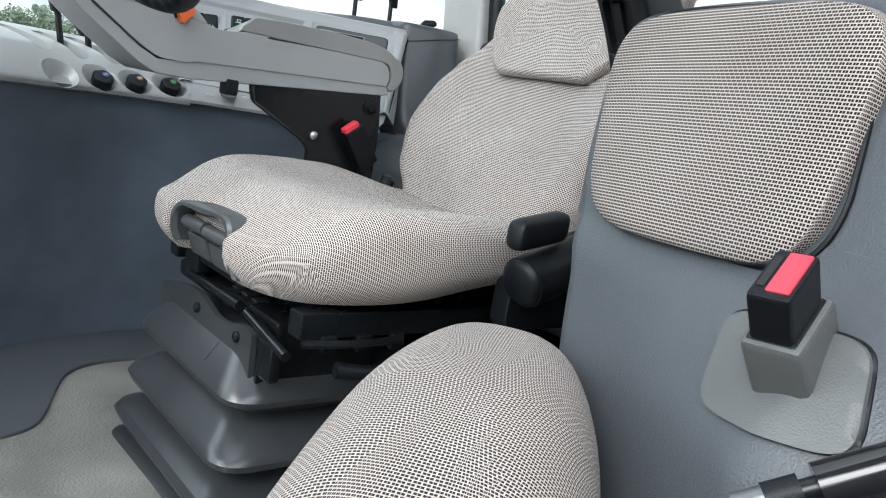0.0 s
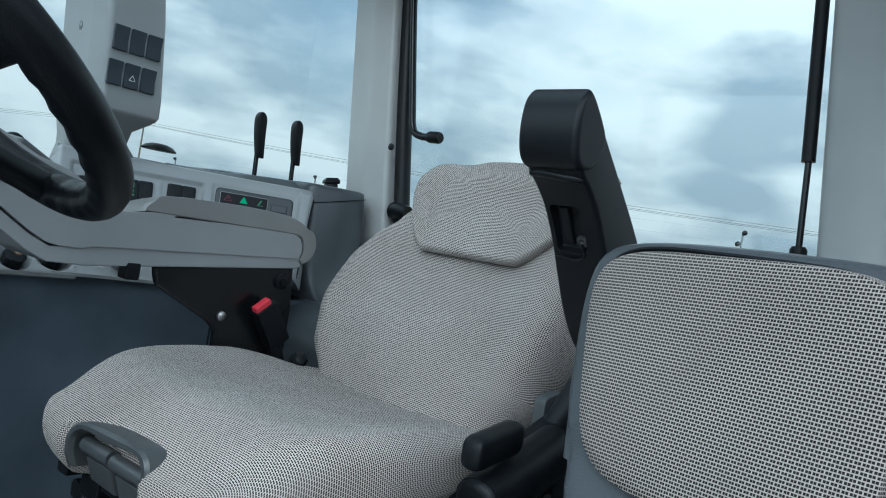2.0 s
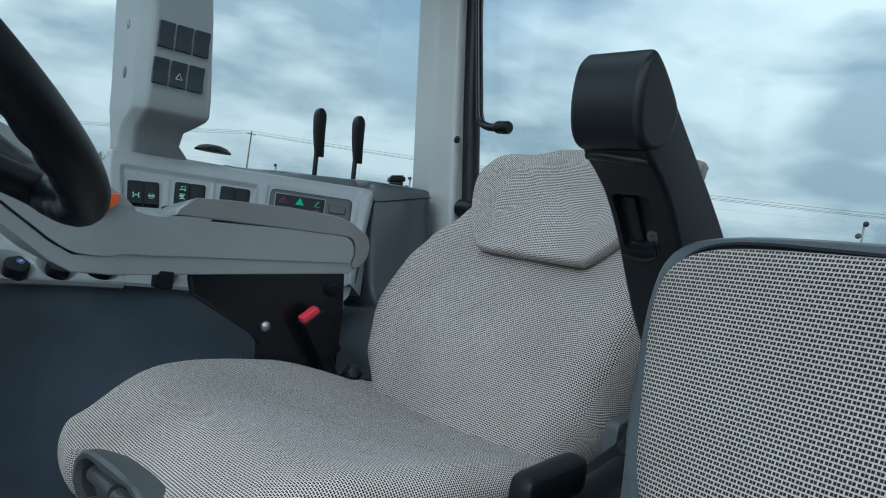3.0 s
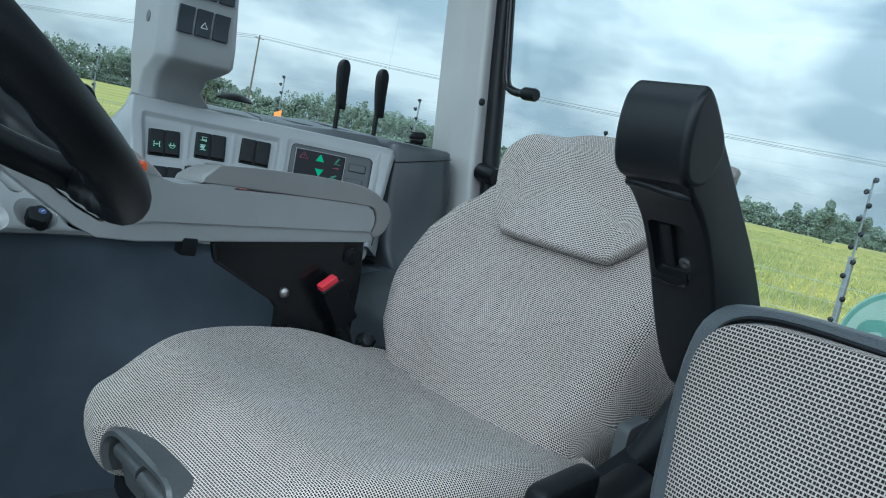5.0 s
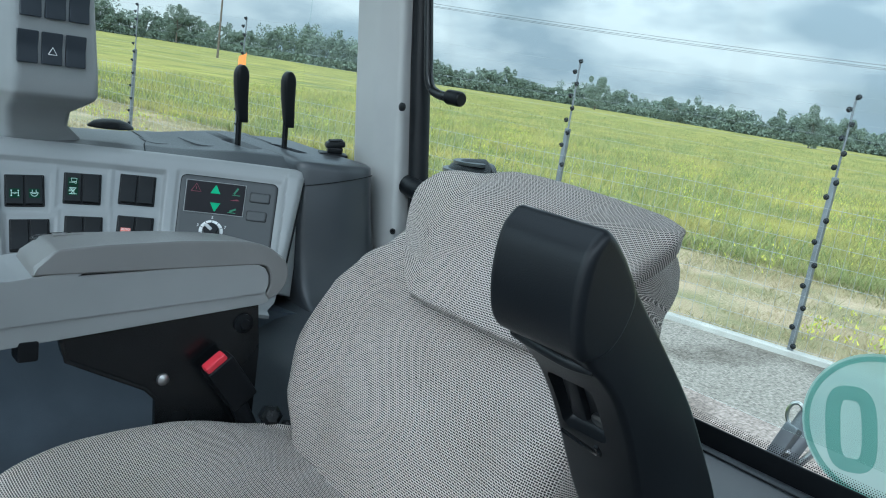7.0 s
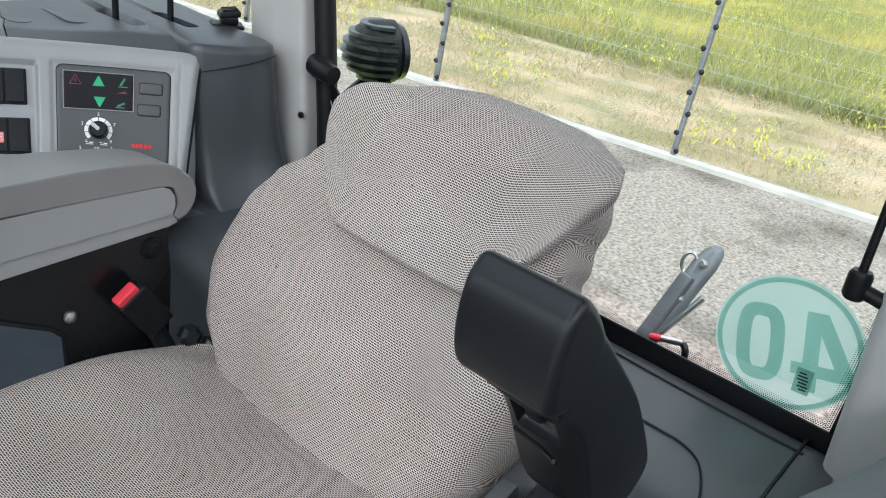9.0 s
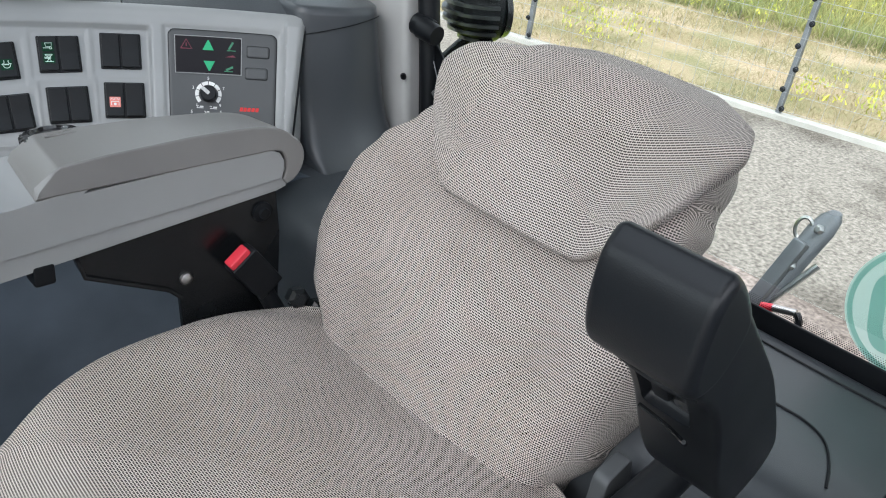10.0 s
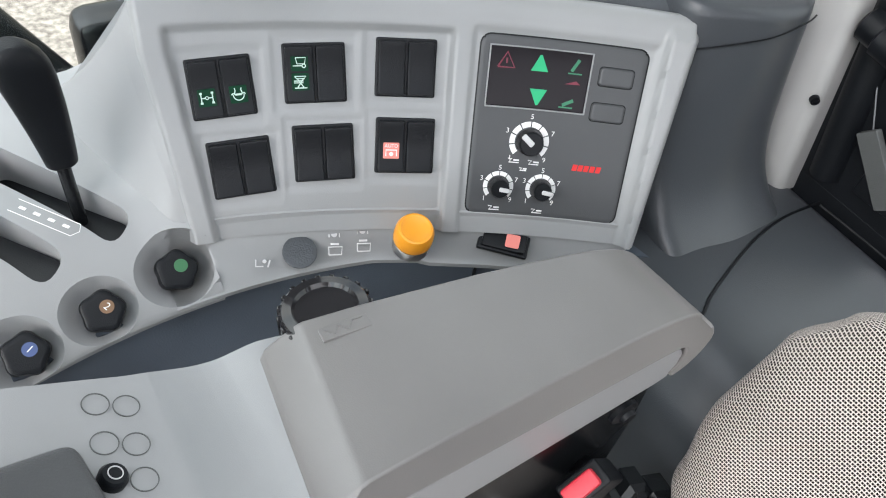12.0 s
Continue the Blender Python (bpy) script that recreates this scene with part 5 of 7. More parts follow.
def build_hitch_panel():
    """The dark plate with display, dials and two keys."""
    ob = thing("hitch_control_plate", con(0.95, 0.592), "dark grey control plate with display and three dials", "control panel")
    part("plate", con_sheet(0.8735, 1.0105, 0.6065, 0.7555, 0.0042, 0.006, 0.003, 60, 60, 0.009), MID_DARK, ob)
    part("plate_gap", con_sheet(0.8723, 1.0117, 0.6053, 0.7567, 0.0034, 0.005, 0.002, 60, 60, 0.010), BLACK, ob)
    part("display", con_sheet(0.8825, 0.9655, 0.6985, 0.7470, 0.0050, 0.003, 0.002), SCREEN, ob)
    fr = []
    for a, b, c, d in ((0.8820, 0.9660, 0.7463, 0.7475), (0.8820, 0.9660, 0.6978, 0.6990), (0.8815, 0.8827, 0.6978, 0.7475), (0.9653, 0.9665, 0.6978, 0.7475)):
        fr.append(con_sheet(a, b, c, d, 0.0058, 0.002, 0.0006, 6, 1))
    part("display_border", join(*fr), PALE, ob)
    for x, z, up in ((0.924, 0.7352, 1), (0.9253, 0.7089, -1)):
        m = con_frame(x, z, 0.0052)
        part("arrow", flat([(-0.0082, -0.0070 * up), (0.0082, -0.0070 * up), (0.0009, 0.0078 * up), (-0.0009, 0.0078 * up)][::up], m), GREENLED, ob, "lit green arrow")
    m = con_frame(0.8964, 0.7353, 0.0052)
    part("warning_mark", join(band([(-0.008, -0.006), (0.008, -0.006), (0, 0.008), (-0.008, -0.006)], 0.0014, m), flat(rect(0.0014, 0.005), m)), DIMRED, ob)
    for x, z in ((0.9536, 0.736), (0.9501, 0.7085)):
        m = con_frame(x, z, 0.0052)
        part("hitch_mark", join(band([(-0.007, -0.007), (0.006, -0.007)], 0.0012, m), band([(-0.004, -0.005), (0.002 if z > 0.72 else 0.006, 0.006 if z > 0.72 else 0.0)], 0.003, m)), DIMGREEN, ob)
    m = con_frame(0.9527, 0.7224, 0.0052)
    part("red_mark", flat([(-0.008, -0.0015), (0.007, -0.001), (0.003, 0.002)], m), DIMRED, ob)
    for x, z in ((0.9869, 0.7304), (0.9851, 0.7015)):
        part("key_surround", con_sheet(x - 0.0147, x + 0.0147, z - 0.0083, z + 0.0083, 0.0046, 0.002, 0.001, 18, 12, 0.0032), BLACK, ob)
        part("key", con_sheet(x - 0.0138, x + 0.0138, z - 0.0075, z + 0.0075, 0.0066, 0.004, 0.0018, 18, 12, 0.0028), MID_DARK, ob)
    for x, z, r in ((0.9239, 0.6715, 0.0168), (0.9018, 0.6320, 0.0130), (0.9399, 0.6321, 0.0130)):
        m = con_frame(x, z, 0.0043)
        big = r > 0.014
        dial = part("dial", lathe([(0, 0), (r * 0.74, 0), (r * 0.76, 0.003), (r * 0.70, 0.012), (r * 0.62, 0.0135), (0, 0.0135)], m, 20), BLACK, ob)
        for k in range(8):
            a0, a1 = 225 - k * 33.75 - 2, 225 - (k + 1) * 33.75 + 2
            o = circle(r * 1.15, 5, a0=a1, a1=a0) + list(reversed(circle(r * 0.84, 5, a0=a1, a1=a0)))
            part("scale_bar", flat(o, m, 0.0005), WHITE, dial)
        turn = 140 if big else -8
        part("pointer", rbox((-r * 0.1, -r * 0.17, 0.0125), (r * 0.72, r * 0.17, 0.0152), 0.002, (1, 1, 1), None, m @ pose(0, 0, 0, 0, 0, turn)), GREYPRINT, dial)
        for k, t in ((0, "1"), (1, "3"), (2, "5"), (3, "7"), (4, "9")):
            a = radians(225 - k * 67.5)
            part("numeral", letters(t, 0.0068, m @ pose(r * 1.42 * math.cos(a), r * 1.42 * math.sin(a), 0), 0.0002), WHITE, dial)
    for x, z, s in ((0.9124, 0.6549, 0.9), (0.930, 0.6543, 0.9), (0.9217, 0.648, 0.6), (0.8997, 0.6131, 0.9), (0.939, 0.6127, 0.9)):
        m = con_frame(x, z, 0.0043)
        part("symbol", join(band([(-0.006 * s, 0.002 * s), (-0.002 * s, 0.002 * s), (-0.005 * s, -0.002 * s), (0.006 * s, -0.002 * s)], 0.0009, m), band([(0.0, 0.0005), (0.006 * s, 0.0005)], 0.0014, m)), WHITE, ob)
    m = con_frame(0.9772, 0.6534, 0.0043)
    part("maker_mark", join(*[flat([(x - 0.0026, -0.0030), (x + 0.0020, -0.0030), (x + 0.0030, 0.0030), (x - 0.0016, 0.0030)], m) for x in (-0.0124, -0.0068, -0.0010, 0.0050, 0.0110)]), REDPRINT, ob, "red mark as plain blocks")
    return ob


build_hitch_panel()


def on_ledge(x, t, up=0.0):
    """A point of the ledge: t runs from the panel's foot (0) to the edge (1)."""
    b = con(x, 0.604, 0.003)
    e = Vector((b.x - 0.02, ledge_y(b.x - 0.02), 0.556))
    return b.lerp(e, t) + Vector((0, 0, -0.006 + up))


def build_pto_knob():
    c = Vector((0.782, 1.502, 0.578))
    m = frame_at(c, (-0.1, -0.25, 1))
    ob = thing("pto_push_knob", c, "round amber push knob with a chrome collar", "knob")
    part("collar", lathe([(0, 0), (0.0185, 0), (0.0185, 0.006), (0.016, 0.009), (0.0145, 0.012), (0, 0.012)], m, 24), STEEL, ob)
    part("sleeve", lathe([(0, 0.011), (0.0165, 0.011), (0.0175, 0.015), (0, 0.015)], m, 24), BLACK, ob)
    part("cap", lathe([(0.0, 0.0145), (0.0175, 0.0145), (0.0195, 0.018), (0.0190, 0.030), (0.0165, 0.036), (0.0145, 0.0365), (0.012, 0.0350), (0, 0.0345)], m, 28), AMBER, ob)


build_pto_knob()


def build_ledge_items():
    c = Vector((0.682, 1.541, 0.5765))
    m = frame_at(c, (-0.1, -0.35, 1))
    ob = thing("blanking_plug", c, "dark round blanking plug in the console ledge", "plug")
    part("plug", lathe([(0, 0), (0.0165, 0), (0.0165, 0.0015), (0.0145, 0.0022), (0, 0.0016)], m, 24), LEATHERY, ob)
    c = Vector((0.868, 1.463, 0.580))
    m = frame_at(c, (-0.25, -0.35, 1)) @ pose(0, 0, 0, 0, 0, -7)
    ob = thing("ledge_rocker_switch", c, "black rocker switch with a salmon symbol on the ledge", "switch")
    part("bezel", rbox((-0.026, -0.012, -0.004), (0.026, 0.012, 0.003), 0.002, (1, 1, 1), None, m), BLACK, ob)
    part("rocker", rbox((-0.022, -0.0095, 0.0), (0.022, 0.0095, 0.006), 0.002, (8, 1, 1), lambda x, y, z: (x, y, z + (0.004 * max(0, x / 0.022) if z > 0.003 else 0)), m), BLACK, ob)
    part("symbol", flat(rect(0.014, 0.014, 0.008, 0, 0.002), m @ pose(0, 0, 0.0085, 0, -8, 0)), SALMON, ob)
    bms = []
    for x, t in ((0.757, 0.46), (0.785, 0.44), (0.686, 0.66), (0.850, 0.48)):
        m = frame_at(on_ledge(x, t, 0.0035), (-0.15, -0.35, 1))
        if 0.75 < x < 0.80:
            bms += [band([(-0.005, 0.004), (-0.005, 0.012), (0.005, 0.012), (0.005, 0.004)], 0.0011, m), flat(circle(0.003, 10, 0, 0.007), m), band([(-0.006, -0.014), (0.006, -0.014), (0.007, -0.006), (-0.006, -0.006), (-0.006, -0.014)], 0.0012, m), band([(-0.004, -0.003), (0.004, -0.003)], 0.002, m)]
        else:
            bms += [band([(-0.006, 0.004), (-0.006, -0.003), (0.001, -0.003)], 0.0012, m), flat(circle(0.002, 8, 0.002, 0.002), m), band([(0.005, -0.004), (0.007, 0.003)], 0.0014, m)]
    part("printed_symbols", join(*bms), GREYPRINT, CONSOLE)


build_ledge_items()


def build_star_knob(at, dot, label, text=""):
    m = frame_at(at, (0, -0.62, 0.80)) @ pose(0, 0, -0.012)
    ob = thing("star_knob", Vector(at), label, "knob", "star knobs of the front deck")
    secs = []
    for z, k in ((0, 0.95), (0.016, 1.0), (0.021, 0.93), (0.023, 0.7)):
        ring = []
        for j in range(40):
            a = math.tau * j / 40
            r = 0.0185 * k * (1 + 0.07 * math.cos(5 * a))
            ring.append(m @ Vector((r * math.cos(a), r * math.sin(a), z)))
        secs.append(ring)
    part("grip", loft(secs), BLACK, ob)
    if dot:
        part("disc", flat(circle(0.0060, 20), m @ pose(0.004, 0.003, 0.0230), 0.0008), dot, ob)
    if text:
        part("numeral", letters(text, 0.009, m @ pose(0.004, 0.003, 0.0242, 0, 0, -60), 0.0002), WHITE, ob)


build_star_knob(DISHES[0], GREENDOT, "black star knob with a green disc in a dished seat")
build_star_knob(DISHES[1], BROWNDOT, "black star knob with a bronze disc in a dished seat", "2")
build_star_knob(DISHES[2], BLUEDOT, "black star knob with a blue disc in a dished seat", "1")


def build_gear_lever(foot, top, label, wide=1.0):
    foot, top = Vector(foot), Vector(top)
    ob = thing("gear_lever", foot, label, "lever", "levers on the front deck")
    d = top - foot
    part("stem", tube([foot, foot + d * 0.5], 0.006, 10), SATIN, ob)
    secs = []
    for t in (0.0, 0.02, 0.1, 0.3, 0.5, 0.7, 0.82, 0.90, 0.95, 0.98, 1.0):
        p = foot + d * (0.42 + 0.58 * t)
        w, h = wide * (0.0115 + 0.0075 * min(1.0, 1.5 * t)), 0.0125 + 0.002 * t
        if t > 0.8:
            q = math.sqrt(max(0.04, 1 - ((t - 0.8) / 0.205) ** 2))
            w, h = w * q, h * (0.4 + 0.6 * q)
        if t == 0.0:
            w, h = w * 0.88, h * 0.88
        ring = []
        for j in range(20):
            a = math.tau * j / 20
            ca, sa = math.cos(a), math.sin(a)
            ring.append(p + Vector((-0.010 * t * t + w * math.copysign(abs(ca) ** 0.7, ca), h * math.copysign(abs(sa) ** 0.7, sa), 0)))
        secs.append(ring)
    part("grip", loft(secs), BLACK, ob)


build_gear_lever((0.515, 1.642, 0.585), (0.513, 1.649, 0.787), "black range lever standing in a console slot", 1.12)
build_gear_lever((0.440, 1.640, 0.585), (0.405, 1.645, 0.80), "black gear lever standing in a console slot")
build_gear_lever((0.388, 1.630, 0.585), (0.350, 1.636, 0.80), "black creeper lever standing in a console slot")
part("gate_label", join(*[band([(-0.03, 0.007), (0.03, 0.007), (0.034, 0), (0.03, -0.007), (-0.03, -0.007)], 0.0005, frame_at((0.487, 1.628, 0.6295), (0, -0.06, 1)) @ pose(0, 0, 0, 0, 0, -52))] +
     [flat(rect(0.006, 0.0026), frame_at((0.487, 1.628, 0.6295), (0, -0.06, 1)) @ pose(0, 0, 0, 0, 0, -52) @ pose(0.014 * k, 0, 0)) for k in (-1.5, -0.5, 0.5, 1.5)]), WHITE, CONSOLE)


def build_column():
    """The pale post with six rockers that rises from the console to the roof."""
    ob = thing("switch_column", (0.66, 1.68, 0.79), "pale grey upright post with six rocker switches", "column", kind="structure")
    rows = []
    for z, xl, xr, yf, yb in ((0.76, 0.59, 0.77, 1.70, 1.82), (0.79, 0.59, 0.75, 1.69, 1.80), (0.81, 0.585, 0.725, 1.675, 1.79), (0.835, 0.58, 0.722, 1.655, 1.79), (0.850, 0.578, 0.735, 1.625, 1.79), (0.860, 0.576, 0.742, 1.606, 1.79),
                             (0.868, 0.575, 0.744, 1.598, 1.79), (0.90, 0.574, 0.742, 1.596, 1.79), (1.05, 0.566, 0.728, 1.602, 1.80), (1.25, 0.555, 0.705, 1.62, 1.81), (1.52, 0.53, 0.68, 1.65, 1.83)):
        out = fillet([(xl + 0.050, yf), (xr, yf), (xr + 0.02, yb), (xl + 0.044, yb), (xl + 0.036, yf + 0.04)], 0.010, 4)
        rows.append([Vector((x, y, z)) for x, y in out])
    part("post", loft(rows), PALE, ob, angle=50)
    for r in range(2):
        for c in range(3):
            m = frame_at((0.638 + 0.0335 * c + 0.003 * r, 1.5945 + 0.0025 * r, 0.933 + 0.066 * r), (0, -1, 0.04))
            sw = part("rocker", rbox((-0.0145, -0.0235, -0.004), (0.0145, 0.0235, 0.004), 0.002, (1, 6, 1), lambda x, y, z: (x, y, z - (0.003 * (1 - abs(y / 0.0235)) if z > 0 else 0)), m), ROCKER, ob)
            if r == 0 and c == 1:
                part("hazard_mark", band([(-0.006, -0.0045), (0.006, -0.0045), (0, 0.006), (-0.006, -0.0045)], 0.0014, m @ pose(0, -0.004, 0.0035)), WHITE, sw)
    for z, x in ((0.93, 0.549), (1.02, 0.545)):
        part("plug", lathe([(0, 0), (0.011, 0), (0.011, 0.002), (0.006, 0.003), (0, 0.001)], frame_at((x + 0.064, 1.70, z), (-1, 0.06, 0)), 16), MID, ob)
    part("cable_cover", lathe([(0, 0), (0.034, 0), (0.034, 0.003), (0.026, 0.010), (0.014, 0.014), (0, 0.015)], Matrix.Translation((0.795, 1.680, 0.812)) @ Matrix.Diagonal((1.1, 0.8, 1, 1)), 28), BLACK, ob, "small black rubber cover at its foot")


build_column()

# ---------------------------------------------------------------- driver's seat
SEAT = thing("driver_seat", (0.65, Y0, 0.0), "suspension driver's seat in grey and beige woven cloth", "seat")


def build_cushion():
    def deform(x, y, z):
        v = (y - Y0) / 0.275
        u = (x - 0.40) / 0.50
        top = bump01(z, 0.42, 0.49)
        # plan: the front is narrower, its corners round
        y = Y0 + (y - Y0) * (0.85 + 0.15 * bump01(u, -0.05, 0.45)) * (1 - 0.08 * bump01(u, 0.75, 1.0))
        x = x + 0.05 * abs(v) ** 3 * (1 - bump01(u, 0.0, 0.6)) - 0.0
        # a dished middle with raised sides and a soft nose
        z += top * (0.006 * abs(v) ** 2.2 * bump01(u, 0.05, 0.5) - 0.020 * bump01(u, 0.2, 0.8) * (1 - abs(v) ** 2) + 0.004 * hill(u, 0.18, 0.2) - 0.038 * hill(u, 0.0, 0.14) - (0.010 + 0.020 * abs(v) ** 3) * bump01(u, 0.62, 1.0))
        z += 0.010 * top * hill(u, 0.55, 0.3) * bump01(abs(v), 0.5, 0.9)
        # the underside rises to the back, the front middle is cut back for the handle
        z += (1 - top) * 0.035 * u
        if u < 0.25:
            notch = bump01(abs(y - 0.950), 0.095, 0.070)
            x += 0.034 * notch * (1 - bump01(z, 0.428, 0.446)) * (1 - bump01(u, 0.05, 0.25))
        return x, y, z + top * 0.0015 * noise.noise(Vector((x * 18, y * 18, 2)))

    def cover(a, b):
        ca, cb, r = square_to_round(a, b, 8.0)
        if r < 0.62:
            g, drop = 0.82 * r / 0.62, 0.0
        elif r < 0.80:
            t = (r - 0.62) / 0.18 * math.pi / 2
            g, drop = 0.82 + 0.18 * math.sin(t), 0.046 * (1 - math.cos(t))
        else:
            t = (r - 0.80) / 0.20
            g, drop = 1.0 + 0.02 * math.sin(t * 2.6) - 0.10 * t ** 3, 0.046 + (0.070 - 0.018 * bump01(b, -0.6, 0.6)) * t
            g -= 0.006 * hill(t, 0.35, 0.10) * bump01(abs(a), 0.80, 0.90)
        return deform(0.650 + 0.2575 * cb * g, Y0 - 0.272 * ca * g, 0.488 - drop)

    part("seat_cushion", cloth_shell(cover, 96), FABRIC, SEAT, "grey and beige woven cloth cushion", 80)
    part("cushion_pan", rbox((0.50, Y0 - 0.20, 0.375), (0.92, Y0 + 0.20, 0.425), 0.015, (6, 6, 1), lambda x, y, z: (x, y, z + 0.035 * (x - 0.4) / 0.5)), BLACK, SEAT)


build_cushion()


def build_release():
    """The grip under the cushion's nose: a broad hooped frame with a split bar and two paddles."""
    mid = Vector((0, 0.940, 0.410))
    hoop = smooth([(0.418, 1.036, 0.384), (0.411, 1.037, 0.403), (0.408, 1.031, 0.424), (0.408, 1.014, 0.440), (0.409, 0.985, 0.447), (0.409, 0.900, 0.452), (0.409, 0.866, 0.451), (0.409, 0.852, 0.440), (0.410, 0.849, 0.420), (0.412, 0.845, 0.400), (0.417, 0.838, 0.382)], 5, False)
    rows = []
    for p in hoop:
        q = Vector((0, p.y - mid.y, p.z - mid.z)).normalized()
        rows.append([p + Vector((-0.012, 0, 0)) - q * 0.001, p + Vector((-0.008, 0, 0)) + q * 0.003, p + Vector((0.016, 0, 0)) + q * 0.004, p + Vector((0.016, 0, 0)) - q * 0.012, p + Vector((-0.006, 0, 0)) - q * 0.012, p + Vector((-0.012, 0, 0)) - q * 0.008])
    part("release_frame", loft(rows), GRIPGREY, SEAT, "grey hooped grip frame", 30)
    for a, b in ((0.948, 1.014), (0.872, 0.943)):
        part("grip_bar", tube([(0.414, a, 0.4185), (0.414, b, 0.4165)], 0.0095, 16), GRIPGREY, SEAT)
        part("paddle", rbox((0.413, a + 0.002, 0.374), (0.421, b - 0.002, 0.404), 0.003, (1, 1, 2), lambda x, y, z: (x + 0.35 * (0.404 - z), y, z)), GRIPGREY, SEAT)
    part("grip_recess", rbox((0.432, 0.860, 0.362), (0.456, 1.026, 0.440), 0.004, (1, 1, 1)), BLACK, SEAT)
    part("catch", rbox((0.428, 1.000, 0.345), (0.448, 1.046, 0.372), 0.004, (1, 1, 1)), SATIN, SEAT)


build_release()


def lean(x, y, s):
    """The backrest's own frame: y across, s up along it, x forward (minus) and back, into world metres."""
    a = math.atan(0.425)
    return Vector((0.872, 0, 0.43)) + Vector((math.sin(a), 0, math.cos(a))) * s + Vector((math.cos(a), 0, -math.sin(a))) * x + Vector((0, y, 0))


def build_backrest():
    def half_width(s):
        pts = [(-0.07, 0.190), (-0.02, 0.200), (0.03, 0.214), (0.09, 0.241), (0.17, 0.258), (0.25, 0.256), (0.30, 0.236), (0.345, 0.206), (0.39, 0.186), (0.50, 0.172)]
        for (a, wa), (b, wb) in zip(pts, pts[1:]):
            if s <= b:
                return wa + (wb - wa) * bump01(s, a, b) if s > a else wa
        return pts[-1][1]

    def deform(x, v, s):
        w = half_width(s)
        if v < 0:
            w -= 0.004 * bump01(s, 0.20, 0.04)
        else:
            w -= (0.004 * hill(s, 0.21, 0.10) + 0.002 + 0.024 * bump01(s, 0.10, -0.02)) * bump01(v, 0.0, 0.15)
            w *= 1 - 0.20 * bump01(x, -0.01, 0.10)
        k = v / 0.25
        front = bump01(x, 0.03, -0.02)
        d = 0.0
        d -= front * 0.042 * bump01(abs(k), 0.45, 0.95) * hill(s, 0.17, 0.14)     # side bolsters
        d -= front * 0.020 * hill(s, 0.12, 0.10) * (1 - abs(k) ** 2)              # lumbar swell
        d += 0.030 * abs(k) ** 4 * front
        d -= 0.010 * front * hill(s, 0.40, 0.1)
        d += front * 0.0016 * noise.noise(Vector((v * 16, s * 16, 5)))
        # creases where the cloth wraps the bolster on the door side
        d += front * 0.0010 * math.sin((s + 0.25 * v) * 420 + 3 * noise.noise(Vector((v * 9, s * 9, 1)))) * hill(k, -0.72, 0.2) * hill(s, 0.16, 0.10)
        return lean(x + d, Y0 + 0.015 - 0.040 * bump01(s, 0.27, 0.42) + k * w, s)

    back = part("backrest_cushion", rbox((-0.02, -0.25, -0.065), (0.105, 0.25, 0.47), 0.05, (4, 46, 110), deform, None, "x-"), FABRIC, SEAT, "grey and beige woven cloth backrest", 80)
    across, up = Vector((0, -1, 0)), lean(0, 0, 1) - lean(0, 0, 0)
    lay_cloth(back, across, up)

    def cap(a, b):
        # a broad front folded back over the top and, less and less towards the foot, over the sides
        ca, cb, r = square_to_round(-a, b, 9.0 if b > 0 else 4.5)
        if r < 0.66:
            g, deep = 0.925 * r / 0.66, 0.0
        elif r < 0.80:
            t = (r - 0.66) / 0.14 * math.pi / 2
            g, deep = 0.925 + 0.075 * math.sin(t), 0.013 * (1 - math.cos(t))
        else:
            t = (r - 0.80) / 0.20
            g, deep = 1.0 - 0.03 * t, 0.013 + (0.008 + 0.014 * bump01(cb, -0.75, -0.1) + 0.065 * bump01(cb, 0.3, 0.95) * bump01(abs(ca), 1.0, 0.60)) * t
        k, s = ca * g, 0.3835 + 0.1115 * cb * g
        t = (s - 0.29) / 0.22
        hem = 0.279 + 0.098 * (max(0.0, abs(k) - 0.52) / 0.48) ** 1.3
        s = 0.486 - (0.486 - hem) * (0.495 - s) / 0.223
        s += 0.26 * deep * bump01(cb, 0.2, 0.9) - 0.012 * bump01(t, 0.6, 1) * abs(k) ** 2
        w = 0.187 - 0.020 * bump01(t, 0.55, 1.0) + 0.022 * bump01(k, -0.5, -1.0) * bump01(t, 0.1, 0.6) - 0.066 * bump01(t, 0.30, 1.0) * bump01(k, 0.0, 1.0)
        d = -0.012 + 0.012 * abs(k) ** 3 + 0.045 * bump01(t, 0.55, 1.0) ** 1.5
        d += 0.0012 * noise.noise(Vector((k * 5, s * 30, 3)))
        return lean(-0.036 + d + deep, Y0 - 0.027 + k * w, s)

    part("headrest_cap", cloth_shell(cap, 84), FABRIC, SEAT, "woven cloth cap folded over the headrest", 80)
    part("back_shell", rbox((0.07, -0.20, -0.02), (0.135, 0.20, 0.42), 0.02, (2, 8, 8), lambda x, v, s: lean(x, Y0 + v * (half_width(s) / 0.25) * 0.98, s)), BLACK, SEAT)


build_backrest()


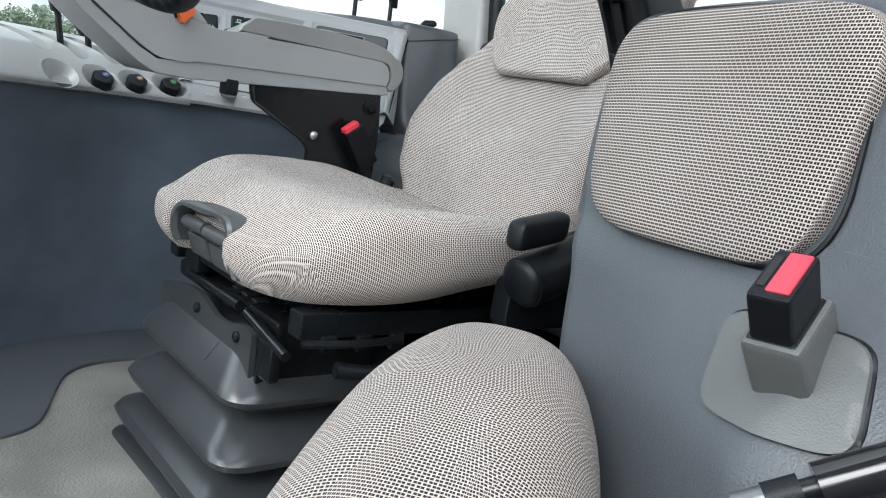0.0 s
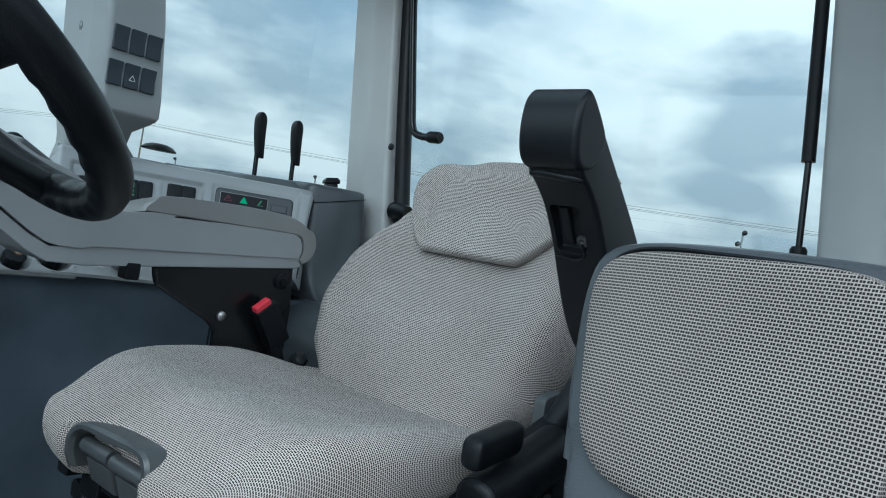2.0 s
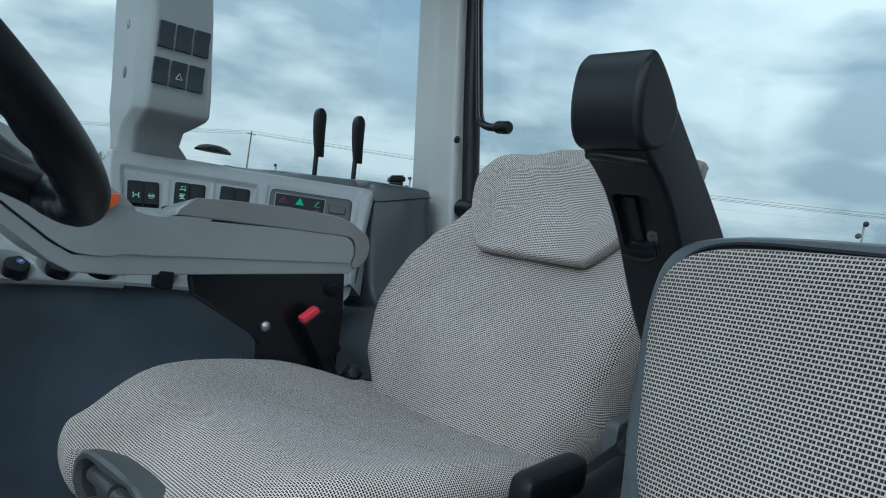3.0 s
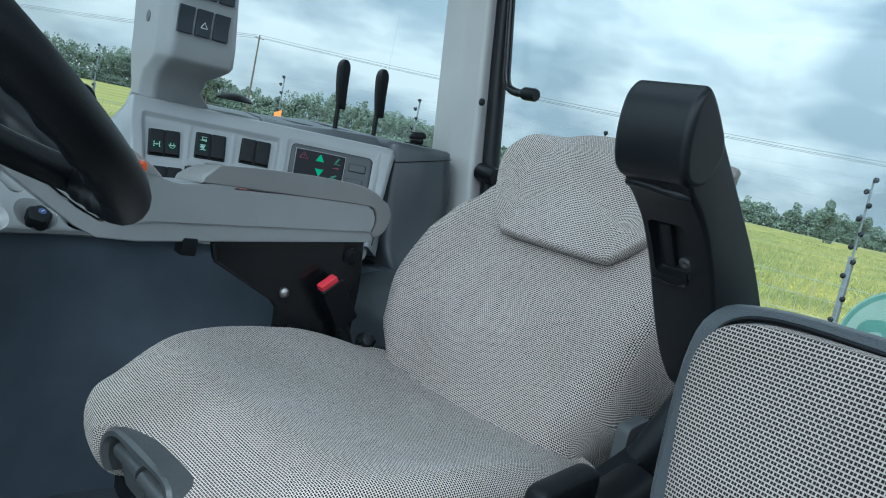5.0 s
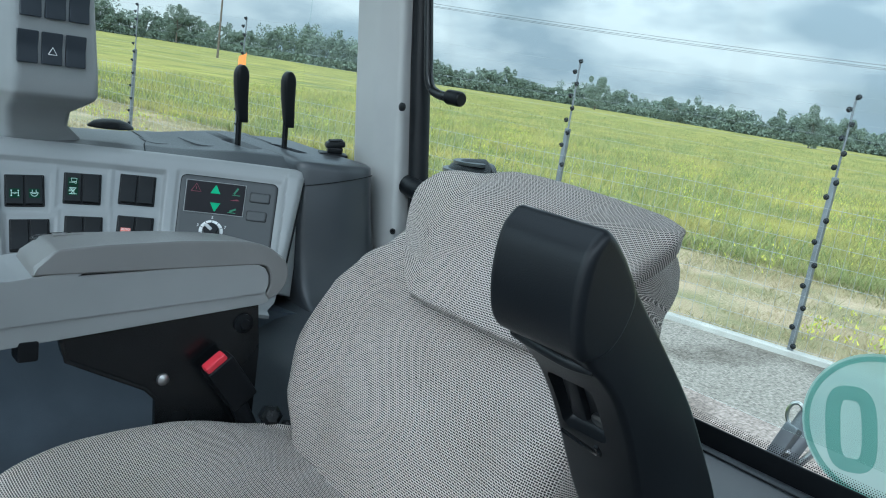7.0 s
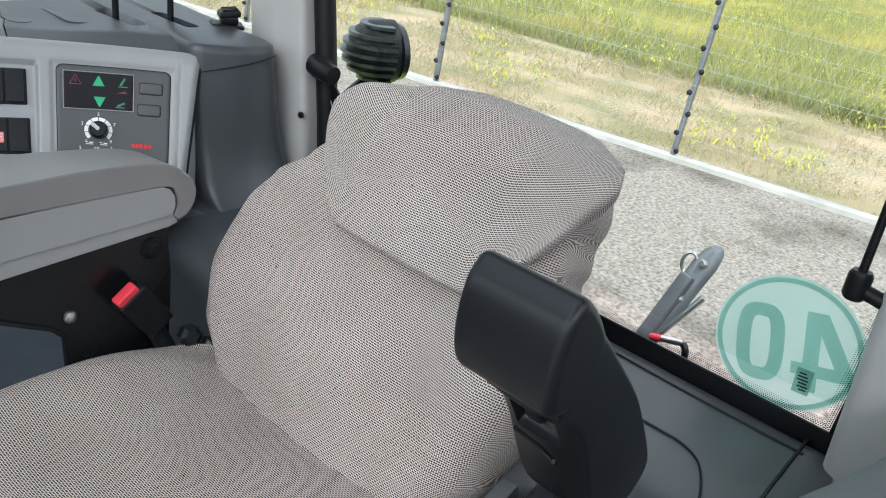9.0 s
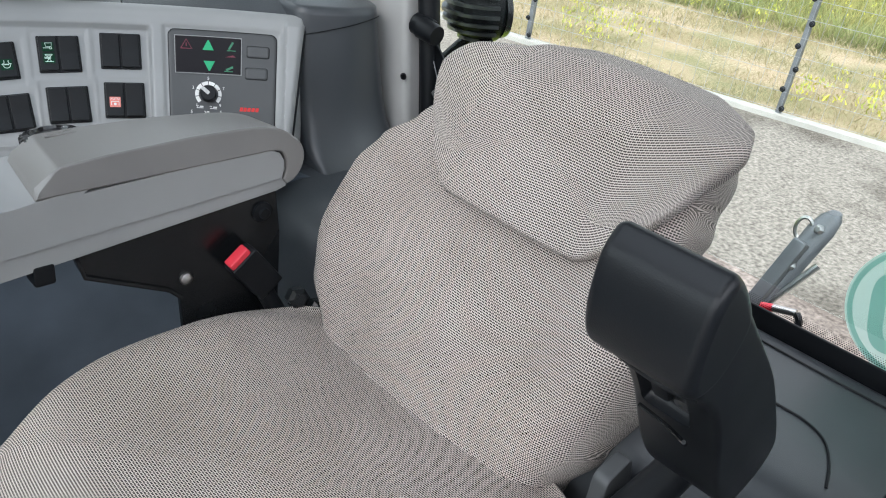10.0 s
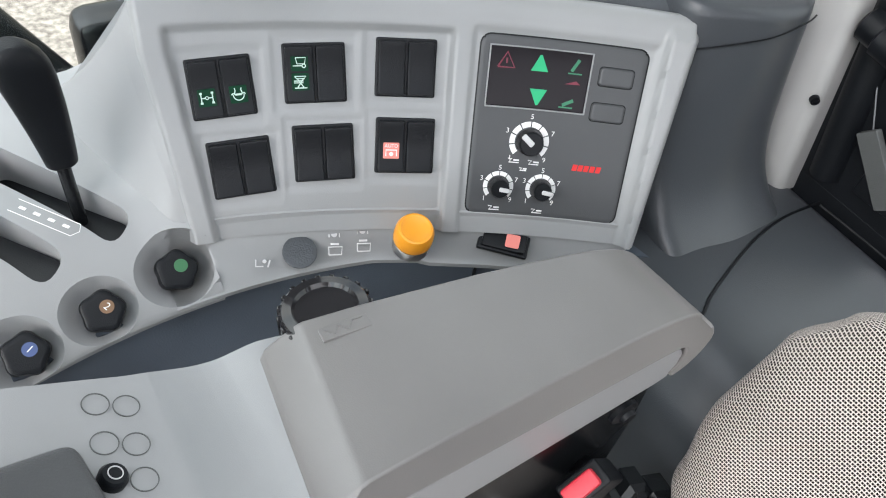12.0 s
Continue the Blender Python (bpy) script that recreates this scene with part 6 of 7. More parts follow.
def build_seat_sides():
    # the recliner hub and its bracket beside the cushion
    hub = [Vector((0.700, 0.652, 0.430)), Vector((0.716, 0.652, 0.436)), Vector((0.780, 0.654, 0.456)), Vector((0.860, 0.660, 0.478))]
    part("recliner_hub", tube([hub[0].lerp(hub[3], t) for t in (0.0, 0.5, 1.0)], 0.033, 28), BLACK, SEAT)
    part("hub_cap", lathe([(0, 0.010), (0.022, 0.009), (0.030, 0.004), (0.0335, -0.004), (0.0335, -0.02), (0, -0.02)], frame_at(hub[0], hub[0] - hub[3]), 28), BLACK, SEAT)
    part("recliner_lever", rbox((0.672, 0.640, 0.468), (0.760, 0.674, 0.508), 0.013, (5, 2, 2), lambda x, y, z: (x, y, z + 0.20 * (x - 0.672))), BLACK, SEAT)
    part("side_bracket", prism(fillet([(0.70, 0.36), (0.86, 0.36), (0.93, 0.50), (0.90, 0.52), (0.80, 0.48), (0.70, 0.43)], 0.02), 0.668, 0.70, 0.004), BLACK, SEAT)
    part("arm_support", prism(fillet([(0.885, 0.532), (0.928, 0.542), (0.944, 0.500), (0.940, 0.430), (0.885, 0.430)], 0.010), 0.702, 0.722, 0.004), MID_DARK, SEAT, "dark grey bracket carrying the raised armrest")
    part("adjuster_tab", rbox((0.815, 0.648, 0.398), (0.850, 0.656, 0.416), 0.003, (1, 1, 1), lambda x, y, z: (x, y, z + 0.4 * (x - 0.83))), MID, SEAT)
    # the belt buckle between seat and console
    m = frame_at((0.785, 1.226, 0.563), (-0.60, -0.10, 0.79), (0, 1, 0))
    buckle = part("belt_buckle", rbox((-0.0215, -0.0125, -0.085), (0.0215, 0.0125, -0.002), 0.004, (1, 1, 2), None, m), BLACK, SEAT)
    part("press_button", rbox((-0.0185, -0.009, -0.010), (0.0145, 0.007, 0.007), 0.003, (1, 1, 1), None, m), RED, buckle, "red press button")
    part("buckle_stalk", tube([(0.83, 1.235, 0.49), (0.86, 1.232, 0.43), (0.87, 1.22, 0.38)], 0.013, 10), BLACK, SEAT)
    for x, y, z, r in ((0.875, 1.215, 0.47, 0.016), (0.905, 1.20, 0.445, 0.02), (0.885, 1.19, 0.425, 0.012)):
        part("hinge_bolt", lathe([(0, -0.02), (r, -0.02), (r, 0.004), (r * 0.6, 0.009), (0, 0.009)], frame_at((x, y, z), (-0.3, -0.8, 0.4)), 6), SATIN, SEAT, angle=20)


build_seat_sides()


def build_arm_bracket():
    part("arm_bracket", prism(fillet([(0.590, 0.620), (0.857, 0.634), (0.866, 0.56), (0.866, 0.44), (0.720, 0.44), (0.716, 0.512), (0.700, 0.527), (0.600, 0.580), (0.594, 0.596)], 0.006, 3), 1.252, 1.262, 0.002), SATIN, SEAT, "black steel bracket carrying the armrest")
    part("edge_fold", tube([(0.594, 1.250, 0.606), (0.600, 1.250, 0.581), (0.700, 1.250, 0.528), (0.717, 1.250, 0.510)], 0.0028, 6), SATIN, SEAT)
    part("bolt", lathe([(0, 0), (0.0085, 0), (0.008, 0.004), (0.004, 0.0065), (0, 0.007)], frame_at((0.724, 1.252, 0.537), (0, -1, 0)), 16), STEEL, SEAT)
    part("bolt", lathe([(0, 0), (0.014, 0), (0.014, 0.004), (0.008, 0.006), (0.007, 0.010), (0, 0.010)], frame_at((0.835, 1.252, 0.604), (0, -1, 0)), 16), BLACK, SEAT)
    part("pivot", rbox((0.546, 1.248, 0.585), (0.570, 1.275, 0.612), 0.004, (1, 1, 1)), BLACK, SEAT)


build_arm_bracket()


def build_suspension():
    part("top_frame", rbox((0.45, Y0 - 0.17, 0.315), (0.92, Y0 + 0.15, 0.340), 0.006, (1, 1, 1)), SATIN, SEAT)
    part("carriage", rbox((0.50, Y0 - 0.16, 0.335), (0.90, Y0 + 0.16, 0.395), 0.008, (1, 1, 1)), SATIN, SEAT)
    # front plate with a wavy top edge and two bolts
    prof = [(0.803, 0.270), (1.092, 0.262), (1.100, 0.285), (1.099, 0.306), (1.075, 0.316), (1.045, 0.320), (1.010, 0.327), (0.978, 0.329), (0.945, 0.322), (0.91, 0.313), (0.875, 0.315), (0.845, 0.325), (0.825, 0.327), (0.808, 0.322)]
    part("front_plate", prism(prof, 0.424, 0.432, 0.0, "x"), PLATEGREY, SEAT)
    part("side_plate", rbox((0.430, 0.795, 0.258), (0.60, 0.803, 0.322), 0.003, (1, 1, 1)), SATIN, SEAT)
    for y, z in ((0.968, 0.307), (0.844, 0.308)):
        part("bolt", lathe([(0, 0), (0.0075, 0), (0.007, 0.004), (0.003, 0.006), (0, 0.006)], frame_at((0.424, y, z), (-1, 0, 0.1)), 14), SATIN, SEAT)
    part("slide_bar", tube([(0.438, 1.045, 0.336), (0.438, 0.95, 0.337), (0.438, 0.875, 0.338)], 0.007, 12), SATIN, SEAT)
    part("slide_bar", tube([(0.438, 0.855, 0.335), (0.436, 0.742, 0.318)], 0.0065, 12), SATIN, SEAT)
    part("slide_rail", rbox((0.45, 0.745, 0.335), (0.88, 0.775, 0.368), 0.004, (1, 1, 1)), SATIN, SEAT)
    part("slide_rail", rbox((0.45, 1.13, 0.335), (0.88, 1.16, 0.368), 0.004, (1, 1, 1)), SATIN, SEAT)
    part("corner_plate", rbox((0.43, 0.765, 0.275), (0.445, 0.80, 0.322), 0.004, (1, 1, 1)), SATIN, SEAT)
    part("adjust_lever", tube(smooth([(0.50, 0.735, 0.300), (0.56, 0.72, 0.296), (0.64, 0.71, 0.305), (0.70, 0.70, 0.312)], 5, False), 0.010, 10), BLACK, SEAT)
    part("adjust_lever", tube(smooth([(0.45, 0.735, 0.335), (0.52, 0.725, 0.335), (0.58, 0.72, 0.34)], 5, False), 0.005, 8), SATIN, SEAT)
    for x in (0.48, 0.53, 0.58, 0.64):
        part("stop_tab", rbox((x, 0.738, 0.318), (x + 0.02, 0.748, 0.340), 0.003, (1, 1, 1)), SATIN, SEAT)
    for k in range(3):
        part("slot", rbox((0.462, 0.88 + 0.03 * k, 0.3395), (0.482, 0.895 + 0.03 * k, 0.3425), 0.001, (1, 1, 1)), STEEL_DARK, SEAT)


STEEL_DARK = surface("worn_dark_steel", (0.16, 0.165, 0.17), 0.3, metal=0.9, stain=0.3)
build_suspension()


def build_bellows():
    """Rubber folds round the suspension, a little wider below."""
    folds = [(0.300, 0.035), (0.292, 0.022), (0.254, -0.006), (0.245, -0.010), (0.236, -0.006), (0.222, 0.026), (0.214, 0.028), (0.180, -0.014), (0.170, -0.020), (0.160, -0.016), (0.148, 0.020), (0.141, 0.022), (0.118, -0.024), (0.108, -0.030), (0.098, -0.026), (0.086, 0.004),
             (0.080, 0.004), (0.072, -0.022), (0.066, -0.030), (0.063, -0.030)]
    rows = []
    for z, o in folds:
        lo, hi = Vector((0.405 + o, 0.790 + o)), Vector((0.90, 1.112 - o))
        out = fillet([(lo.x, lo.y), (hi.x, lo.y), (hi.x, hi.y), (lo.x, hi.y)], 0.045, 6)
        rows.append([Vector((x, y, z)) for x, y in out])
    part("bellows", loft(rows), RUBBER, SEAT, "black rubber bellows with four folds", 32)
    m = frame_at((0.4145, 0.90, 0.275), (-0.80, 0, 0.60))
    part("bellows_tab", band([(-0.012, -0.014), (0.012, -0.014), (0.012, 0.014)], 0.002, m, 0.001), RUBBER, SEAT)


build_bellows()


def build_left_armrest():
    """The driver's other armrest, swung up beside the backrest."""
    ob = thing("raised_armrest", (0.90, 0.635, 0.47), "black plastic armrest swung upright beside the driver's seat", "armrest")
    rear = [(0.690, 0.906), (0.712, 0.890), (0.742, 0.863), (0.790, 0.820), (0.850, 0.764), (0.904, 0.702), (0.936, 0.662), (0.948, 0.640), (0.944, 0.622), (0.922, 0.608)]
    front = [(0.880, 0.606), (0.850, 0.628), (0.822, 0.662), (0.797, 0.702), (0.772, 0.744), (0.745, 0.780), (0.722, 0.801), (0.700, 0.818)]
    shell = part("shell", prism([tuple(p) for p in smooth(rear + front + [(0.688, 0.845), (0.682, 0.880)], 5)], 0.590, 0.664, 0.016, "y", 5), ARMSKIN, ob, angle=60)
    fall = frame_at((0.763, 0.634, 0.762), (-0.82, 0, -0.57), (-0.57, 0, 0.82))
    carve(shell, [rbox((-0.021, -0.033, -0.008), (0.021, 0.030, 0.020), 0.006, (2, 2, 2), None, fall)])
    tip = [(0.694, 0.907), (0.720, 0.886), (0.738, 0.862), (0.732, 0.838), (0.716, 0.822), (0.694, 0.820), (0.680, 0.832), (0.673, 0.858), (0.674, 0.886), (0.681, 0.901)]
    part("tip_pad", prism([tuple(p) for p in smooth(tip, 5)], 0.588, 0.667, 0.014, "y", 5), ARMSKIN, ob, angle=60)
    part("lip", tube(smooth([(0.712, 0.595, 0.812), (0.706, 0.612, 0.812), (0.704, 0.640, 0.815), (0.708, 0.662, 0.816)], 5, False), 0.0050, 10), ARMSKIN, ob)
    part("insert", rbox((-0.0080, -0.028, -0.012), (0.0080, 0.024, -0.002), 0.004, (2, 2, 1), None, fall @ pose(-0.008, 0, 0)), ARMSKIN, ob)
    part("latch_groove", tube(smooth([(0.752, 0.606, 0.742), (0.766, 0.610, 0.730), (0.779, 0.630, 0.724), (0.779, 0.656, 0.727)], 4, False), 0.0018, 6), SATIN, ob)
    part("stop_screw", lathe([(0, 0), (0.008, 0), (0.008, 0.003), (0.004, 0.004), (0, 0.002)], fall @ pose(0.010, -0.022, -0.008), 14), STEEL_DARK, ob)
    part("pivot_mount", tube([(0.915, 0.635, 0.64), (0.90, 0.655, 0.57), (0.885, 0.685, 0.49)], 0.020, 14), ARMSKIN, ob)


build_left_armrest()


GLOSS = surface("glossy_black_plastic", (0.010, 0.010, 0.011), 0.09, bump=0, stain=0.1)
WHEEL = frame_at((0.631, 1.391, 0.691), (-0.05, 0.14, 0.98))


def build_right_armrest():
    ob = thing("control_armrest", (0.65, 1.31, 0.605), "grey armrest with control buttons and a soft dark pad", "armrest")
    y0, y1 = 1.247, 1.405
    body = [(0.8625, 0.6475), (0.8668, 0.660), (0.8655, 0.6735), (0.859, 0.6845), (0.846, 0.6908), (0.800, 0.6935), (0.62, 0.6935), (0.585, 0.6925), (0.565, 0.6905), (0.548, 0.688), (0.532, 0.6862), (0.516, 0.6872), (0.503, 0.6905), (0.490, 0.6965), (0.476, 0.7045), (0.430, 0.729), (0.395, 0.745), (0.345, 0.770), (0.30, 0.788), (0.265, 0.792), (0.245, 0.778), (0.265, 0.745), (0.33, 0.690), (0.40, 0.642), (0.43, 0.626), (0.48, 0.624)]
    def taper(bm):
        for v in bm.verts:
            v.co.z -= 0.11 * (v.co.y - y0) * bump01(v.co.x, 0.50, 0.56) * bump01(v.co.z, 0.655, 0.67)
            if v.co.y > y0 + 0.05:
                v.co.y -= 0.20 * max(0.0, v.co.x - 0.58)
        return bm

    part("body", taper(prism(body[:6] + fillet(body[6:], 0.012, 3), y0, y1, 0.005)), PALE, ob, angle=35)
    under = [(0.858, 0.629), (0.872, 0.633), (0.872, 0.6445), (0.860, 0.6535), (0.482, 0.6310), (0.432, 0.6235), (0.402, 0.638), (0.33, 0.687), (0.262, 0.742), (0.250, 0.728), (0.32, 0.670), (0.402, 0.614), (0.43, 0.601), (0.485, 0.600)]
    part("lower_trim", taper(prism(under, y0 + 0.0025, y1 - 0.0025, 0.003)), PALE, ob)
    pad = [(0.558, 0.691), (0.562, 0.7005), (0.584, 0.7165), (0.590, 0.7190), (0.640, 0.7225)]
    pad += [tuple(p) for p in smooth([(0.740, 0.7250), (0.815, 0.7225), (0.855, 0.7165), (0.882, 0.703), (0.896, 0.682), (0.895, 0.660), (0.884, 0.644), (0.870, 0.638)], 5, False)]
    pad += [tuple(p) for p in smooth([(0.8645, 0.6455), (0.8690, 0.659), (0.8675, 0.674), (0.860, 0.686), (0.846, 0.6895), (0.82, 0.690)], 4, False)]

    def pad_mesh():
        bm = prism(pad, y0 - 0.001, y1 - 0.015, 0.005, "y", 3)
        for v in bm.verts:
            if v.co.x < 0.70:
                v.co.x += 0.14 * (v.co.y - y0) * bump01(v.co.x, 0.70, 0.60)
            if v.co.y > y0 + 0.05:
                v.co.y -= 0.19 * max(0.0, v.co.x - 0.60)
            v.co.z -= 0.11 * (v.co.y - y0)
            if v.co.z > 0.70 and v.co.y < y0 + 0.03:
                v.co.y += 0.010
        return bm

    part("arm_pad", pad_mesh(), PADSKIN, ob, "soft dark grey grained pad", 45)
    m = frame_at((0.632, 1.366, 0.7088), (-0.02, 0.11, 1), (0, 1, 0)) @ pose(0, 0, 0, 0, 0, -6)
    part("embossed_plate", rbox((-0.018, -0.006, -0.002), (0.018, 0.006, 0.0008), 0.001, (1, 1, 1), None, m), PADSKIN, ob)
    part("embossed_mark", band([(-0.015, 0.003), (-0.008, -0.003), (-0.004, 0.004), (0.002, -0.003), (0.006, 0.004), (0.014, 0.004)], 0.0012, m @ pose(0, 0, 0.0008)), PADSKIN, ob)
    # the thumb wheel behind the pad
    wheel = part("thumb_wheel", lathe([(0, -0.010), (0.031, -0.010), (0.0335, -0.007), (0.0335, 0.007), (0.031, 0.010), (0.024, 0.011), (0.022, 0.008), (0, 0.008)], WHEEL, 40), GLOSS, ob, "glossy black ribbed thumb wheel")
    for k in range(20):
        part("rib", rbox((0.0315, -0.0022, -0.0085), (0.0350, 0.0022, 0.0085), 0.001, (1, 1, 1), None, WHEEL @ pose(0, 0, 0, 0, 0, 18 * k)), GLOSS, wheel)
    # oval blanking marks and buttons on the front of the armrest
    def slope(x):
        return 0.7055 - 0.52 * (x - 0.474)
    for k in range(3):
        for j in range(2):
            x, y = 0.4710 - 0.0030 * k + 0.0158 * j, (1.384, 1.3555, 1.3310)[k] - 0.0045 * j
            m2 = frame_at((x, y, slope(x) + 0.0015), (0.46, 0, 0.89), (-0.5, 0.85, 0))
            if k == 2 and j == 0:
                part("button", lathe([(0, -0.004), (0.0085, -0.004), (0.0088, 0.003), (0.007, 0.006), (0, 0.0065)], m2, 20), BLACK, ob, "black round button")
                part("button_mark", band(circle(0.0042, 20) + [(0.0042, 0.0)], 0.0006, m2 @ pose(0, 0, 0.0063)), GREYPRINT, ob)
                continue
            part("blank_mark", band([(a * 1.0, b * 0.9) for a, b in circle(0.0086, 28)] + [(0.0086, 0.0)], 0.0006, m2, 0.0006), MID, ob)
    for x, y in ((0.461, 1.309), (0.479, 1.298)):
        m2 = frame_at((x, y, slope(x) + 0.003), (0.46, 0, 0.89))
        part("button", lathe([(0, -0.006), (0.0082, -0.006), (0.0082, 0.0002), (0.0068, 0.0020), (0.004, 0.0012), (0, 0.0010)], m2, 20), BLACK, ob, "black round button")
    for x, y, z in ((0.446, 1.291, 0.7215), (0.467, 1.286, 0.7105), (0.4845, 1.281, 0.7015)):
        m2 = frame_at((x, y, z), (0.46, -0.15, 0.87))
        part("button_seat", lathe([(0, -0.006), (0.0092, -0.006), (0.0092, 0.0005), (0, 0.001)], m2, 20), BLACK, ob)
        part("button", lathe([(0, -0.004), (0.0068, -0.004), (0.0068, 0.0010), (0.0057, 0.0022), (0.0035, 0.0015), (0, 0.0013)], m2, 20), ORANGE_DEEP, ob, "orange button")
    part("button_shelf", prism(fillet([(0.33, 0.70), (0.44, 0.70), (0.505, 0.690), (0.487, 0.706), (0.440, 0.733), (0.33, 0.760)], 0.006), y0 - 0.001, y0 + 0.020, 0.003), PALE, ob)
    part("side_groove", tube(smooth([(0.375, y0 - 0.0005, 0.734), (0.409, y0 - 0.0005, 0.729), (0.426, y0 - 0.0005, 0.724), (0.441, y0 - 0.0005, 0.711), (0.452, y0 - 0.0005, 0.690)], 5, False), 0.0022, 8), BLACK, ob)
    part("palm_rest", rbox((-0.050, -0.026, -0.012), (0.036, 0.026, 0.012), 0.010, (3, 3, 1), None, frame_at((0.424, 1.322, 0.7365), (0.46, -0.02, 0.88), (-0.2, 1, 0))), GRIPGREY, ob, "dark grey palm rest")
    part("trigger", prism(fillet([(0.450, 0.699), (0.459, 0.682), (0.476, 0.700), (0.475, 0.710), (0.452, 0.707)], 0.003), y0 - 0.014, y0 + 0.004, 0.003), ORANGE, ob, "orange paddle")


build_right_armrest()


# ---------------------------------------------------------------- passenger seat
def pback(x, y, z):
    """The passenger backrest's frame: y across, z up, x forward (minus), turned a little towards the middle."""
    c = Vector((0.565, 0.46, 0))
    across = Vector((0.215, 0.976, 0)).normalized()
    fwd = Vector((0.976, -0.215, 0)).normalized()
    return c + across * y + fwd * x + Vector((0, 0, z))


def build_passenger_back():
    ob = thing("passenger_seat", (0.55, 0.32, 0.0), "folding passenger seat with cloth pad in a grey plastic shell", "seat")
    out = [(0.0275, 0.5505), (0.029, 0.58), (0.032, 0.62), (0.030, 0.695), (0.014, 0.734), (-0.03, 0.748), (-0.12, 0.753), (-0.24, 0.752), (-0.36, 0.745), (-0.60, 0.730), (-0.60, 0.5505)]
    sec = smooth(out[:9], 4, False) + [Vector(p) for p in out[9:]]

    def slope(z):
        return -0.20 * max(0.0, 0.50 - z)

    def tilt(p, k=1.0):
        """The upper half of the front leans back."""
        return p + Vector((0.052, 0.033, 0.0)) * k * max(0.0, (p.z - 0.55) / 0.19)

    rows = []
    for x, k, inset in ((0.0, 1.0, 0.012), (0.002, 1.0, 0.006), (0.006, 1.0, 0.002), (0.012, 1.0, 0.0), (0.020, 1.0, 0.002), (0.060, 1.0, 0.030)):
        rows.append([tilt(pback(x + slope(p[1]), p[0] - (inset if p[0] > -0.3 else 0) * (1 if p[0] > -0.02 else 0), p[1] - (inset if p[1] > 0.6 else 0)), k) for p in sec])
    part("shell", loft(rows), LEATHERY, ob, "dark grey grained plastic shell", 50)
    def pad(x, v, w):
        """A square grid pressed into the pad's outline."""
        a, b = v, w
        r = max(abs(a), abs(b))
        ang = math.atan2(b, a)
        n = 4.6
        sq = 1 / (abs(math.cos(ang)) ** n + abs(math.sin(ang)) ** n) ** (1 / n)
        k = r * sq / 1.0 if r > 0 else 0
        py, pz = math.cos(ang) * k, math.sin(ang) * k
        wide = 0.141 + 0.008 * pz if py > 0 else 0.121 + 0.021 * pz
        y = -0.137 + py * wide
        z = 0.6425 + pz * (0.1015 if pz > 0 else 0.0925) - 0.004 * py
        x += -0.006 * (1 - r ** 4)
        return tilt(pback(x, y, z))

    pad_ob = part("back_pad", rbox((-0.013, -1, -1), (0.014, 1, 1), 0.0130, (1, 22, 20), pad, None, "x-"), PADCLOTH, ob, "woven grey and beige cloth pad", 80)
    lay_cloth(pad_ob, (-0.215, -0.976, 0), (0.18, 0, 1))
    # the dark piping groove round the pad
    part("pad_groove", tube([tilt(pback(-0.0015, -0.137 + (0.142 + 0.008 * math.sin(t) if math.cos(t) > 0 else 0.1215 + 0.020 * math.sin(t)) * math.copysign(abs(math.cos(t)) ** 0.45, math.cos(t)), 0.6425 + (0.1025 if math.sin(t) > 0 else 0.0935) * math.copysign(abs(math.sin(t)) ** 0.45, math.sin(t)))) for t in (math.tau * k / 72 for k in range(73))], 0.0022, 6, False), BLACK, ob)
    # lower panel that carries the buckle pocket
    def lower(y, z, off=0.0):
        fwd = -0.010 * bump01(z, 0.56, 0.52) - 0.20 * max(0.0, 0.55 - z) - 0.20 * max(0.0, -0.05 - y) * bump01(z, 0.56, 0.44) + 0.55 * max(0.0, -0.280 - y) * bump01(z, 0.560, 0.46)
        return tilt(pback(fwd - off, y, z))

    def rim(z):
        """The shell's edge beside the driver's seat, drawn in towards the foot."""
        pts = [(0.28, -0.070), (0.40, -0.046), (0.45, -0.026), (0.50, -0.009), (0.535, 0.010), (0.555, 0.020), (0.58, 0.0275)]
        for (a, ya), (b, yb) in zip(pts, pts[1:]):
            if z <= b:
                return ya + (yb - ya) * max(0.0, (z - a) / (b - a))
        return pts[-1][1]

    zs = [0.578 - 0.0115 * j for j in range(26)]
    rows = [[lower(rim(z) - i, z, -b) for z in zs] for i, b in ((0.030, 0.060), (0.003, 0.018), (0.0, 0.010), (0.002, 0.0035), (0.007, 0.0))]
    rows += [[lower(rim(z) - 0.013 * k - 0.002, z, 0.001) for z in zs] for k in range(1, 36)]
    part("lower_panel", loft([r + [r[-1] + Vector((0.06, 0, 0)), r[0] + Vector((0.06, 0, 0))] for r in rows]), LEATHERY, ob, "dark grey grained lower panel", 60)

    def flange(v, w, x):
        n = 5.0
        r = max(abs(v), abs(w))
        ang = math.atan2(w, v)
        k = r / (abs(math.cos(ang)) ** n + abs(math.sin(ang)) ** n) ** (1 / n)
        return lower(-0.266 + 0.052 * math.cos(ang) * k + 0.012 * math.sin(ang) * k, 0.499 + 0.031 * math.sin(ang) * k - 0.004 * math.cos(ang) * k, x)

    part("flange_gap", rbox((-1.035, -1.035, -0.004), (1.035, 1.035, 0.0022), 0.003, (14, 14, 1), flange), BLACK, ob, "", 60)
    part("pocket_flange", rbox((-1, -1, -0.004), (1, 1, 0.0055), 0.003, (14, 14, 1), flange), MID, ob, "grey plastic pocket flange", 60)
    # pocket and buckle
    m = frame_at((0.437, 0.209, 0.564), (-0.55, -0.01, 0.83), (0.825, 0.14, 0.55))
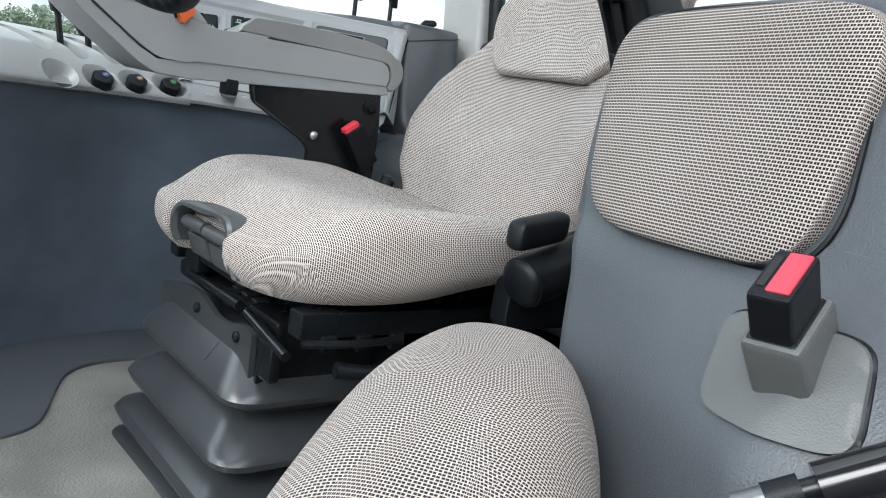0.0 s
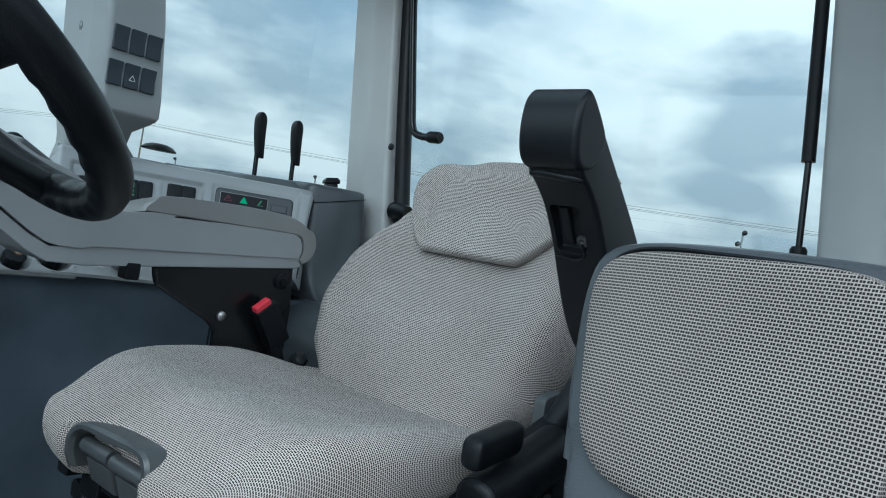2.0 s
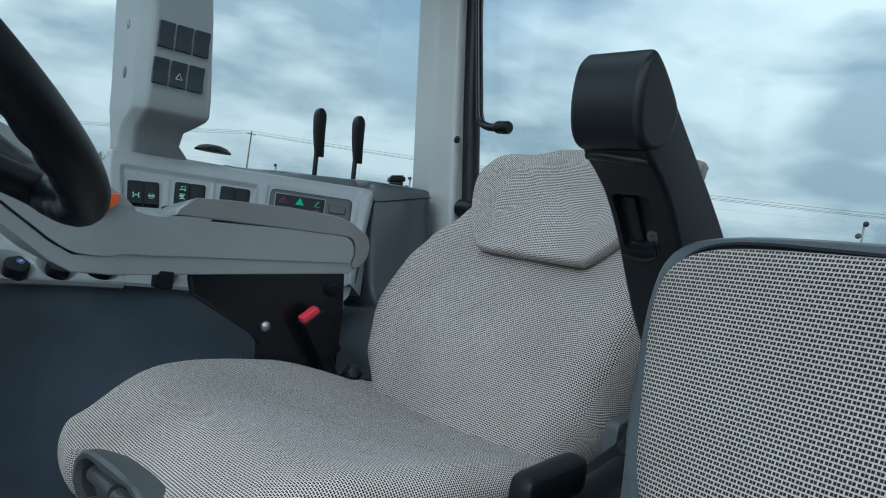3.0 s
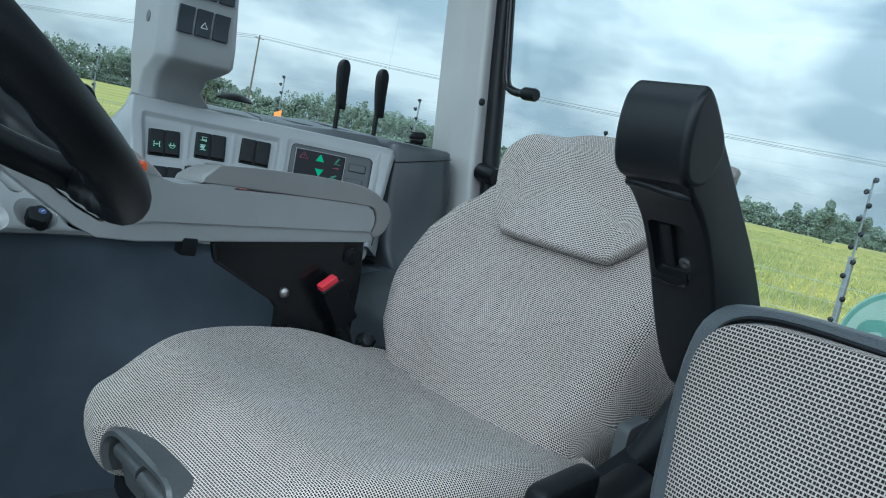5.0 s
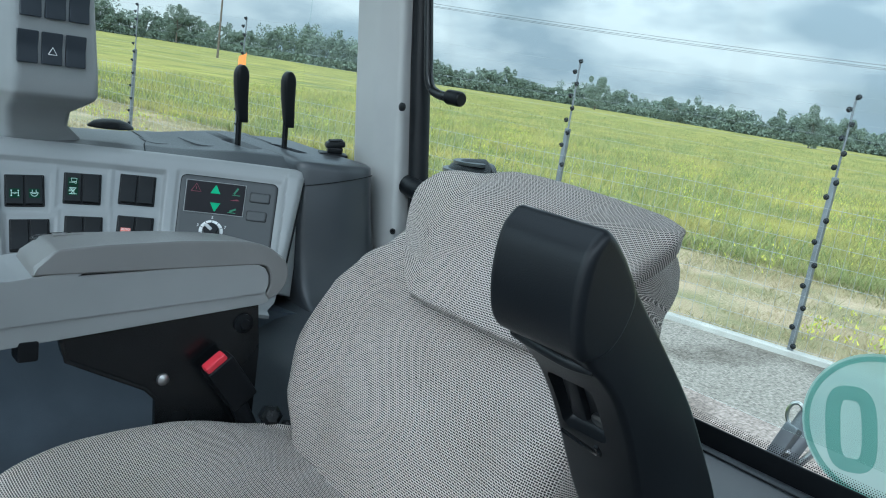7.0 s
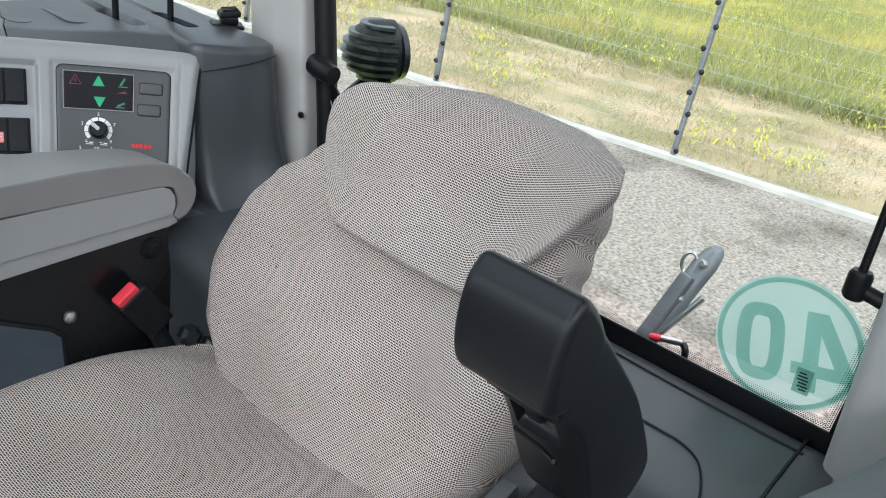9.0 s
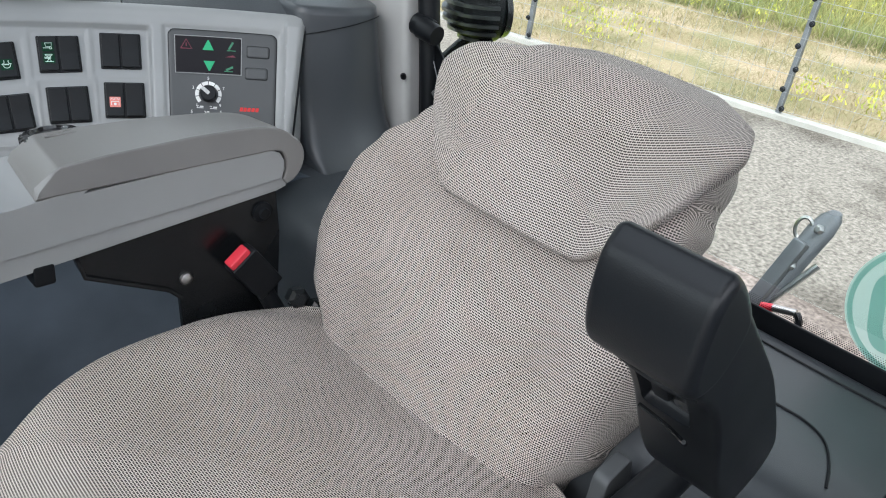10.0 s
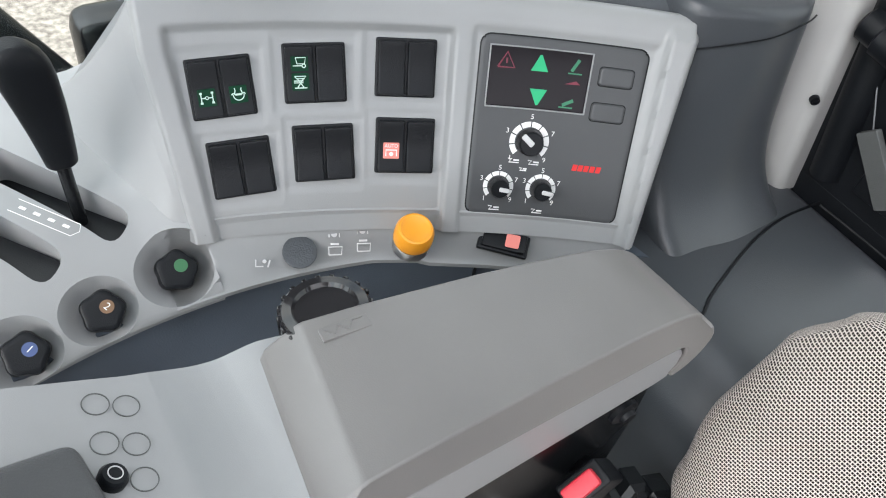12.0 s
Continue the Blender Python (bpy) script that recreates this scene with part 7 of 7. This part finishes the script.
    part("buckle_pocket", rbox((-0.0185, -0.0285, -0.100), (0.0190, 0.0290, -0.033), 0.006, (1, 1, 3), lambda x, y, z: (x - 0.12 * (z + 0.033), y * (1 + 0.6 * (z + 0.033)), z), m), MID, ob)
    part("pocket_mouth", rbox((-0.0150, -0.0250, -0.060), (0.0155, 0.0255, -0.0324), 0.003, (1, 1, 1), None, m), SATIN, ob)
    bk = part("belt_buckle", rbox((-0.0130, -0.0238, -0.07), (0.0130, 0.0238, 0.0), 0.004, (1, 1, 2), None, m), BLACK, ob)
    part("press_button", rbox((-0.0035, -0.0185, -0.012), (0.0105, 0.0200, 0.0012), 0.0015, (1, 1, 1), None, m), RED, bk, "red press button")
    part("tongue_slot", rbox((-0.0100, -0.0150, -0.012), (-0.0048, 0.0150, 0.0006), 0.0004, (1, 1, 1), None, m), SATIN, bk)
    # cup tray on top, behind the backrest
    def saddle(x, y, z):
        top = bump01(z, 0.66, 0.72)
        y -= 0.03 * bump01(x, 0.66, 0.60) if y > 0.3 else 0.0
        if y > 0.2:
            y -= 0.055 * bump01(x, 0.93, 1.08)
        return x, y, z + top * (-0.014 * hill(x, 0.72, 0.07) + 0.003 * bump01(x, 0.9, 1.15) - 0.045 * bump01(y, 0.375, 0.465) * (0.4 + 0.6 * bump01(x, 0.66, 0.86)))
    tray = part("cup_tray", rbox((0.592, 0.06, 0.562), (1.165, 0.470, 0.736), 0.014, (26, 16, 4), saddle), SILL, ob, "dark grey plastic tray with a round cup well")
    carve(tray, [lathe([(0, -0.085), (0.058, -0.085), (0.068, -0.01), (0.071, 0.0), (0.078, 0.010), (0.080, 0.06), (0, 0.06)], Matrix.Translation((0.770, 0.312, 0.726)), 40),
                 lathe([(0, -0.06), (0.046, -0.06), (0.054, 0.0), (0.060, 0.010), (0.062, 0.06), (0, 0.06)], Matrix.Translation((0.885, 0.332, 0.728)), 36)])
    # seat base and cushion
    c, s = 0.783, 0.622
    m = Matrix.Translation((0.36, 0.336, 0)) @ Matrix.Rotation(math.atan2(s, c), 4, "Z")
    def pillow(a, b):
        ca, cb, r = square_to_round(a, b, 2.6)
        t = radians(112) * r
        wide, high = abs(math.sin(t)) ** 0.62, math.copysign(abs(math.cos(t)) ** 0.62, math.cos(t))
        x, y, z = -0.036 + 0.330 * cb * wide, 0.015 - 0.086 * ca * wide, 0.290 + 0.174 * high
        return m @ Vector((x, 0.015 + (y - 0.015) * (1.15 - 0.20 * bump01(x, 0.0, 0.276)), z - 0.10 * max(0, -0.024 - x) - 0.024 * bump01(x, 0.12, 0.288)))

    part("seat_cushion", cloth_shell(pillow, 64), PADCLOTH, ob, "woven grey and beige cloth cushion, tipped up", 80)
    part("seat_base", rbox((-0.30, -0.060, 0.0), (0.17, 0.060, 0.30), 0.015, (2, 1, 1), None, m), BLACK, ob)
    return ob


build_passenger_back()


def build_belt_strut():
    ob = thing("door_gas_strut", (0.36, 0.03, 0.40), "black gas strut with a grey ball joint beside the door", "gas strut")
    a, b = Vector((0.372, 0.172, 0.449)), Vector((0.60, -0.110, 0.678))
    d = (b - a).normalized()
    part("joint", tube([a, a + d * 0.018], 0.0085, 14), STEEL_DARK, ob)
    part("collar", tube([a + d * 0.016, a + d * 0.034], 0.0095, 14), BLACK, ob)
    part("rod", tube([a + d * 0.03, a + d * 0.045], 0.006, 12), SATIN, ob)
    part("cylinder", tube([a + d * 0.042, a + d * 0.30], 0.0125, 18), GLOSS, ob)


build_belt_strut()


def build_fender_trim():
    """The smooth inner wheel-arch trim beside the passenger seat."""
    rows = []
    for i in range(13):
        t = i / 12
        x = 0.70 + 0.36 * t
        rows.append([Vector((x, 0.155 + 0.05 * t, z)) + Vector((-0.10 * (0.75 - z), 0.0, 0.0)) for z in (0.0, 0.3, 0.5, 0.66, 0.73)] + [Vector((x, 0.10, 0.73)), Vector((x, 0.10, 0.0))])
    solid("wall_fender_left", loft(rows), LEATHERY, "dark grey inner wheel-arch trim", kind="structure")


build_fender_trim()


# ---------------------------------------------------------------- steering wheel
def build_steering_wheel():
    c = Vector((0.196, 0.965, 0.82))
    axis = Vector((0.643, 0.0, 0.766)).normalized()
    u = Vector((0.766, 0, -0.643)).normalized()
    v = Vector((0, 1, 0))
    ob = thing("steering_wheel", (-0.12, 0.955, 0.0), "black grained steering wheel with finger grips and a grey hub", "steering wheel")
    R, r = 0.190, 0.0205
    secs = []
    n = 120
    for k in range(n + 1):
        a = math.tau * k / n
        d = u * math.cos(a) + v * math.sin(a)
        p = c + d * R
        ring = []
        for j in range(16):
            b = math.tau * j / 16
            rr = r * (1 + (0.06 * math.sin(a * 34) if math.cos(b) < 0.2 and math.sin(b) < 0.5 else 0))
            ring.append(p + d * rr * math.cos(b) + axis * rr * math.sin(b))
        secs.append(ring)
    part("rim", loft(secs, True, False), BLACK, ob, angle=60)
    for a in (20, 160, 270):
        d = u * math.cos(radians(a)) + v * math.sin(radians(a))
        pts = [c - axis * 0.045 + d * 0.03, c - axis * 0.035 + d * 0.10, c - axis * 0.004 + d * 0.185]
        part("spoke", tube(smooth(pts, 6, False), 0.015, 12, True, 0.017), BLACK, ob)
    m = frame_at(c - axis * 0.06, axis)
    part("hub", lathe([(0, 0), (0.052, 0), (0.056, 0.01), (0.054, 0.032), (0.045, 0.040), (0, 0.042)], m, 32), MID, ob)
    part("steering_column", tube([c - axis * 0.06, c - axis * 0.35, (-0.20, 0.955, 0.30), (-0.24, 0.955, 0.0)], 0.05, 20), DARK, ob)
    return ob


build_steering_wheel()


# ---------------------------------------------------------------- outside, close to the cab
def build_work_light():
    c = Vector((1.52, 1.53, 0.755))
    ob = thing("work_lamp", (1.52, 1.53, 0.55), "black ribbed oval work lamp on the rear fender", "work lamp")
    m = frame_at(c, (0.75, -0.45, 0.05)) @ Matrix.Diagonal((1.12, 1.28, 1.12, 1))
    part("housing", lathe([(0, -0.054), (0.025, -0.050), (0.045, -0.034), (0.054, -0.012), (0.056, 0.03), (0.052, 0.035), (0, 0.035)], m @ Matrix.Diagonal((1.15, 0.88, 1, 1)), 32), BLACK, ob)
    for k in range(7):
        y = -0.042 + 0.014 * k
        q = math.sqrt(1 - (y / 0.054) ** 2)
        rim = [(0.072 * q * math.cos(a), 0.020 - 0.086 * q * math.sin(a)) for a in (math.pi * j / 20 for j in range(21))]
        part("cooling_rib", loft([[m @ Vector((x, y + o, z)) for x, z in rim] for o in (-0.0026, 0.0026)]), STEEL_DARK, ob, angle=30)
    part("bracket", tube([c + Vector((0, 0, -0.05)), c + Vector((-0.03, 0.05, -0.12)), Vector((1.47, 1.60, 0.55))], 0.014, 10), SATIN, ob)
    part("lens_cover", lathe([(0, 0.034), (0.052, 0.034), (0.05, 0.045), (0, 0.05)], m @ Matrix.Diagonal((1.35, 0.85, 1, 1)), 28), SATIN, ob)


build_work_light()


def build_side_mirror_arm():
    ob = thing("ladder_rail", (0.55, 2.0, 0.40), "black tube rail outside the side window", "rail")
    part("rail", tube([(0.30, 1.98, 0.92), (0.47, 1.93, 0.70), (0.60, 1.90, 0.50), (0.62, 1.90, 0.40)], 0.016, 12), BLACK, ob)
    part("end_box", rbox((0.588, 1.91, 0.47), (0.72, 1.97, 0.612), 0.022, (3, 3, 3)), SATIN, ob)
    part("marker_panel", prism([(0.545, 0.44), (0.560, 0.495), (0.585, 0.508), (0.595, 0.44)], 1.925, 1.955, 0.003), LIME, ob, "lime green panel behind the rail")


build_side_mirror_arm()


def build_fender():
    ob = thing("rear_fender", (1.6, 1.75, -1.2), "glossy lime green rear fender over the wheel", "fender")
    rows = []
    for i in range(15):
        a = radians(25 + 72 * i / 14)
        rows.append([Vector((1.45 + 0.98 * math.cos(a), 1.40, -0.37 + 0.90 * math.sin(a))), Vector((1.45 + 0.98 * math.cos(a), 2.15, -0.37 + 0.90 * math.sin(a))), Vector((1.45 + 0.94 * math.cos(a), 2.15, -0.37 + 0.86 * math.sin(a))), Vector((1.45 + 0.94 * math.cos(a), 1.40, -0.37 + 0.86 * math.sin(a)))])
    part("arch", loft(rows), LIME, ob)


build_fender()


def build_lamp_guard():
    bm = rbox((1.40, 1.18, 0.48), (1.46, 1.405, 0.712), 0.018, (1, 1, 1))
    solid("tail_lamp_box", bm, MID_DARK, "anthracite tail lamp box behind the rear window", "lamp")


build_lamp_guard()


def build_hitch_arm():
    ob = thing("hitch_stabiliser", (2.05, 1.0, GROUND), "grey steel stabiliser arm standing up behind the tractor", "hitch arm")
    a, b = Vector((2.0, 1.03, -0.10)), Vector((2.25, 0.93, 0.37))
    d = b - a
    part("bar", loft([[a + d * t + Vector((0.0, w * math.cos(q) * 0.030, 0)) + Vector((0.02 * math.sin(q), 0, 0)) for q in (math.tau * j / 12 for j in range(12))] for t, w in ((0, 0.8), (0.3, 0.8), (0.6, 1.0), (0.9, 1.1), (0.97, 0.9), (1.0, 0.5))]), GALV, ob)
    part("strap", tube([a + Vector((-0.02, 0.05, 0.0)), a + d * 0.75 + Vector((0, -0.05, 0))], 0.009, 8), STEEL, ob)
    part("ring", tube([b - d * 0.12 + Vector((0.0, 0.035 + 0.02 * math.cos(t), 0.03 * math.sin(t))) for t in (math.tau * k / 20 for k in range(21))], 0.005, 6, False), STEEL, ob)
    part("hinge_plate", rbox((-0.018, -0.05, -0.02), (0.018, 0.16, 0.02), 0.006, (1, 1, 1), None, frame_at(a + d * 0.55 + Vector((-0.03, 0.01, 0)), (-0.9, 0, 0.4), d)), GALV, ob)
    for t, r in ((0.45, 0.014), (0.72, 0.016), (0.92, 0.012)):
        part("bolt", lathe([(0, 0), (r, 0), (r, 0.012), (r * 0.6, 0.02), (0, 0.02)], frame_at(a + d * t + Vector((-0.022, 0.0, 0.0)), (-0.95, 0.1, 0.3)), 6), STEEL, ob)
    part("coupling", tube([a + Vector((-0.12, -0.195, 0.374)), a + Vector((-0.12, -0.145, 0.360))], 0.008, 12), STEEL, ob)
    part("red_cap", tube([a + Vector((-0.12, -0.147, 0.360)), a + Vector((-0.12, -0.122, 0.352))], 0.009, 12), RED, ob, "red coupling cap")
    part("hose", tube(smooth([a + Vector((-0.12, -0.195, 0.374)), a + Vector((-0.13, -0.21, 0.33)), a + Vector((-0.12, -0.18, 0.08)), a + Vector((0.02, -0.03, -0.06))], 5, False), 0.008, 8), BLACK, ob)
    part("mount", rbox((1.95, 0.90, GROUND), (2.10, 1.10, -0.08), 0.02, (1, 1, 1)), BLACK, ob)


build_hitch_arm()
